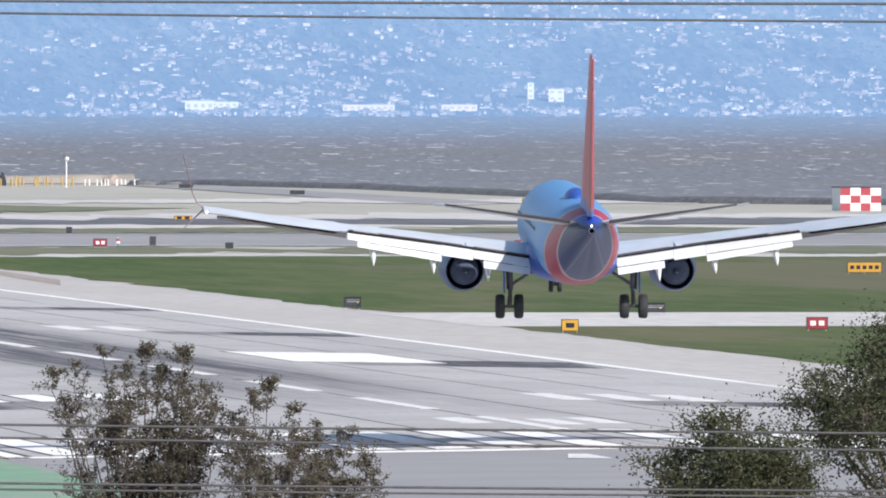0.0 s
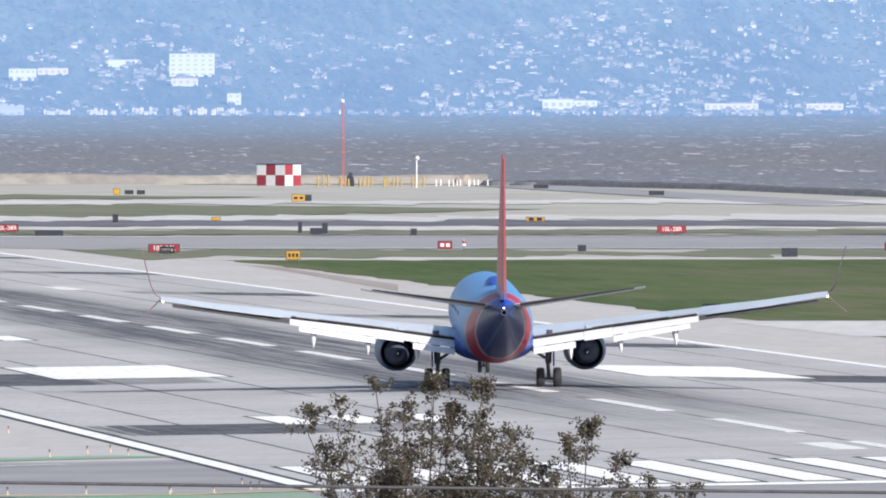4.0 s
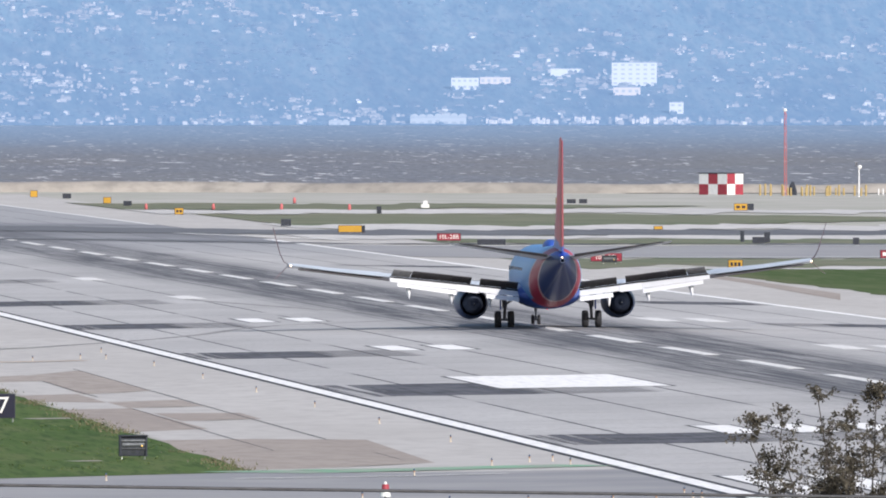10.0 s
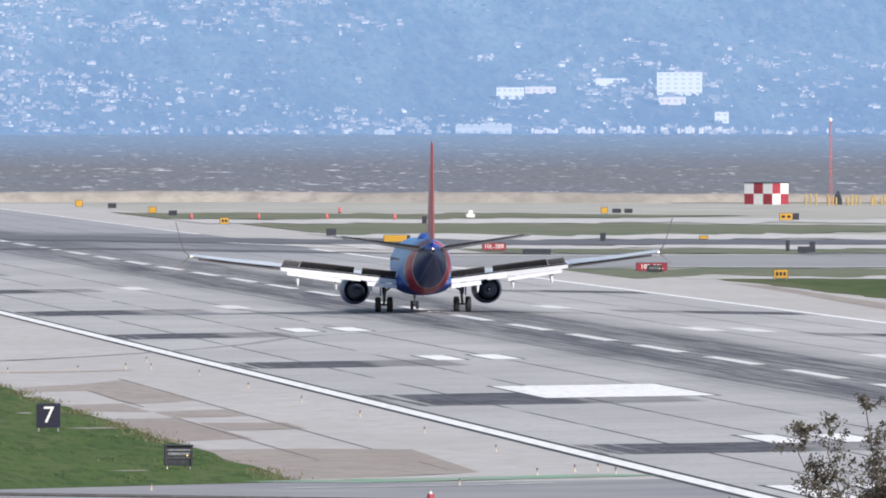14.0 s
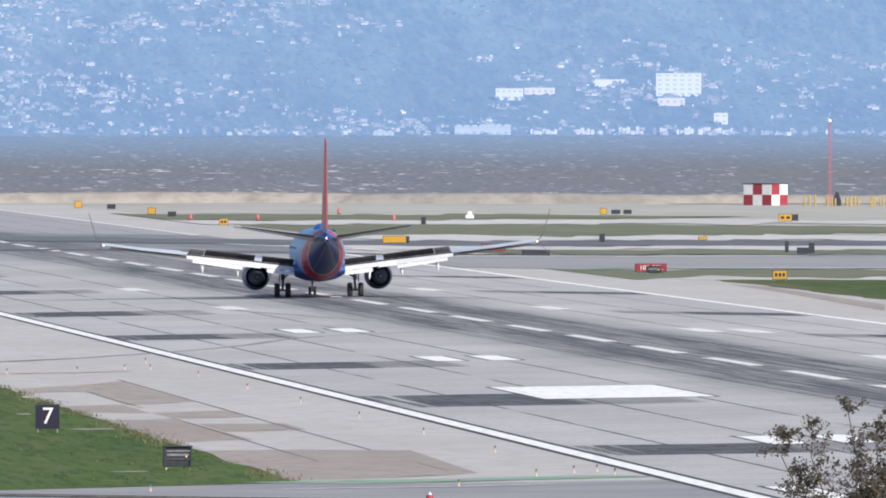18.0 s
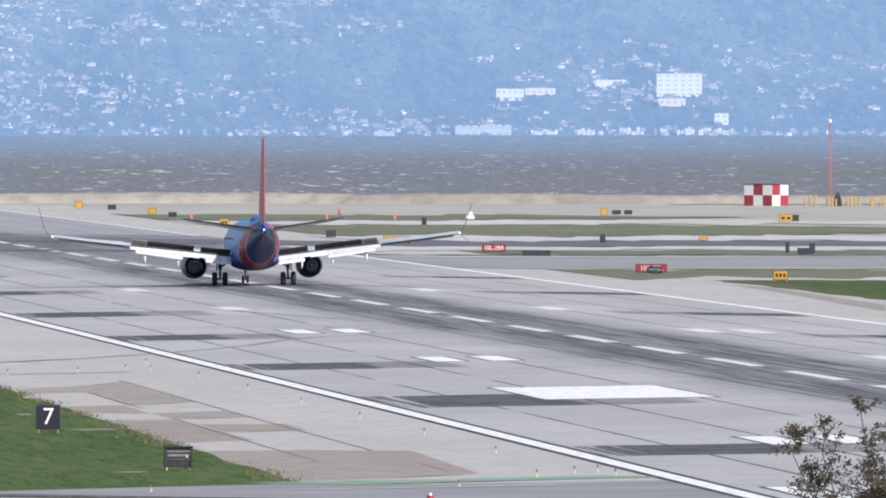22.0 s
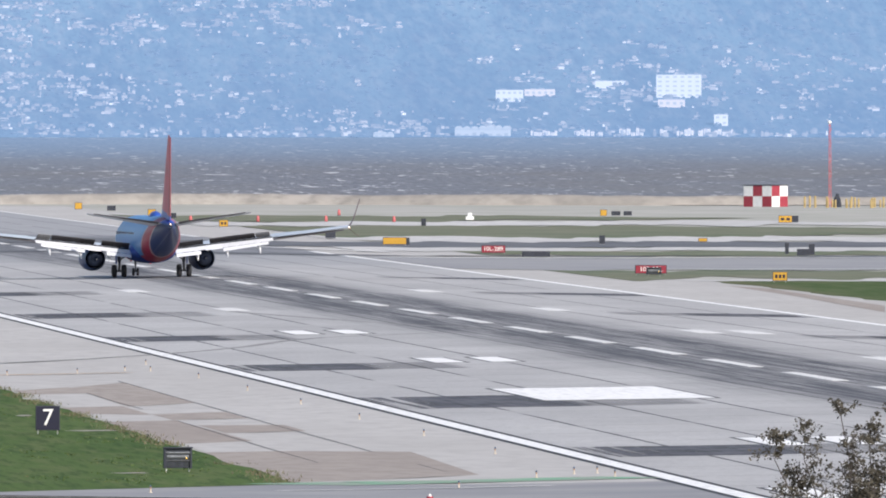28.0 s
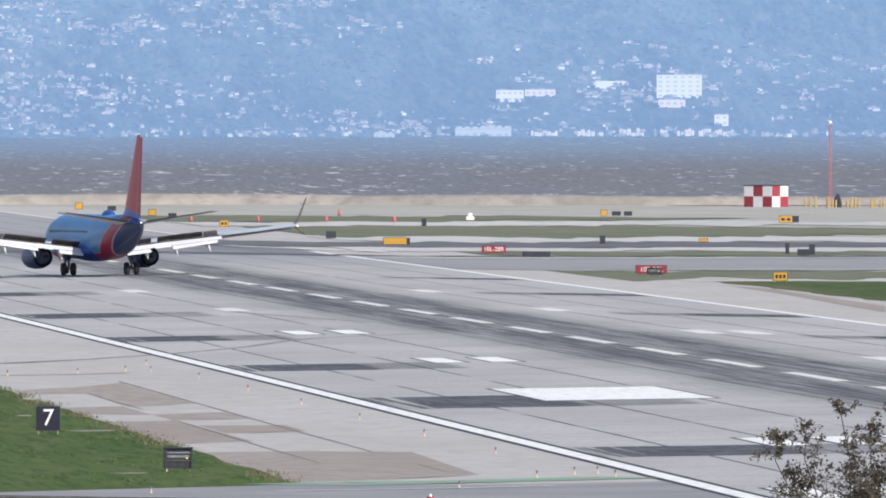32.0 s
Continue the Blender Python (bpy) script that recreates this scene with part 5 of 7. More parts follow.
mast = tagged(empty("lattice_mast", pose(155.9, 2290, gz(150))), "slender red lattice mast with a white top light", "mast")
for k in range(3):
    w = 2 * math.pi * k / 3
    part("leg", rod(bmesh.new(), (0.22 * math.cos(w), 0.22 * math.sin(w), 0), (0.14 * math.cos(w), 0.14 * math.sin(w), 12.2), 0.042, 0.038, 6), MAT["mast_red"], mast)
for k in range(16):
    z = 0.5 + k * 0.74
    a, b = 2 * math.pi * (k % 3) / 3, 2 * math.pi * ((k + 1) % 3) / 3
    part("brace", rod(bmesh.new(), (0.24 * math.cos(a), 0.24 * math.sin(a), z), (0.24 * math.cos(b), 0.24 * math.sin(b), z + 0.7), 0.035, seg=5), MAT["mast_red"], mast)
bm = bmesh.new()
bmesh.ops.create_uvsphere(bm, u_segments=12, v_segments=8, radius=0.28, matrix=Matrix.Translation((0, 0, 12.45)))
part("top_light", bm, MAT["white_paint"], mast, "white domed light")
lm = tagged(empty("light_pole", pose(163.5, 2252, gz(150))), "short white pole with a round lamp head", "pole")
part("pole", rod(bmesh.new(), (0, 0, 0), (0, 0, 4.2), 0.11, 0.09, 10), MAT["white_paint"], lm)
bm = bmesh.new()
bmesh.ops.create_uvsphere(bm, u_segments=14, v_segments=8, radius=0.32, matrix=Matrix.Translation((0.1, 0, 4.3)))
part("lamp_head", bm, MAT["white_paint"], lm, smooth=True)
part("bracket", box(bmesh.new(), -0.55, -0.2, -0.1, 0.1, 4.4, 5.0), MAT["strut"], lm)
post_m = mesh_of(rod(bmesh.new(), (0, 0, 0), (0, 0, 1.35), 0.16, 0.14, 8), "post", MAT["yellow_paint"])
cap_m = mesh_of(rod(bmesh.new(), (0, 0, 1.35), (0, 0, 1.45), 0.15, 0.05, 8), "cap", MAT["yellow_paint"])
rnd = random.Random(5)
for k in range(24):
    x = 152.5 + k * 0.62 + rnd.uniform(-0.2, 0.2)
    s = tagged(empty("bollard", pose(x, 2290 + rnd.uniform(-14, 10), gz(x))), "yellow painted post in a row near the shore", "post", "yellow posts")
    s.scale = (1, 1, rnd.uniform(0.75, 1.25))
    shared("post", post_m, s)
    shared("cap", cap_m, s)
wp_m = mesh_of(rod(bmesh.new(), (0, 0, 0), (0, 0, 0.95), 0.10, 0.09, 8), "post", MAT["white_paint"])
for k in range(11):
    x = 170.8 + k * 0.68
    s = tagged(empty("bollard", pose(x, 2300 + rnd.uniform(-5, 5), gz(x))), "small white post in a row near the shore", "post", "white posts")
    shared("post", wp_m, s)
# debris mounds and covered heaps near the bank
for x, y, w, h, mt, lab in ((180.5, 2312, 5.0, 0.9, "rock", "dark covered heap on the shore ground"), (184.0, 2306, 4.0, 0.7, "rock", "dark covered heap on the shore ground"), (157.8, 2300, 1.2, 1.9, "sign_back", "dark equipment heap among yellow posts"),
                            (193.0, 2300, 2.6, 0.6, "yellow_paint", "yellow flagged heap at the shore corner"), (176.0, 2318, 3.0, 1.6, "tan", "brown mound of brush on the bank")):
    bm = bmesh.new()
    bmesh.ops.create_icosphere(bm, subdivisions=3, radius=1.0)
    for v in bm.verts:
        v.co *= 1 + 0.3 * noise.noise(v.co * 2.1 + Vector((x, y, 0)))
        v.co = Vector((v.co.x * w / 2, v.co.y * w / 2, max(0.0, v.co.z) * h))
    tagged(part("mound", bm, MAT[mt], at=pose(x, y, gz(x) - 0.02)), lab, "mound", "mounds")
# white bird-like marker blocks and a service truck on the right shore
s = tagged(empty("marker_block", pose(83.4, 1980.1, gz(80))), "white block marker standing on the turf", "marker")
part("block", box(bmesh.new(), -0.55, 0.55, -0.3, 0.3, 0, 0.55, 0.08), MAT["white_paint"], s)
part("head", box(bmesh.new(), -0.25, 0.3, -0.2, 0.2, 0.5, 1.0, 0.08), MAT["white_paint"], s)
tk = tagged(empty("dump_truck", pose(243, 1775, gz(240), 0, 0, 6)), "faded red dump truck parked on the shore", "truck")
bm = bmesh.new()
v = [bm.verts.new(p) for p in ((-3.0, -1.1, 1.3), (2.2, -1.1, 1.3), (2.8, -1.1, 2.7), (-3.2, -1.1, 2.7), (-3.0, 1.1, 1.3), (2.2, 1.1, 1.3), (2.8, 1.1, 2.7), (-3.2, 1.1, 2.7))]
for f in ((0, 1, 2, 3), (7, 6, 5, 4), (0, 4, 5, 1), (3, 2, 6, 7), (1, 5, 6, 2), (0, 3, 7, 4)):
    bm.faces.new([v[k] for k in f])
part("body", bm, MAT["orange_paint"], tk)
part("chassis", box(bmesh.new(), -3.0, 4.4, -0.5, 0.5, 0.7, 1.25, 0.05), MAT["sign_back"], tk)
part("cab", box(bmesh.new(), -4.6, -3.3, -1.1, 1.1, 0.9, 2.3, 0.12), MAT["sign_back"], tk)
for xw in (-3.9, -0.2, 1.5):
    for sd in (-1, 1):
        bm = bmesh.new()
        lathe(bm, [(-0.18, 0.02), (-0.18, 0.42), (0, 0.5), (0.18, 0.42), (0.18, 0.02)], 18, "Y", xw, 0.5)
        part("wheel", bm, MAT["tyre"], tk, at=pose(0, sd * 0.95, 0))


# ---- far hillside town, built small, with haze put into its colours ----
# blue glow painted in for air light before the far town
HAZE_GLOW = (0.160, 0.252, 0.410)


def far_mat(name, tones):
    """Tones that vary from piece to piece, dulled and given a blue glow as painted haze."""
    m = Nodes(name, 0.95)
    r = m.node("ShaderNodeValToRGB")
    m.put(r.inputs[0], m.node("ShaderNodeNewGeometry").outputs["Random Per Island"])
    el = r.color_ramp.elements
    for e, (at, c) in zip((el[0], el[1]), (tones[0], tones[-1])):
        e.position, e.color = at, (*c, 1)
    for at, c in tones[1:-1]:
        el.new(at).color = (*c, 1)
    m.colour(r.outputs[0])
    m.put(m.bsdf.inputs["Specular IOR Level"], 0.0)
    m.put(m.bsdf.inputs["Emission Color"], HAZE_GLOW)
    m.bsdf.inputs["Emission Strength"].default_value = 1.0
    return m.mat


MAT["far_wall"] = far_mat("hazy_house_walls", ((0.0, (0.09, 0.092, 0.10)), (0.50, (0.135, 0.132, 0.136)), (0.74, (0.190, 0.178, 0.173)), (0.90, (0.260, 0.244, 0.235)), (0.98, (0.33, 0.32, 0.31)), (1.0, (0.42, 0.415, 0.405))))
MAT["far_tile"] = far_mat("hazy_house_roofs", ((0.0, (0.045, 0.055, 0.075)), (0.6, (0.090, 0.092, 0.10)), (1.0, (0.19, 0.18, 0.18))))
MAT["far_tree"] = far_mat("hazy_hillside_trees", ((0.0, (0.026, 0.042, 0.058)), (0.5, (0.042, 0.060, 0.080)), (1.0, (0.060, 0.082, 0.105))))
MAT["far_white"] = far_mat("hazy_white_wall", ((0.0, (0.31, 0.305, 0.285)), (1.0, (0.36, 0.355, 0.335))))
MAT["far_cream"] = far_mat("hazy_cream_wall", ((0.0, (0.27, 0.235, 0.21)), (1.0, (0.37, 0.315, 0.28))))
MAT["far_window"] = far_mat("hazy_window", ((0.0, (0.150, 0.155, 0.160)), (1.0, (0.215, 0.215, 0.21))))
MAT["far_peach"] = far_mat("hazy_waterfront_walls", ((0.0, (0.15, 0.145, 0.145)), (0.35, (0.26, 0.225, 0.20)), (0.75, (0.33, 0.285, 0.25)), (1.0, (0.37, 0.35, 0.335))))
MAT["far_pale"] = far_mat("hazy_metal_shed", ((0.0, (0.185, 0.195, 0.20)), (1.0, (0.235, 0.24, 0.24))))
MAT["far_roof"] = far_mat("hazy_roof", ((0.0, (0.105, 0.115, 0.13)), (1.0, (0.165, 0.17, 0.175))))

rnd = random.Random(21)
verts, faces, kinds = [], [], []


def small_house(x, y, z, w, h, d):
    """Walls and a hipped roof, turned a little at random, with a lower wing on most."""
    for k in range(2 if rnd.random() < 0.6 else 1):
        if k:
            x, z, w, h = x + rnd.choice((-1, 1)) * w * rnd.uniform(0.45, 0.8), z - rnd.uniform(0.0, 0.12), w * rnd.uniform(0.4, 0.8), h * rnd.uniform(0.5, 0.85)
        b, c, s = len(verts), w / 2, rnd.uniform(-0.3, 0.3) * d
        lo, hi, top = z - 0.3, z + h, z + h * rnd.uniform(1.25, 1.7)
        verts.extend([(x - c, y, lo), (x + c, y + s, lo), (x + c, y + s, hi), (x - c, y, hi), (x + c * 0.9, y + d + s, lo), (x - c * 1.1, y + d, lo), (x + c * 0.9, y + d + s, hi), (x - c * 1.1, y + d, hi)])
        faces.extend([(b, b + 1, b + 2, b + 3), (b + 1, b + 4, b + 6, b + 2), (b + 5, b, b + 3, b + 7)])
        kinds.extend([0, 0, 0])
        e = 0.06 * w
        verts.extend([(x - c - e, y - 0.03, hi), (x + c + e, y + s - 0.03, hi), (x + c * 0.9 + e, y + d + s, hi), (x - c * 1.1 - e, y + d, hi), (x - c * 0.45, y + d / 2, top), (x + c * 0.4, y + d / 2 + s / 2, top)])
        b += 8
        faces.extend([(b, b + 1, b + 5, b + 4), (b + 1, b + 2, b + 5), (b + 2, b + 3, b + 4, b + 5), (b + 3, b, b + 4)])
        kinds.extend([1, 1, 1, 1])


def settled(x, y):
    """How thickly the slope is built over here, from -1 to 1."""
    k = (y - FAR_Y) / 250
    return noise.noise((x * 0.021, y * 0.014, 7.7)) * 0.9 + 0.45 * noise.noise((x * 0.07, y * 0.045, 2.2)) + 0.27 - 0.34 * k + (0.16 + 0.22 * k) * min(1.0, max(0.0, (x - 225) / 40))


# streets of houses, thicker low on the slope and along the ridges
for k in range(4200):
    cx, cy = rnd.uniform(40, 640), FAR_Y + 5 + rnd.random() ** 1.25 * 290
    if settled(cx, cy) < rnd.uniform(-0.15, 0.42):
        continue
    wide, slant = rnd.uniform(0.5, 2.4), rnd.uniform(-3, 3)
    for j in range(rnd.randint(1, 6)):
        u = rnd.gauss(0, 1)
        x, y = cx + u * wide, cy + u * slant + rnd.gauss(0, 2.0)
        small_house(x, max(FAR_Y + 3, y), hill_z(x, max(FAR_Y + 3, y)), 0.35 + 1.15 * rnd.random() ** 1.8, 0.20 + 0.5 * rnd.random() ** 1.5, rnd.uniform(0.25, 0.6))
# lone houses all over
for k in range(420):
    x, y = rnd.uniform(40, 640), FAR_Y + 4 + rnd.random() * 310
    small_house(x, y, hill_z(x, y), rnd.uniform(0.2, 0.6), rnd.uniform(0.12, 0.3), 0.3)
# a denser row along the water's edge
for k in range(260):
    x = rnd.uniform(60, 560)
    if noise.noise((x * 0.03, 0.0, 5.0)) < -0.2:
        continue
    y = FAR_Y + rnd.uniform(2, 9)
    small_house(x, y, hill_z(x, y) + 0.1, rnd.uniform(0.3, 1.3), rnd.uniform(0.2, 0.75), 0.6)
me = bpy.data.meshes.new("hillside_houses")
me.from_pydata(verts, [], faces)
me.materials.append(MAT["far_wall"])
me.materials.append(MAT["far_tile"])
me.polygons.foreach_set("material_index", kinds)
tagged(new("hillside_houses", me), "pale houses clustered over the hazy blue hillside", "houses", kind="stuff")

for x, y, z, w, h, mt, nw, nr, lab in (
        (217.1, 3417.4, 15.23, 8.9, 4.5, "far_white", 6, 5, "white slab hotel with rows of windows on the far hill"),
        (183.0, 3410.1, 14.34, 5.4, 2.4, "far_white", 5, 2, "white school block on the far hill"),
        (189.6, 3419.2, 15.46, 6.0, 1.4, "far_cream", 5, 1, "long pale school wing on the far hill"),
        (203.2, 3431.8, 17.03, 3.4, 1.5, "far_white", 0, 0, "white windowless hall on the far hill"),
        (206.6, 3438.0, 17.82, 2.9, 0.7, "far_white", 0, 0, "low white annex on the far hill"),
        (214.5, 3401.9, 13.34, 5.3, 1.5, "far_cream", 4, 1, "cream building below the white hotel"),
        (222.0, 3371.3, 9.7, 2.7, 2.2, "far_white", 2, 2, "white house on the far hill"),
        (284.8, 3362.2, 8.65, 5.8, 2.1, "far_white", 4, 1, "white hall near the far shore"),
        (289.0, 3367.9, 9.3, 8.3, 1.2, "far_white", 6, 1, "long white wing near the far shore"),
        (354.2, 3382.8, 11.05, 1.3, 3.3, "far_white", 1, 3, "white tower near the far shore"),
        (358.9, 3378.1, 10.5, 3.1, 2.6, "far_white", 2, 2, "white block near the far shore"),
        (319.1, 3362.2, 8.64, 10.5, 1.3, "far_cream", 8, 1, "long pale building near the far shore"),
        (337.5, 3362.1, 8.64, 7.2, 1.3, "far_cream", 5, 1, "long pale building near the far shore")):
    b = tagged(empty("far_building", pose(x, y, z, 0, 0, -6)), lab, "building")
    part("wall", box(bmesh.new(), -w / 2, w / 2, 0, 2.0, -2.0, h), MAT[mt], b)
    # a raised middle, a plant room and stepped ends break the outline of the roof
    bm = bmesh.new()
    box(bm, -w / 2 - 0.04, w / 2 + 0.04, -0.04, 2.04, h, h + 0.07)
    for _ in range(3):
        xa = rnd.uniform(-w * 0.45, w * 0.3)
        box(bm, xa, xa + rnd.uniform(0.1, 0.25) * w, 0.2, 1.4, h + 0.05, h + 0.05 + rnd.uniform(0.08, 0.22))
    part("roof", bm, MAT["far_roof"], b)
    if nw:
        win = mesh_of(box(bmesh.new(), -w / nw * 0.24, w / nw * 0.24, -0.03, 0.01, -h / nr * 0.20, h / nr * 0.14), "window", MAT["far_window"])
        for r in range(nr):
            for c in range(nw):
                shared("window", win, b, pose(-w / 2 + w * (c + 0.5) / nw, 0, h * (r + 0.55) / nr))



def arched_shed(x, y, z, w, h, bays, label):
    """A long shed under a row of barrel roofs."""
    b = tagged(empty("far_shed", pose(x, y, z, 0, 0, -6)), label, "shed")
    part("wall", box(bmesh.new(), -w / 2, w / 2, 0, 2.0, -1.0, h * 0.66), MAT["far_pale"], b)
    step = w / bays
    for k in range(bays):
        bm = bmesh.new()
        cx, r = -w / 2 + step * (k + 0.5), step * rnd.uniform(0.46, 0.54)
        rise = h * rnd.uniform(0.30, 0.46)
        rings = [[bm.verts.new((cx + r * math.cos(a), q, h * 0.60 + rise * math.sin(a))) for a in [math.pi * j / 8 for j in range(9)]] for q in (-0.1, 2.1)]
        bm.faces.new(rings[0])
        bm.faces.new(rings[1][::-1])
        for j in range(8):
            bm.faces.new((rings[0][j], rings[0][j + 1], rings[1][j + 1], rings[1][j]))
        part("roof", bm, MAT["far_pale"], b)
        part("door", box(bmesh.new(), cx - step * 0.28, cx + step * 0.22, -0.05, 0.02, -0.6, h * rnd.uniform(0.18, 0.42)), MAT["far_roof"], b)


arched_shed(174.1, 3354.4, 7.75, 10.9, 2.1, 7, "long pale shed with arched roofs on the far shore")
arched_shed(154.6, 3352.5, 7.55, 4.0, 1.0, 3, "low pale shed with arched roofs on the far shore")


def waterfront_row(x, y, z, w, count, label):
    """Houses of uneven width and height side by side, each with its own gable."""
    b = tagged(empty("waterfront_row", pose(x, y, z, 0, 0, -6)), label, "houses")
    at = -w / 2
    for k in range(count):
        ww = w / count * rnd.uniform(0.55, 1.05)
        h, dy = rnd.uniform(0.55, 1.5), rnd.uniform(-0.6, 0.6)
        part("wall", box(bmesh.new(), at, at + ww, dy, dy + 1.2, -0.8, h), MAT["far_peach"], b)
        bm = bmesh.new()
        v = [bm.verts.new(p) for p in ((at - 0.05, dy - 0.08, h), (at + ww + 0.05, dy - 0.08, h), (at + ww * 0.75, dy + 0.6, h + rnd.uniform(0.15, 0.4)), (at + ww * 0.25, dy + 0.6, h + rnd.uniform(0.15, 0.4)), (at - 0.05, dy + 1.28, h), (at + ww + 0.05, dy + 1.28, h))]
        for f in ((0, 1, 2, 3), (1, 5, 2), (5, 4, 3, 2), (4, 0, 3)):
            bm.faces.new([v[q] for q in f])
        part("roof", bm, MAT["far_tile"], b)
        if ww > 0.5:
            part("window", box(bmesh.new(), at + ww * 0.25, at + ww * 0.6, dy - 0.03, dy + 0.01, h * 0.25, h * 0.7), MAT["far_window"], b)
        at += ww + rnd.uniform(-0.05, 0.35) * w / count


for x, w, count in ((186.3, 5.6, 7), (194.2, 4.4, 6), (203.6, 5.6, 6), (209.6, 1.6, 2), (213.8, 3.4, 5), (217.6, 2.6, 4), (221.6, 4.2, 6)):
    waterfront_row(x, 3354.6, 7.8, w, count, "uneven cream waterfront houses along the far shore")

# tree crowns over the slope, before and between the houses
verts, faces = [], []


def crown(x, y, r, h):
    b, z = len(verts), hill_z(x, y) - 0.1
    for zz, f in ((0.0, 0.8), (h * 0.55, 1.0), (h * 0.9, 0.55)):
        for j in range(6):
            w = math.pi * j / 3 + zz
            g = f * r * rnd.uniform(0.7, 1.25)
            verts.append((x + g * math.cos(w), y + g * math.sin(w), z + zz * rnd.uniform(0.85, 1.15)))
    verts.append((x, y, z + h * 1.1))
    for q in (0, 6):
        for j in range(6):
            faces.append((b + q + j, b + q + (j + 1) % 6, b + q + 6 + (j + 1) % 6, b + q + 6 + j))
    for j in range(6):
        faces.append((b + 12 + j, b + 12 + (j + 1) % 6, b + 18))


for k in range(7000):
    x, y = rnd.uniform(40, 640), FAR_Y + 1 + rnd.random() ** 1.15 * 320
    if noise.noise((x * 0.045, y * 0.02, 4.4)) + 0.5 * noise.noise((x * 0.2, y * 0.06, 8.8)) < rnd.uniform(-0.6, 0.35):
        continue
    if 207 < x < 226 and 3385 < y < 3419 and rnd.random() < 0.8:
        continue
    crown(x, y, rnd.uniform(0.25, 0.95), rnd.uniform(0.22, 0.6))
# a hedge of crowns hides the feet of the larger buildings
for x, y, half, tall in ((217.1, 3416.5, 4.6, 0.5), (183.0, 3409.2, 3.0, 0.75), (189.6, 3418.2, 3.2, 0.45), (203.2, 3431.0, 2.0, 0.4), (214.5, 3401.0, 2.9, 0.5), (222.0, 3370.4, 1.6, 0.6), (190.0, 3353.3, 8.0, 0.28), (212.0, 3353.3, 12.0, 0.28), (286.5, 3361.3, 6.0, 0.4), (328.0, 3361.3, 14.0, 0.3)):
    for k in range(int(half * 2.6)):
        u = rnd.uniform(-1, 1)
        crown(x + u * half, y - rnd.uniform(0, 0.6), rnd.uniform(0.25, 0.6), tall * rnd.uniform(0.4, 1.5))
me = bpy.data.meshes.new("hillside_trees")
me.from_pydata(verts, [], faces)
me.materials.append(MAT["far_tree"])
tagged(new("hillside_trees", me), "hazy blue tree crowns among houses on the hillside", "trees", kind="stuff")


# ---- near trees and cables before the airfield ----
def leaf_mat(name, a, b, c):
    m = Nodes(name, 0.7)
    g = m.node("ShaderNodeNewGeometry").outputs["Random Per Island"]
    n = m.noise(m.coords(), 1.6, 3)
    col = m.mix(m.ramp(g, 0.0, 0.6), a, b)
    col = m.mix(m.math("MULTIPLY", m.ramp(g, 0.72, 1.0), m.ramp(n, 0.35, 0.65)), col, c)
    m.colour(col)
    m.put(m.bsdf.inputs["Specular IOR Level"], 0.25)
    return m.mat


MAT["bark"] = ground_mat("grey_brown_bark", (0.09, 0.07, 0.055), (0.13, 0.105, 0.085), (0.07, 0.058, 0.046), 2.0, 9.0, (1, 1, 0.3))
MAT["leaf_dry"] = leaf_mat("olive_brown_leaves", (0.046, 0.041, 0.031), (0.086, 0.076, 0.056), (0.155, 0.138, 0.106))
MAT["leaf_dark"] = leaf_mat("dark_green_leaves", (0.024, 0.030, 0.016), (0.050, 0.058, 0.028), (0.115, 0.115, 0.056))


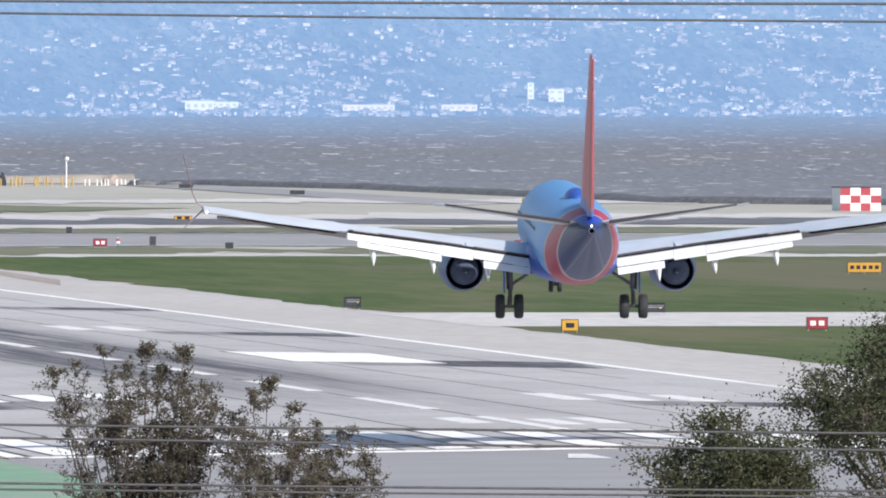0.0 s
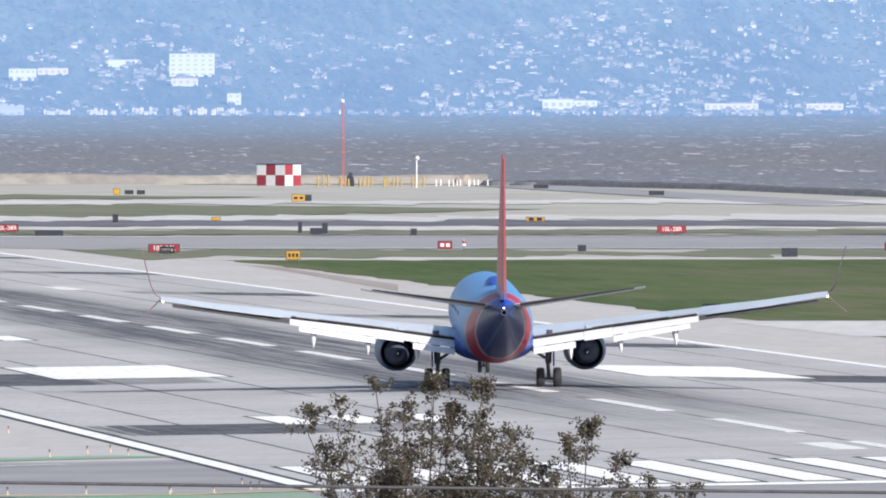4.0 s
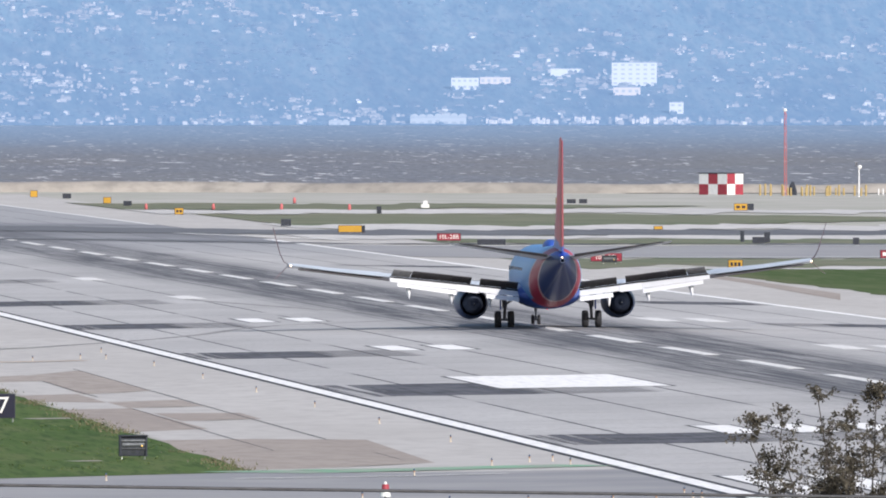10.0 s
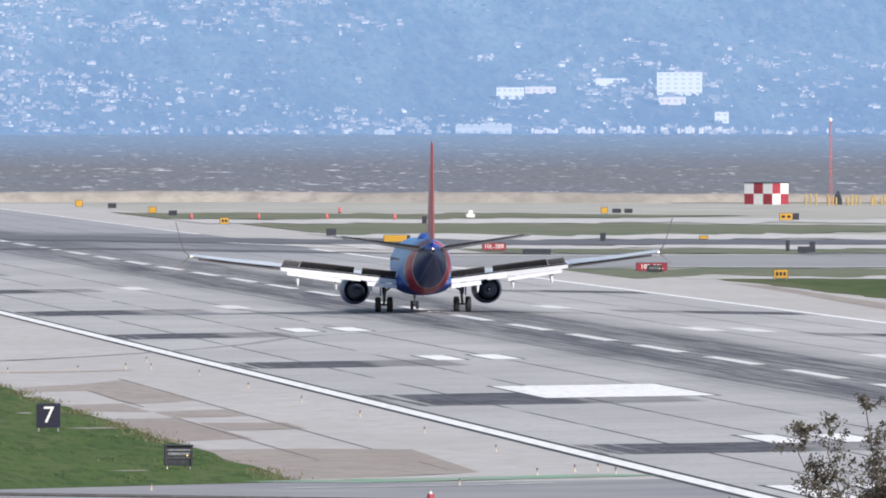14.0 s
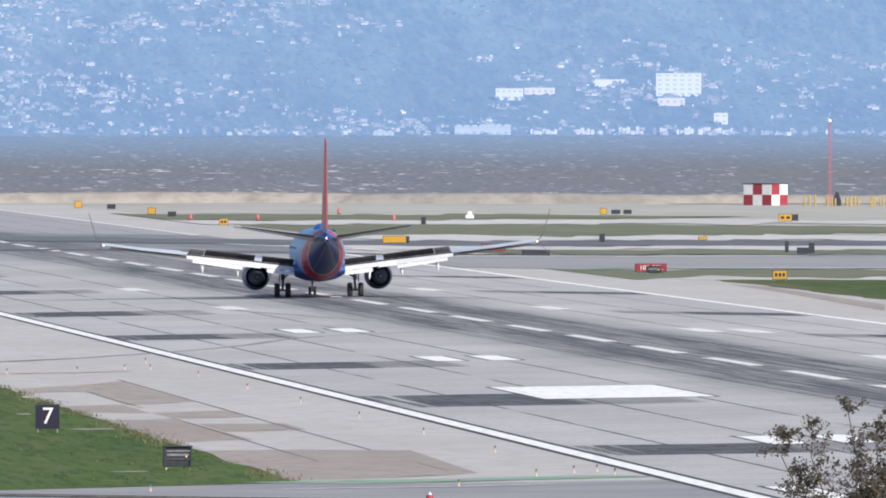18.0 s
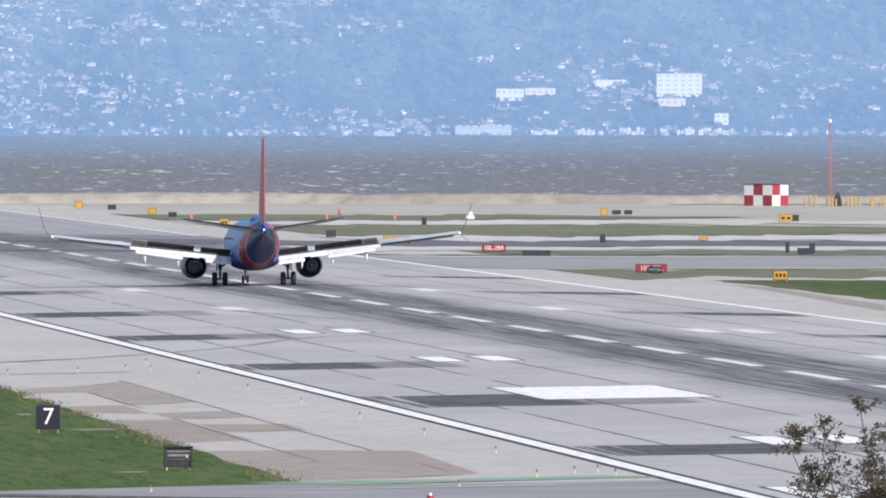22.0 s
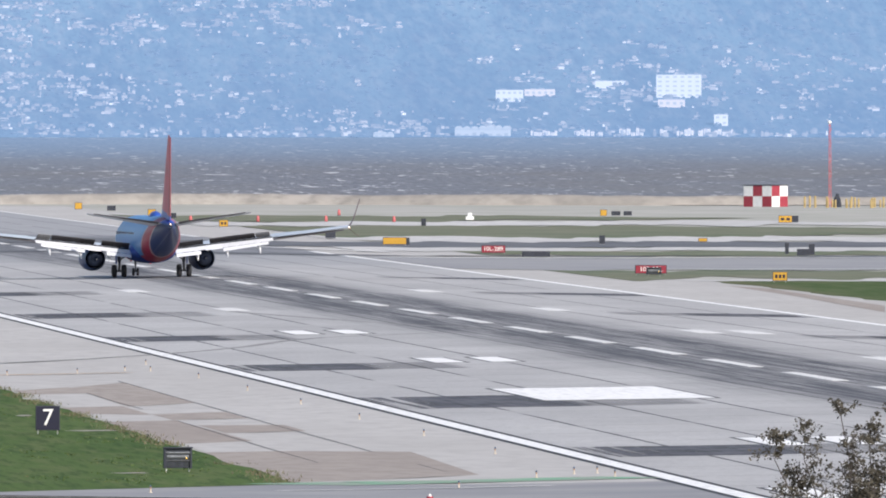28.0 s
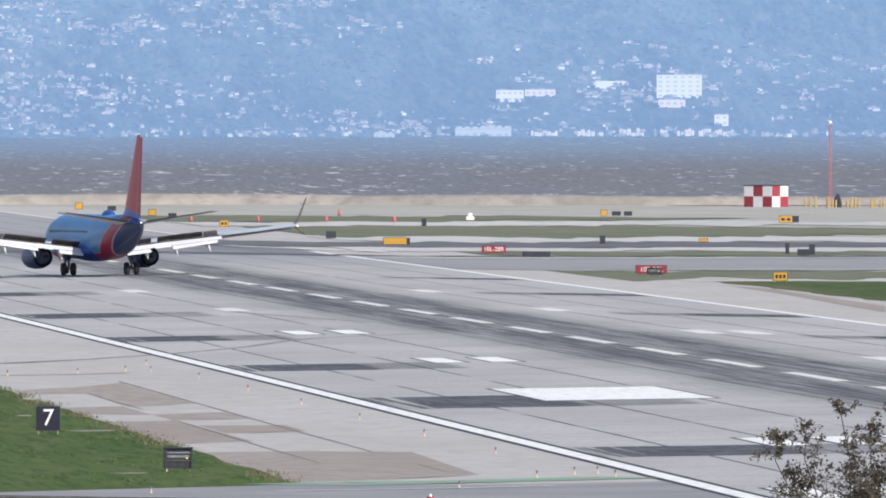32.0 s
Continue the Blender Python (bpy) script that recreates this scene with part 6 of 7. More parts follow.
def tree(x, y, top, spread, clumps, per, material, seed, label, size=0.17, leaf=0.085, crown_h=4.5, limbs=11, fall=0.5, reach=1.0):
    """Trunk, forked limbs, and a crown of loose leaf sprays along twigs, with gaps between them."""
    rnd = random.Random(seed)
    ground = gz(x)
    H = top - ground
    t = tagged(empty("tree", pose(x, y, ground)), label, "tree", "trees before the airfield")
    bm = bmesh.new()
    rod(bm, (0, 0, -0.1), (0.1, 0, H * 0.30), 0.22, 0.17, 12)
    rod(bm, (0.1, 0, H * 0.30), (0.0, 0.05, H * 0.5), 0.17, 0.12, 12)
    part("trunk", bm, MAT["bark"], t)
    sprays = []
    for k in range(limbs):
        a = 2 * math.pi * (k * 0.381966) + rnd.uniform(-0.4, 0.4)
        f = rnd.uniform(0.12, 1.0) ** 0.8
        p0 = Vector((0.02, 0.03, H * rnd.uniform(0.34, 0.5)))
        r = spread * f
        z1 = H - crown_h * (0.30 * f ** 1.8) - rnd.random() * fall
        p2 = Vector((r * math.cos(a), r * math.sin(a), z1))
        p1 = p0.lerp(p2, 0.55) + Vector((rnd.uniform(-0.2, 0.2), rnd.uniform(-0.2, 0.2), 0.1))
        wood = bmesh.new()
        rod(wood, p0, p1, 0.07, 0.04, 6)
        rod(wood, p1, p2, 0.04, 0.012, 6)
        for j in range(max(3, clumps // limbs)):
            u = rnd.uniform(0.35, 1.02) if rnd.random() < 0.35 else rnd.uniform(0.74, 1.03)
            q = p0.lerp(p1, u / 0.55) if u < 0.55 else p1.lerp(p2, min(1, (u - 0.55) / 0.45))
            d = Vector((rnd.gauss(0, 1), rnd.gauss(0, 1), rnd.gauss(0.45, 0.6))).normalized() * rnd.uniform(0.25, 0.95) * (0.6 + 0.25 * spread) * reach
            e = q + d
            if e.z > H:
                e.z = H - rnd.random() * 0.2
            rod(wood, q, e, 0.014, 0.004, 4)
            sprays.append((q, e))
        part("limb", wood, MAT["bark"], t)
    V, Fc = [], []
    for a, b in sprays:
        ax = b - a
        sz = size * rnd.uniform(0.55, 1.35)
        mid = a + ax * rnd.uniform(0.75, 1.0)
        for _ in range(int(per * rnd.uniform(0.5, 1.5))):
            if rnd.random() < 0.3:
                c = a + ax * rnd.uniform(0.3, 1.0) + Vector((rnd.gauss(0, 0.05), rnd.gauss(0, 0.05), rnd.gauss(0, 0.05)))
            else:
                c = mid + Vector((rnd.gauss(0, sz), rnd.gauss(0, sz), rnd.gauss(0, sz * 0.75)))
            d1 = Vector((rnd.gauss(0, 1), rnd.gauss(0, 1), rnd.gauss(-0.2, 0.8))).normalized()
            d2 = d1.cross(Vector((rnd.gauss(0, 1), rnd.gauss(0, 1), rnd.gauss(0, 1)))).normalized()
            L, W = leaf * rnd.uniform(0.7, 1.4), leaf * rnd.uniform(0.22, 0.4)
            i = len(V)
            V.extend([tuple(c - d1 * L / 2), tuple(c + d2 * W), tuple(c + d1 * L / 2), tuple(c - d2 * W)])
            Fc.append((i, i + 1, i + 2, i + 3))
    me = bpy.data.meshes.new("crown")
    me.from_pydata(V, [], Fc)
    me.materials.append(material)
    crown = new("crown", me)
    crown.parent = t
    return t


def sprig(V, Fc, rnd, a, b, count, leaf, loose):
    """Small pointed leaves along a twig from a to b, thicker towards its end."""
    ax = b - a
    for _ in range(count):
        c = a + ax * (rnd.random() ** 0.6 * 1.08) + Vector((rnd.gauss(0, loose), rnd.gauss(0, loose), rnd.gauss(0, loose)))
        d1 = (ax.normalized() * 0.6 + Vector((rnd.gauss(0, 0.8), rnd.gauss(0, 0.8), rnd.gauss(-0.1, 0.7)))).normalized()
        d2 = d1.cross(Vector((rnd.gauss(0, 1), rnd.gauss(0, 1), rnd.gauss(0, 1)))).normalized()
        L, W = leaf * rnd.uniform(0.7, 1.45), leaf * rnd.uniform(0.24, 0.42)
        i = len(V)
        V.extend([tuple(c - d1 * L / 2), tuple(c + d2 * W), tuple(c + d1 * L / 2), tuple(c - d2 * W)])
        Fc.append((i, i + 1, i + 2, i + 3))


def plumed_tree(x, y, heads, fill, spread, seed, label, material, leaf=0.062):
    """A windblown tree: stems that fork from the trunk, each ending in an uneven plume of leafy twigs.
    heads: the tallest plumes, as (aside, top, half width, density); fill: how many more stand below them."""
    rnd = random.Random(seed)
    ground = gz(x)
    top = max(h[1] for h in heads)
    t = tagged(empty("tree", pose(x, y, ground)), label, "tree", "trees before the airfield")
    H = top - ground
    bm = bmesh.new()
    rod(bm, (0, 0, -0.1), (0.12, 0, H * 0.28), 0.20, 0.15, 12)
    rod(bm, (0.12, 0, H * 0.28), (0.0, 0.05, H * 0.46), 0.15, 0.09, 12)
    part("trunk", bm, MAT["bark"], t)
    plumes = [(dx, rnd.uniform(-0.6, 0.6), z - ground, w, den) for dx, z, w, den in heads]
    for k in range(fill):
        u = rnd.uniform(-0.72, 1)
        low = 0.55 + 0.5 * abs(u) + 3.2 * rnd.random() ** 0.85
        plumes.append((u * spread * (1.0 if low < 2.4 else 0.8), rnd.uniform(-1.3, 1.3), H - low, rnd.uniform(0.28, 0.52), rnd.uniform(0.7, 1.4) * (0.6 if u < -0.25 else 1.0)))
    V, Fc = [], []
    for dx, dy, z, w, den in plumes:
        tall = w * rnd.uniform(2.2, 4.2)
        p0 = Vector((dx * 0.12, dy * 0.12, min(z - tall - 0.6, H * rnd.uniform(0.40, 0.52))))
        p1 = Vector((dx * 0.72 + rnd.uniform(-0.12, 0.12), dy * 0.7, p0.z + (z - tall - p0.z) * 0.72))
        p2 = Vector((dx - 0.12 * w, dy, z - tall * 0.75))
        p3 = Vector((dx + 0.10 * w, dy, z - 0.05))
        wood = bmesh.new()
        rod(wood, p0, p1, 0.026, 0.016, 6)
        rod(wood, p1, p2, 0.016, 0.010, 5)
        rod(wood, p2, p3, 0.010, 0.004, 5)
        for j in range(int(17 * den + 5)):
            f = rnd.random()
            q = p2.lerp(p3, f) if rnd.random() < 0.78 else p1.lerp(p2, rnd.uniform(0.2, 1.0))
            ang = rnd.uniform(0, 2 * math.pi)
            out = w * (1.3 - 0.75 * f) * rnd.uniform(0.25, 1.0) ** 1.4 * 1.7
            e = q + Vector((out * math.cos(ang), out * math.sin(ang), out * rnd.uniform(-0.1, 1.5)))
            e.z = min(e.z, z)
            rod(wood, q, e, 0.006, 0.003, 3)
            sprig(V, Fc, rnd, q + (e - q) * 0.25, e, int(rnd.uniform(16, 44) * min(1.2, den + 0.2)), leaf, 0.03 + 0.03 * rnd.random())
        part("limb", wood, MAT["twig"], t)
    me = bpy.data.meshes.new("crown")
    me.from_pydata(V, [], Fc)
    me.materials.append(material)
    crown = new("crown", me)
    crown.parent = t
    return t


MAT["twig"] = ground_mat("grey_twig_bark", (0.075, 0.062, 0.055), (0.105, 0.088, 0.078), (0.06, 0.05, 0.045), 2.0, 9.0, (1, 1, 0.3))
TREES = [
    plumed_tree(-64.45, -449.0, ((-0.75, 10.45, 0.18, 0.5), (-1.42, 10.05, 0.26, 0.7), (-1.98, 9.86, 0.27, 0.9), (-0.2, 10.18, 0.2, 0.8), (0.36, 10.47, 0.22, 1.4), (1.18, 10.44, 0.22, 1.2), (-0.62, 9.80, 0.42, 1.3),
                                (1.10, 9.88, 0.45, 1.3), (1.78, 9.50, 0.30, 1.0), (0.1, 9.55, 0.5, 1.3), (-1.55, 9.3, 0.35, 1.0), (0.62, 9.95, 0.26, 1.0)), 60, 2.1, 3, "wispy olive-brown tree with airy windblown crown", MAT["leaf_dry"]),
    plumed_tree(-61.45, -451.0, ((-0.3, 9.38, 0.24, 0.9), (0.12, 9.66, 0.27, 1.3), (0.62, 9.05, 0.3, 1.0), (-0.75, 8.85, 0.3, 0.9)), 46, 1.15, 8, "small olive-brown tree with thin windblown twigs", MAT["leaf_dry"]),
    plumed_tree(-59.75, -448.0, ((-0.2, 8.60, 0.28, 1.0), (0.55, 8.42, 0.28, 1.0), (1.1, 8.0, 0.3, 1.0), (-0.8, 8.3, 0.3, 1.1)), 48, 1.35, 12, "low bushy olive-brown tree with fine leaves", MAT["leaf_dry"]),
    tree(-49.8, -449.0, 8.75, 1.9, 330, 95, MAT["leaf_dark"], 17, "dense dark green tree with a rounded crown", 0.26, crown_h=4.0, limbs=16),
    tree(-44.6, -447.0, 11.2, 3.3, 520, 100, MAT["leaf_dark"], 25, "tall dense dark green tree with sunlit leaves", 0.28, crown_h=6.5, limbs=20),
]

MAT["cable"] = plain("weathered_cable", (0.075, 0.075, 0.08), 0.6, 0.2, 0.2)
CY = -480.0
for za, zb, r in ((9.02, 8.79, 0.028), (8.72, 8.40, 0.028), (7.68, 7.46, 0.028), (7.54, 7.33, 0.024), (18.72, 18.66, 0.03), (18.44, 18.25, 0.026)):
    bm = bmesh.new()
    slope = (zb - za) / 20.2
    prev = None
    for k in range(41):
        x = -111.05 + k * 2.24
        z = za + slope * (x + 70.2) + 0.00012 * (x + 60) ** 2
        ring = [bm.verts.new((x, CY + r * math.cos(w), z + r * math.sin(w))) for w in [2 * math.pi * j / 8 for j in range(8)]]
        if prev:
            for j in range(8):
                bm.faces.new((prev[j], prev[(j + 1) % 8], ring[(j + 1) % 8], ring[j]))
        prev = ring
    tagged(part("power_cable", bm, MAT["cable"], smooth=True), "dark overhead cable strung before the trees", "cable", "overhead cables")

# wooden poles that carry the cables, well to either side
MAT["pole_wood"] = ground_mat("weathered_pole_wood", (0.16, 0.13, 0.10), (0.21, 0.175, 0.14), (0.12, 0.10, 0.08), 1.5, 8.0, (1, 1, 0.2))
for x in (-111.0, -21.5):
    p = tagged(empty("utility_pole", pose(x, CY, gz(x))), "weathered wooden utility pole carrying dark cables", "pole", "utility poles")
    part("shaft", rod(bmesh.new(), (0, 0.2, -0.3), (0, 0.2, 20.6), 0.19, 0.13, 12), MAT["pole_wood"], p)
    for z in (19.0, 9.3, 8.0):
        part("crossarm", box(bmesh.new(), -0.07, 0.07, -0.5, 0.9, z, z + 0.14, 0.01), MAT["pole_wood"], p)
    part("bracket", box(bmesh.new(), -0.06, 0.06, -0.04, 0.2, 6.5, 20.0), MAT["strut"], p)

# a few longer tufts over the near lawn
rnd = random.Random(77)
V, Fc = [], []
for k in range(900):
    x, y = rnd.uniform(-64, -46.8), rnd.uniform(73, 380)
    if noise.noise((x * 0.3, y * 0.05, 6.6)) < 0.0:
        continue
    for _ in range(7):
        a, h = rnd.uniform(0, math.pi), rnd.uniform(0.03, 0.10)
        dx, dy = 0.05 * math.cos(a), 0.05 * math.sin(a)
        xx, yy = x + rnd.gauss(0, 0.18), y + rnd.gauss(0, 0.5)
        i = len(V)
        V.extend([(xx - dx, yy - dy, gz(xx, 0.02)), (xx + dx, yy + dy, gz(xx, 0.02)), (xx + rnd.uniform(-0.08, 0.08), yy + rnd.uniform(-0.08, 0.08), gz(xx, 0.02) + h)])
        Fc.append((i, i + 1, i + 2))
me = bpy.data.meshes.new("grass_tufts")
me.from_pydata(V, [], Fc)
me.materials.append(leaf_mat("tuft_blades", (0.060, 0.098, 0.030), (0.082, 0.120, 0.040), (0.15, 0.14, 0.07)))
tagged(new("grass_tufts", me), "tufts of green and dry grass beside the pavement", "grass", kind="stuff")


# dry fringe along the lawn's edge
rnd = random.Random(78)
V, Fc = [], []
for k in range(3600):
    y = rnd.uniform(73, 400)
    if noise.noise((y * 0.06, 1.0, 3.3)) < -0.15:
        continue
    x = -46.4 + 0.5 * (noise.noise((y * 0.05, -4.64, 1.1)) + 0.6 * noise.noise((y * 0.21, -4.64, 2.1))) + rnd.gauss(-0.3, 0.45)
    h = 0.03 + 0.19 * rnd.random() ** 2
    a = rnd.uniform(0, math.pi)
    dx, dy = 0.035 * math.cos(a), 0.035 * math.sin(a)
    i = len(V)
    V.extend([(x - dx, y - dy, gz(x, 0.02)), (x + dx, y + dy, gz(x, 0.02)), (x + rnd.uniform(-0.12, 0.12), y + rnd.uniform(-0.1, 0.1), gz(x, 0.02) + h)])
    Fc.append((i, i + 1, i + 2))
me = bpy.data.meshes.new("dry_grass_fringe")
me.from_pydata(V, [], Fc)
me.materials.append(leaf_mat("dry_blades", (0.10, 0.115, 0.05), (0.155, 0.135, 0.085), (0.07, 0.105, 0.035)))
tagged(new("dry_grass_fringe", me), "tan dry grass fringe along the lawn edge", "grass", kind="stuff")

# ---- concrete slabs of the touchdown zone, each a piece of the runway ----
slab_mesh = mesh_of(box(bmesh.new(), -3.005, 3.005, -11.36, 11.36, -0.006, 0.0), "slab", MAT["concrete"])
for row in range(30):
    for lane in range(10):
        lay("slab", slab_mesh, -27.45 + 6.1 * lane, 68.7 + 22.9 * row, 0.0155)

# ---- tyre smoke of the touchdown, in thin drifting veils ----
m = Nodes("thin_tyre_smoke", 1.0)
sx, sy, sz = m.xyz(m.coords())
edge = m.math("SQRT", m.math("ADD", m.math("MULTIPLY", sx, sx), m.math("MULTIPLY", sz, sz)))
soft_edge = m.math("SUBTRACT", 1.0, m.ramp(edge, 0.05, 0.97))
cloud = m.node("ShaderNodeVectorMath")
shift = m.node("ShaderNodeCombineXYZ")
m.put(shift.inputs[1], m.math("MULTIPLY", m.node("ShaderNodeObjectInfo").outputs["Random"], 30.0))
m.put(cloud.inputs[0], m.coords())
m.put(cloud.inputs[1], shift.outputs[0])
thin = m.math("MULTIPLY", m.math("MULTIPLY", m.ramp(m.noise(cloud.outputs[0], 1.3, 4), 0.22, 0.78), soft_edge), 0.30)
puff_d, puff_c, puff_a = m.node("ShaderNodeBsdfDiffuse"), m.node("ShaderNodeBsdfTransparent"), m.node("ShaderNodeMixShader")
puff_d.inputs["Color"].default_value = (0.215, 0.300, 0.440, 1)
m.put(puff_a.inputs[0], thin)
m.t.links.new(puff_c.outputs[0], puff_a.inputs[1])
m.t.links.new(puff_d.outputs[0], puff_a.inputs[2])
m.t.links.new(puff_a.outputs[0], m.out.inputs["Surface"])
MAT["smoke"] = m.mat
puff_meshes = []
for k in range(3):
    bm = bmesh.new()
    rim = [[bm.verts.new((r * math.cos(w), -0.35 * (1 - r * r) + 0.12 * noise.noise((r * 2 * math.cos(w), r * 2 * math.sin(w), 5.0 * k)), r * math.sin(w)))
            for w in [2 * math.pi * j / 20 for j in range(20)]] for r in (0.12, 0.4, 0.7, 1.0)]
    for a, b in zip(rim, rim[1:]):
        for j in range(20):
            bm.faces.new((a[j], a[(j + 1) % 20], b[(j + 1) % 20], b[j]))
    bm.faces.new(rim[0])
    bmesh.ops.recalc_face_normals(bm, faces=bm.faces)
    me = mesh_of(bm, "puff", MAT["smoke"])
    for p in me.polygons:
        p.use_smooth = True
    puff_meshes.append(me)
rnd = random.Random(44)
smoke = tagged(empty("tyre_smoke", pose(0, 0, 0)), "thin bluish tyre smoke drifting over the runway", "smoke")
PUFFS = []
for k in range(7):
    ob = shared("puff", puff_meshes[k % 3], smoke)
    r = rnd.uniform(2.0, 3.0)
    ob.scale = (r * 1.4, r, r * 0.95)
    PUFFS.append((ob, r, (k + 0.5) / 7, rnd.uniform(-1, 1), rnd.random()))

# ---- what moves ----
PLANE_ROWS = [
        (0, pose(-3.43, 14.00, 6.10, 2.40, 0.00, -3.40)),
        (0.5, pose(-3.25, 45.00, 4.92, 2.40, 0.60, -3.39)),
        (1, pose(-3.07, 76.00, 3.73, 2.40, 1.30, -3.37)),
        (1.5, pose(-2.83, 106.00, 2.82, 2.40, 1.60, -3.36)),
        (2, pose(-2.59, 135.00, 1.91, 2.50, 1.90, -3.24)),
        (2.5, pose(-2.30, 163.00, 1.15, 2.40, 1.20, -3.23)),
        (4.5, pose(-1.13, 281.05, -0.04, 1.50, -0.50, -3.22)),
        (5, pose(-1.15, 307.90, -0.04, 1.30, -0.50, -2.99)),
        (5.5, pose(-1.08, 333.75, -0.04, 1.10, -0.50, -2.81)),
        (6, pose(-0.95, 359.27, -0.04, 0.80, -0.50, -2.58)),
        (6.5, pose(-0.75, 384.59, -0.04, 0.45, -0.50, -2.40)),
        (7, pose(-0.69, 409.81, -0.04, 0.10, -0.50, -2.17)),
        (7.5, pose(-0.44, 434.99, -0.04, 0.00, -0.50, -1.75)),
        (8, pose(-0.21, 460.45, -0.04, 0.00, -0.50, -1.37)),
        (8.5, pose(-0.00, 486.06, -0.04, 0.00, -0.50, -1.24)),
        (9, pose(0.14, 511.61, -0.04, 0.00, -0.50, -1.17)),
        (9.5, pose(0.30, 536.69, -0.04, 0.00, -0.50, -1.12)),
        (10, pose(0.45, 561.00, -0.04, 0.00, -0.50, -1.02)),
        (10.5, pose(0.52, 584.36, -0.04, 0.00, -0.50, -0.87)),
        (11, pose(0.50, 606.60, -0.04, 0.00, -0.50, -0.73)),
        (11.5, pose(0.32, 627.80, -0.04, 0.00, -0.50, -0.69)),
        (12, pose(0.10, 648.12, -0.04, 0.00, -0.50, -0.74)),
        (12.5, pose(-0.08, 667.67, -0.04, 0.00, -0.50, -0.83)),
        (13, pose(-0.30, 686.58, -0.04, 0.00, -0.50, -0.90)),
        (13.5, pose(-0.52, 704.77, -0.04, 0.00, -0.50, -1.02)),
        (14, pose(-0.72, 722.31, -0.04, 0.00, -0.50, -1.23)),
        (14.5, pose(-0.94, 739.39, -0.04, 0.00, -0.50, -1.46)),
        (16.5, pose(-1.21, 800.02, -0.04, 0.00, -0.50, -1.01)),
        (17, pose(-1.28, 815.08, -0.04, 0.00, -0.50, -1.02)),
        (17.5, pose(-1.26, 830.09, -0.04, 0.00, -0.50, -1.14)),
        (18, pose(-1.25, 845.08, -0.04, 0.00, -0.50, -1.35)),
        (18.5, pose(-1.21, 859.97, -0.04, 0.00, -0.50, -1.54)),
        (19, pose(-1.13, 874.66, -0.04, 0.00, -0.50, -1.71)),
        (19.5, pose(-1.00, 888.94, -0.04, 0.00, -0.50, -1.71)),
        (20, pose(-0.76, 902.69, -0.04, 0.00, -0.50, -1.48)),
        (20.5, pose(-0.60, 915.94, -0.04, 0.00, -0.50, -1.12)),
        (21, pose(-0.51, 928.66, -0.04, 0.00, -0.50, -0.79)),
        (21.5, pose(-0.51, 940.84, -0.04, 0.00, -0.50, -0.56)),
        (22, pose(-0.59, 952.54, -0.04, 0.00, -0.50, -0.40)),
        (22.5, pose(-0.65, 963.83, -0.04, 0.00, -0.50, -0.24)),
        (23, pose(-0.74, 974.73, -0.04, 0.00, -0.50, 0.03)),
        (23.5, pose(-0.85, 985.16, -0.04, 0.00, -0.50, 0.40)),
        (24, pose(-1.07, 995.05, -0.04, 0.00, -0.50, 0.85)),
        (24.5, pose(-1.32, 1004.31, -0.04, 0.00, -0.50, 1.40)),
        (25, pose(-1.66, 1012.99, -0.04, 0.00, -0.50, 1.97)),
        (25.5, pose(-2.03, 1021.07, -0.04, 0.00, -0.50, 2.54)),
        (27.5, pose(-4.22, 1039.55, -0.04, 0.00, -0.50, 2.55)),
        (28, pose(-4.64, 1043.28, -0.04, 0.00, -0.50, 2.41)),
        (28.5, pose(-5.10, 1046.88, -0.04, 0.00, -0.50, 2.25)),
        (29, pose(-5.49, 1050.28, -0.04, 0.00, -0.50, 2.16)),
        (29.5, pose(-5.89, 1053.53, -0.04, 0.00, -0.50, 2.21)),
        (30, pose(-6.29, 1056.60, -0.04, 0.00, -0.50, 2.57)),
        (30.5, pose(-6.70, 1059.43, -0.04, 0.00, -0.50, 3.46)),
        (31, pose(-7.12, 1062.05, -0.04, 0.00, -0.50, 4.83)),
        (31.5, pose(-7.63, 1064.52, -0.04, 0.00, -0.50, 6.67)),
        (32, pose(-8.10, 1066.88, -0.04, 0.00, -0.50, 8.83)),
]


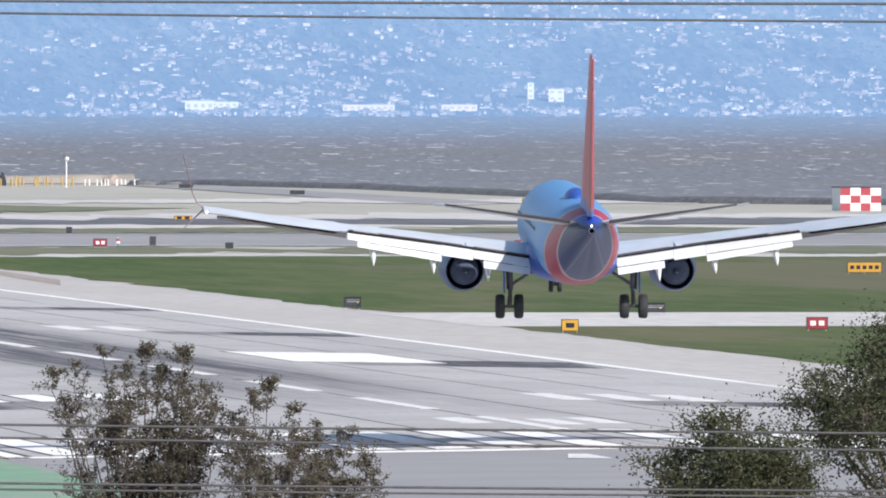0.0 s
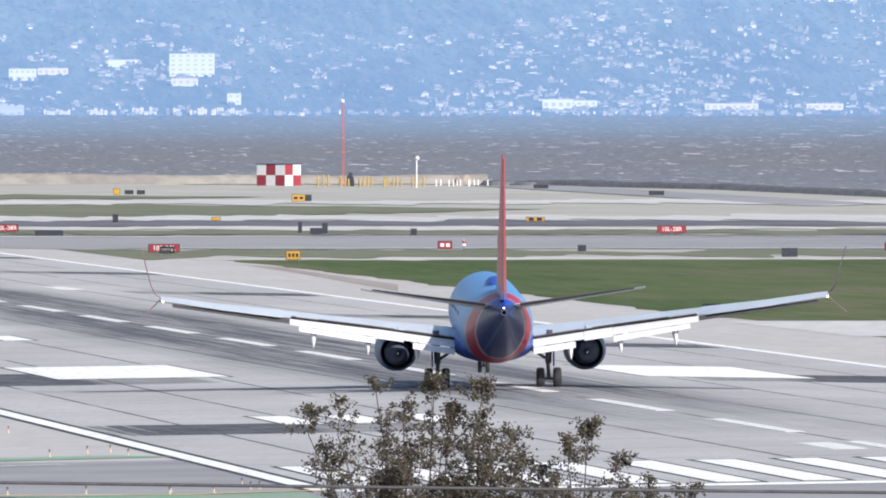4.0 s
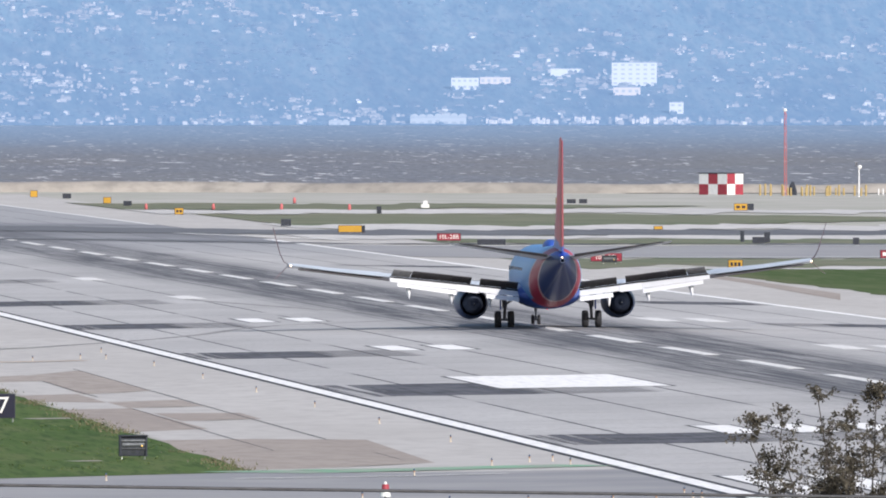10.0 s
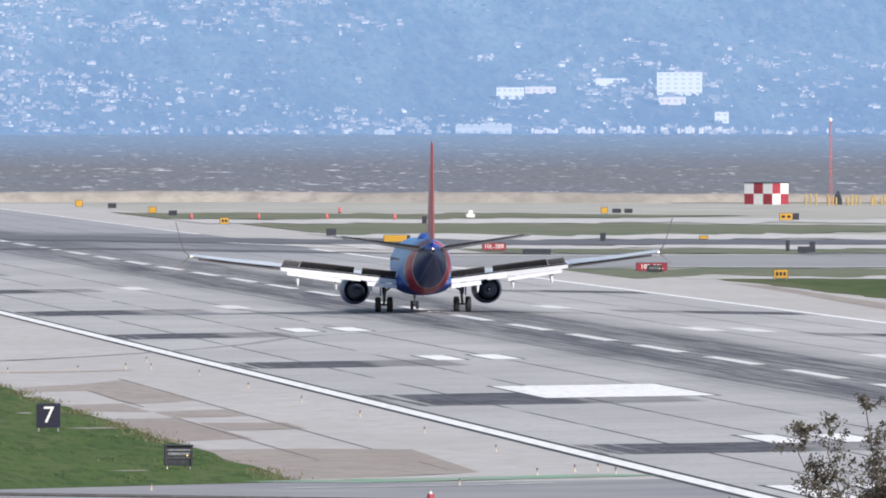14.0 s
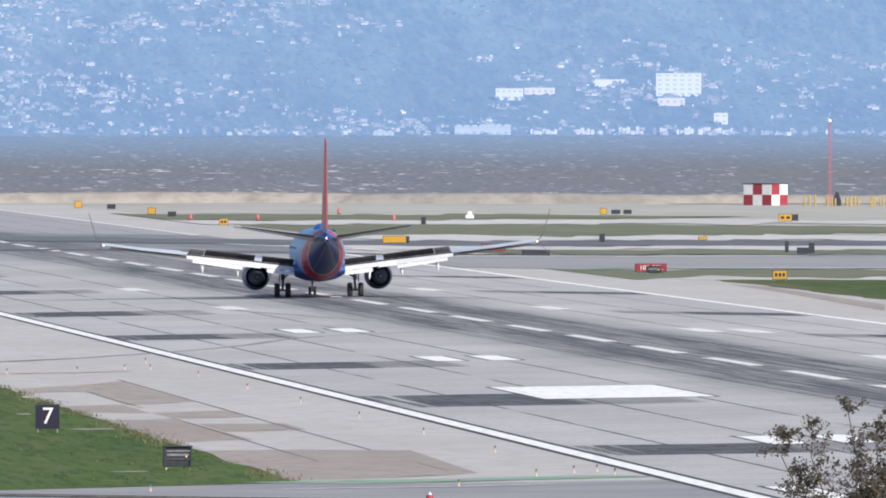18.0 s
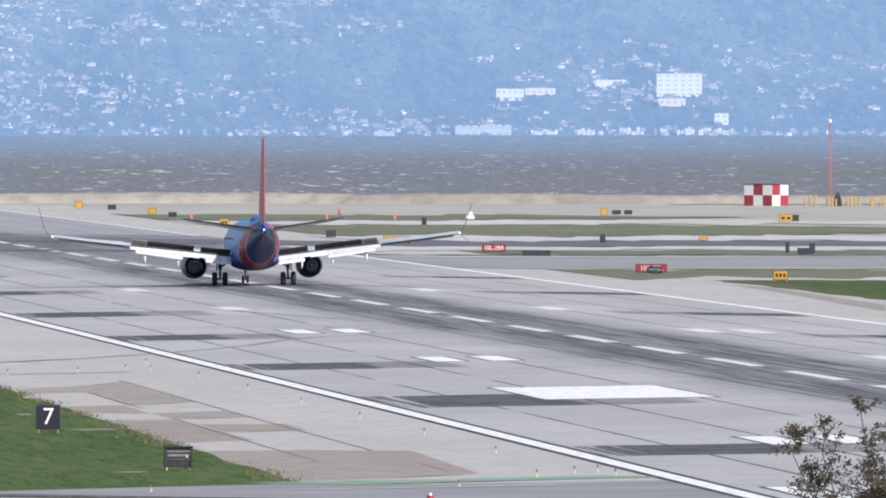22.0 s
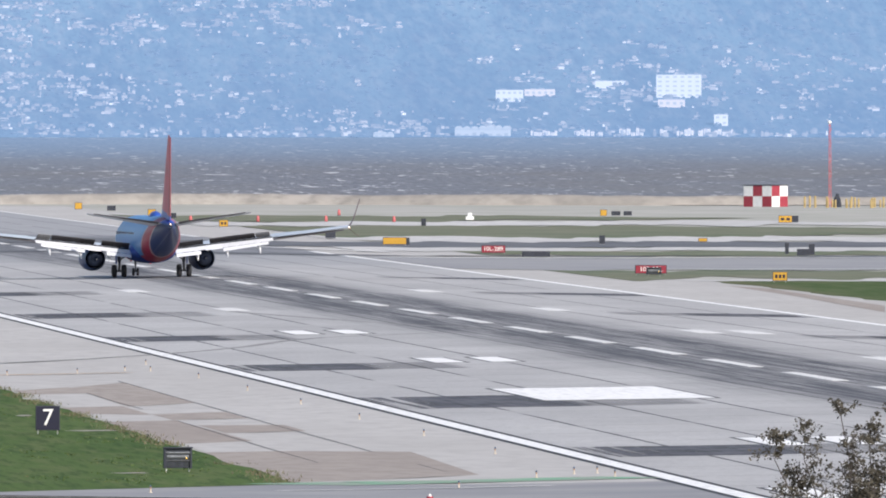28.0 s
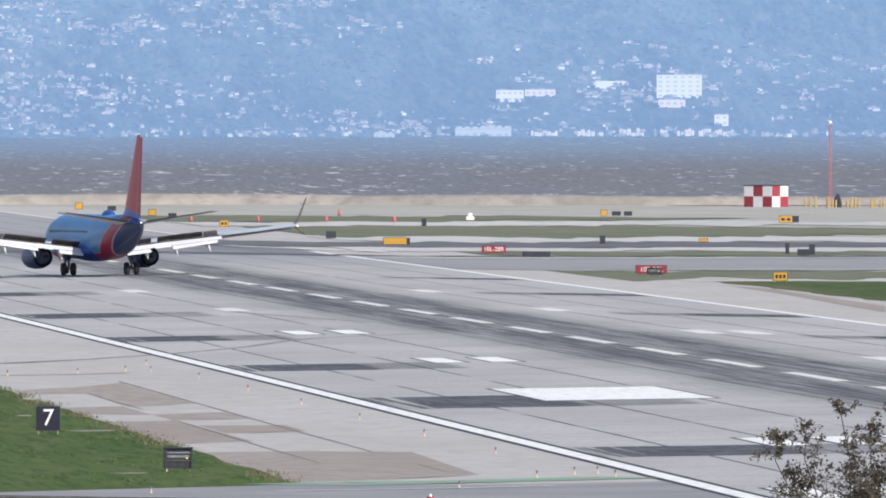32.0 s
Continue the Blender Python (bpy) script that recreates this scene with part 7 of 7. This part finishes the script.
def motions():
    walk(plane, PLANE_ROWS)
    # spoilers lie flat in the air and stand up once the wheels are down
    for sp, x, y, z, ry, rz in spoilers:
        walk(sp, [(0, pose(x, y, z, 0, ry, rz)), (4.5, pose(x, y, z, 0, ry, rz)), (4.75, pose(x, y, z, -19, ry, rz)), (5.0, pose(x, y, z, -38, ry, rz)), (32, pose(x, y, z, -38, ry, rz))])
    # the main legs hang at full stretch until the weight comes on them
    for leg in legs:
        walk(leg, [(0, pose(0, 0, -0.40)), (3.2, pose(0, 0, -0.40)), (4.3, pose(0, 0, -0.08)), (5.2, pose(0, 0, 0)), (32, pose(0, 0, 0))])
    # the wings bend up in the air and settle as they lose their lift
    for ob, sd in flexing:
        def bent(deg):
            return Matrix.Translation((sd * 1.88, 0, 2.45)) @ pose(0, 0, 0, 0, -sd * deg, 0) @ Matrix.Translation((-sd * 1.88, 0, -2.45))
        walk(ob, [(0, bent(1.8)), (4.2, bent(1.5)), (5.2, bent(0.5)), (7.0, bent(0.0)), (32, bent(0.0))])
    # smoke veils rise through the runway where the tyres touch, hang, then sink under it to look thinned out
    for n, (ob, r, u, j, k) in enumerate(PUFFS):
        t0 = 3.7 + 1.5 * u
        y0, x0 = 238 + 44 * u, -5.6 + 6.6 * ((0.2 + n * 0.381966) % 1.0) + 0.5 * j
        up = 0.35 * r + 2.0 * k
        below = pose(x0, y0, -1.3 * r - 0.5)
        walk(ob, [(0, below), (t0 - 0.3, below), (t0 + 0.35, pose(x0 + 0.2, y0 + 3, 0.3 * r)), (t0 + 1.4, pose(x0 + 0.5 + 0.5 * j, y0 + 8, up, 0, 10 * j, 6 * j)),
                  (t0 + 2.6, pose(x0 + 0.8 + 1.2 * j, y0 + 14, up + 0.5 * k, 0, 20 * j, 20 * j)), (t0 + 3.6, pose(x0 + 0.8 + 2.0 * j, y0 + 18, up - 0.45 * r, 0, 25 * j, 35 * j)),
                  (t0 + 5.0, pose(x0 + 0.6 + 2.4 * j, y0 + 20, -1.3 * r - 0.5, 0, 25 * j, 40 * j)), (32, pose(x0, y0 + 20, -1.3 * r - 0.6, 0, 25 * j, 40 * j))])
    # gusts push the trees over and let them swing back
    gusts = ((0, 0.0), (1, 0.05), (2, 0.0), (4.6, 0.1), (6, 0.0), (8, 0.12), (9, -0.05), (10, 0.1), (11.2, 0.25), (12.4, 0.12), (13, -0.62), (13.6, -0.05), (14.2, 0.12), (15.4, 0.1), (16.6, 0.6), (17.4, 0.45), (18.2, -0.25), (19, -0.05),
             (20, 0.02), (21, 0.1), (22, 0.1), (23, 0.15), (24, 0.02), (25.4, 0.1), (26.6, 0.0), (28, -0.3), (29, -0.1), (30, 0.1), (31, -0.05), (32, -0.25))
    for n, t in enumerate(TREES):
        m0 = t.matrix_basis.copy()
        rows = []
        for s, aside in gusts:
            a = math.degrees(math.atan(aside / 10.5)) * (1.0, 0.9, 0.7, 0.25, 0.25)[n] + 0.25 * math.sin(s * 1.9 + n)
            rows.append((s, m0 @ pose(0, 0, 0, 0.3 * math.sin(s * 1.3 + n), a, 0)))
        walk(t, rows)


motions()
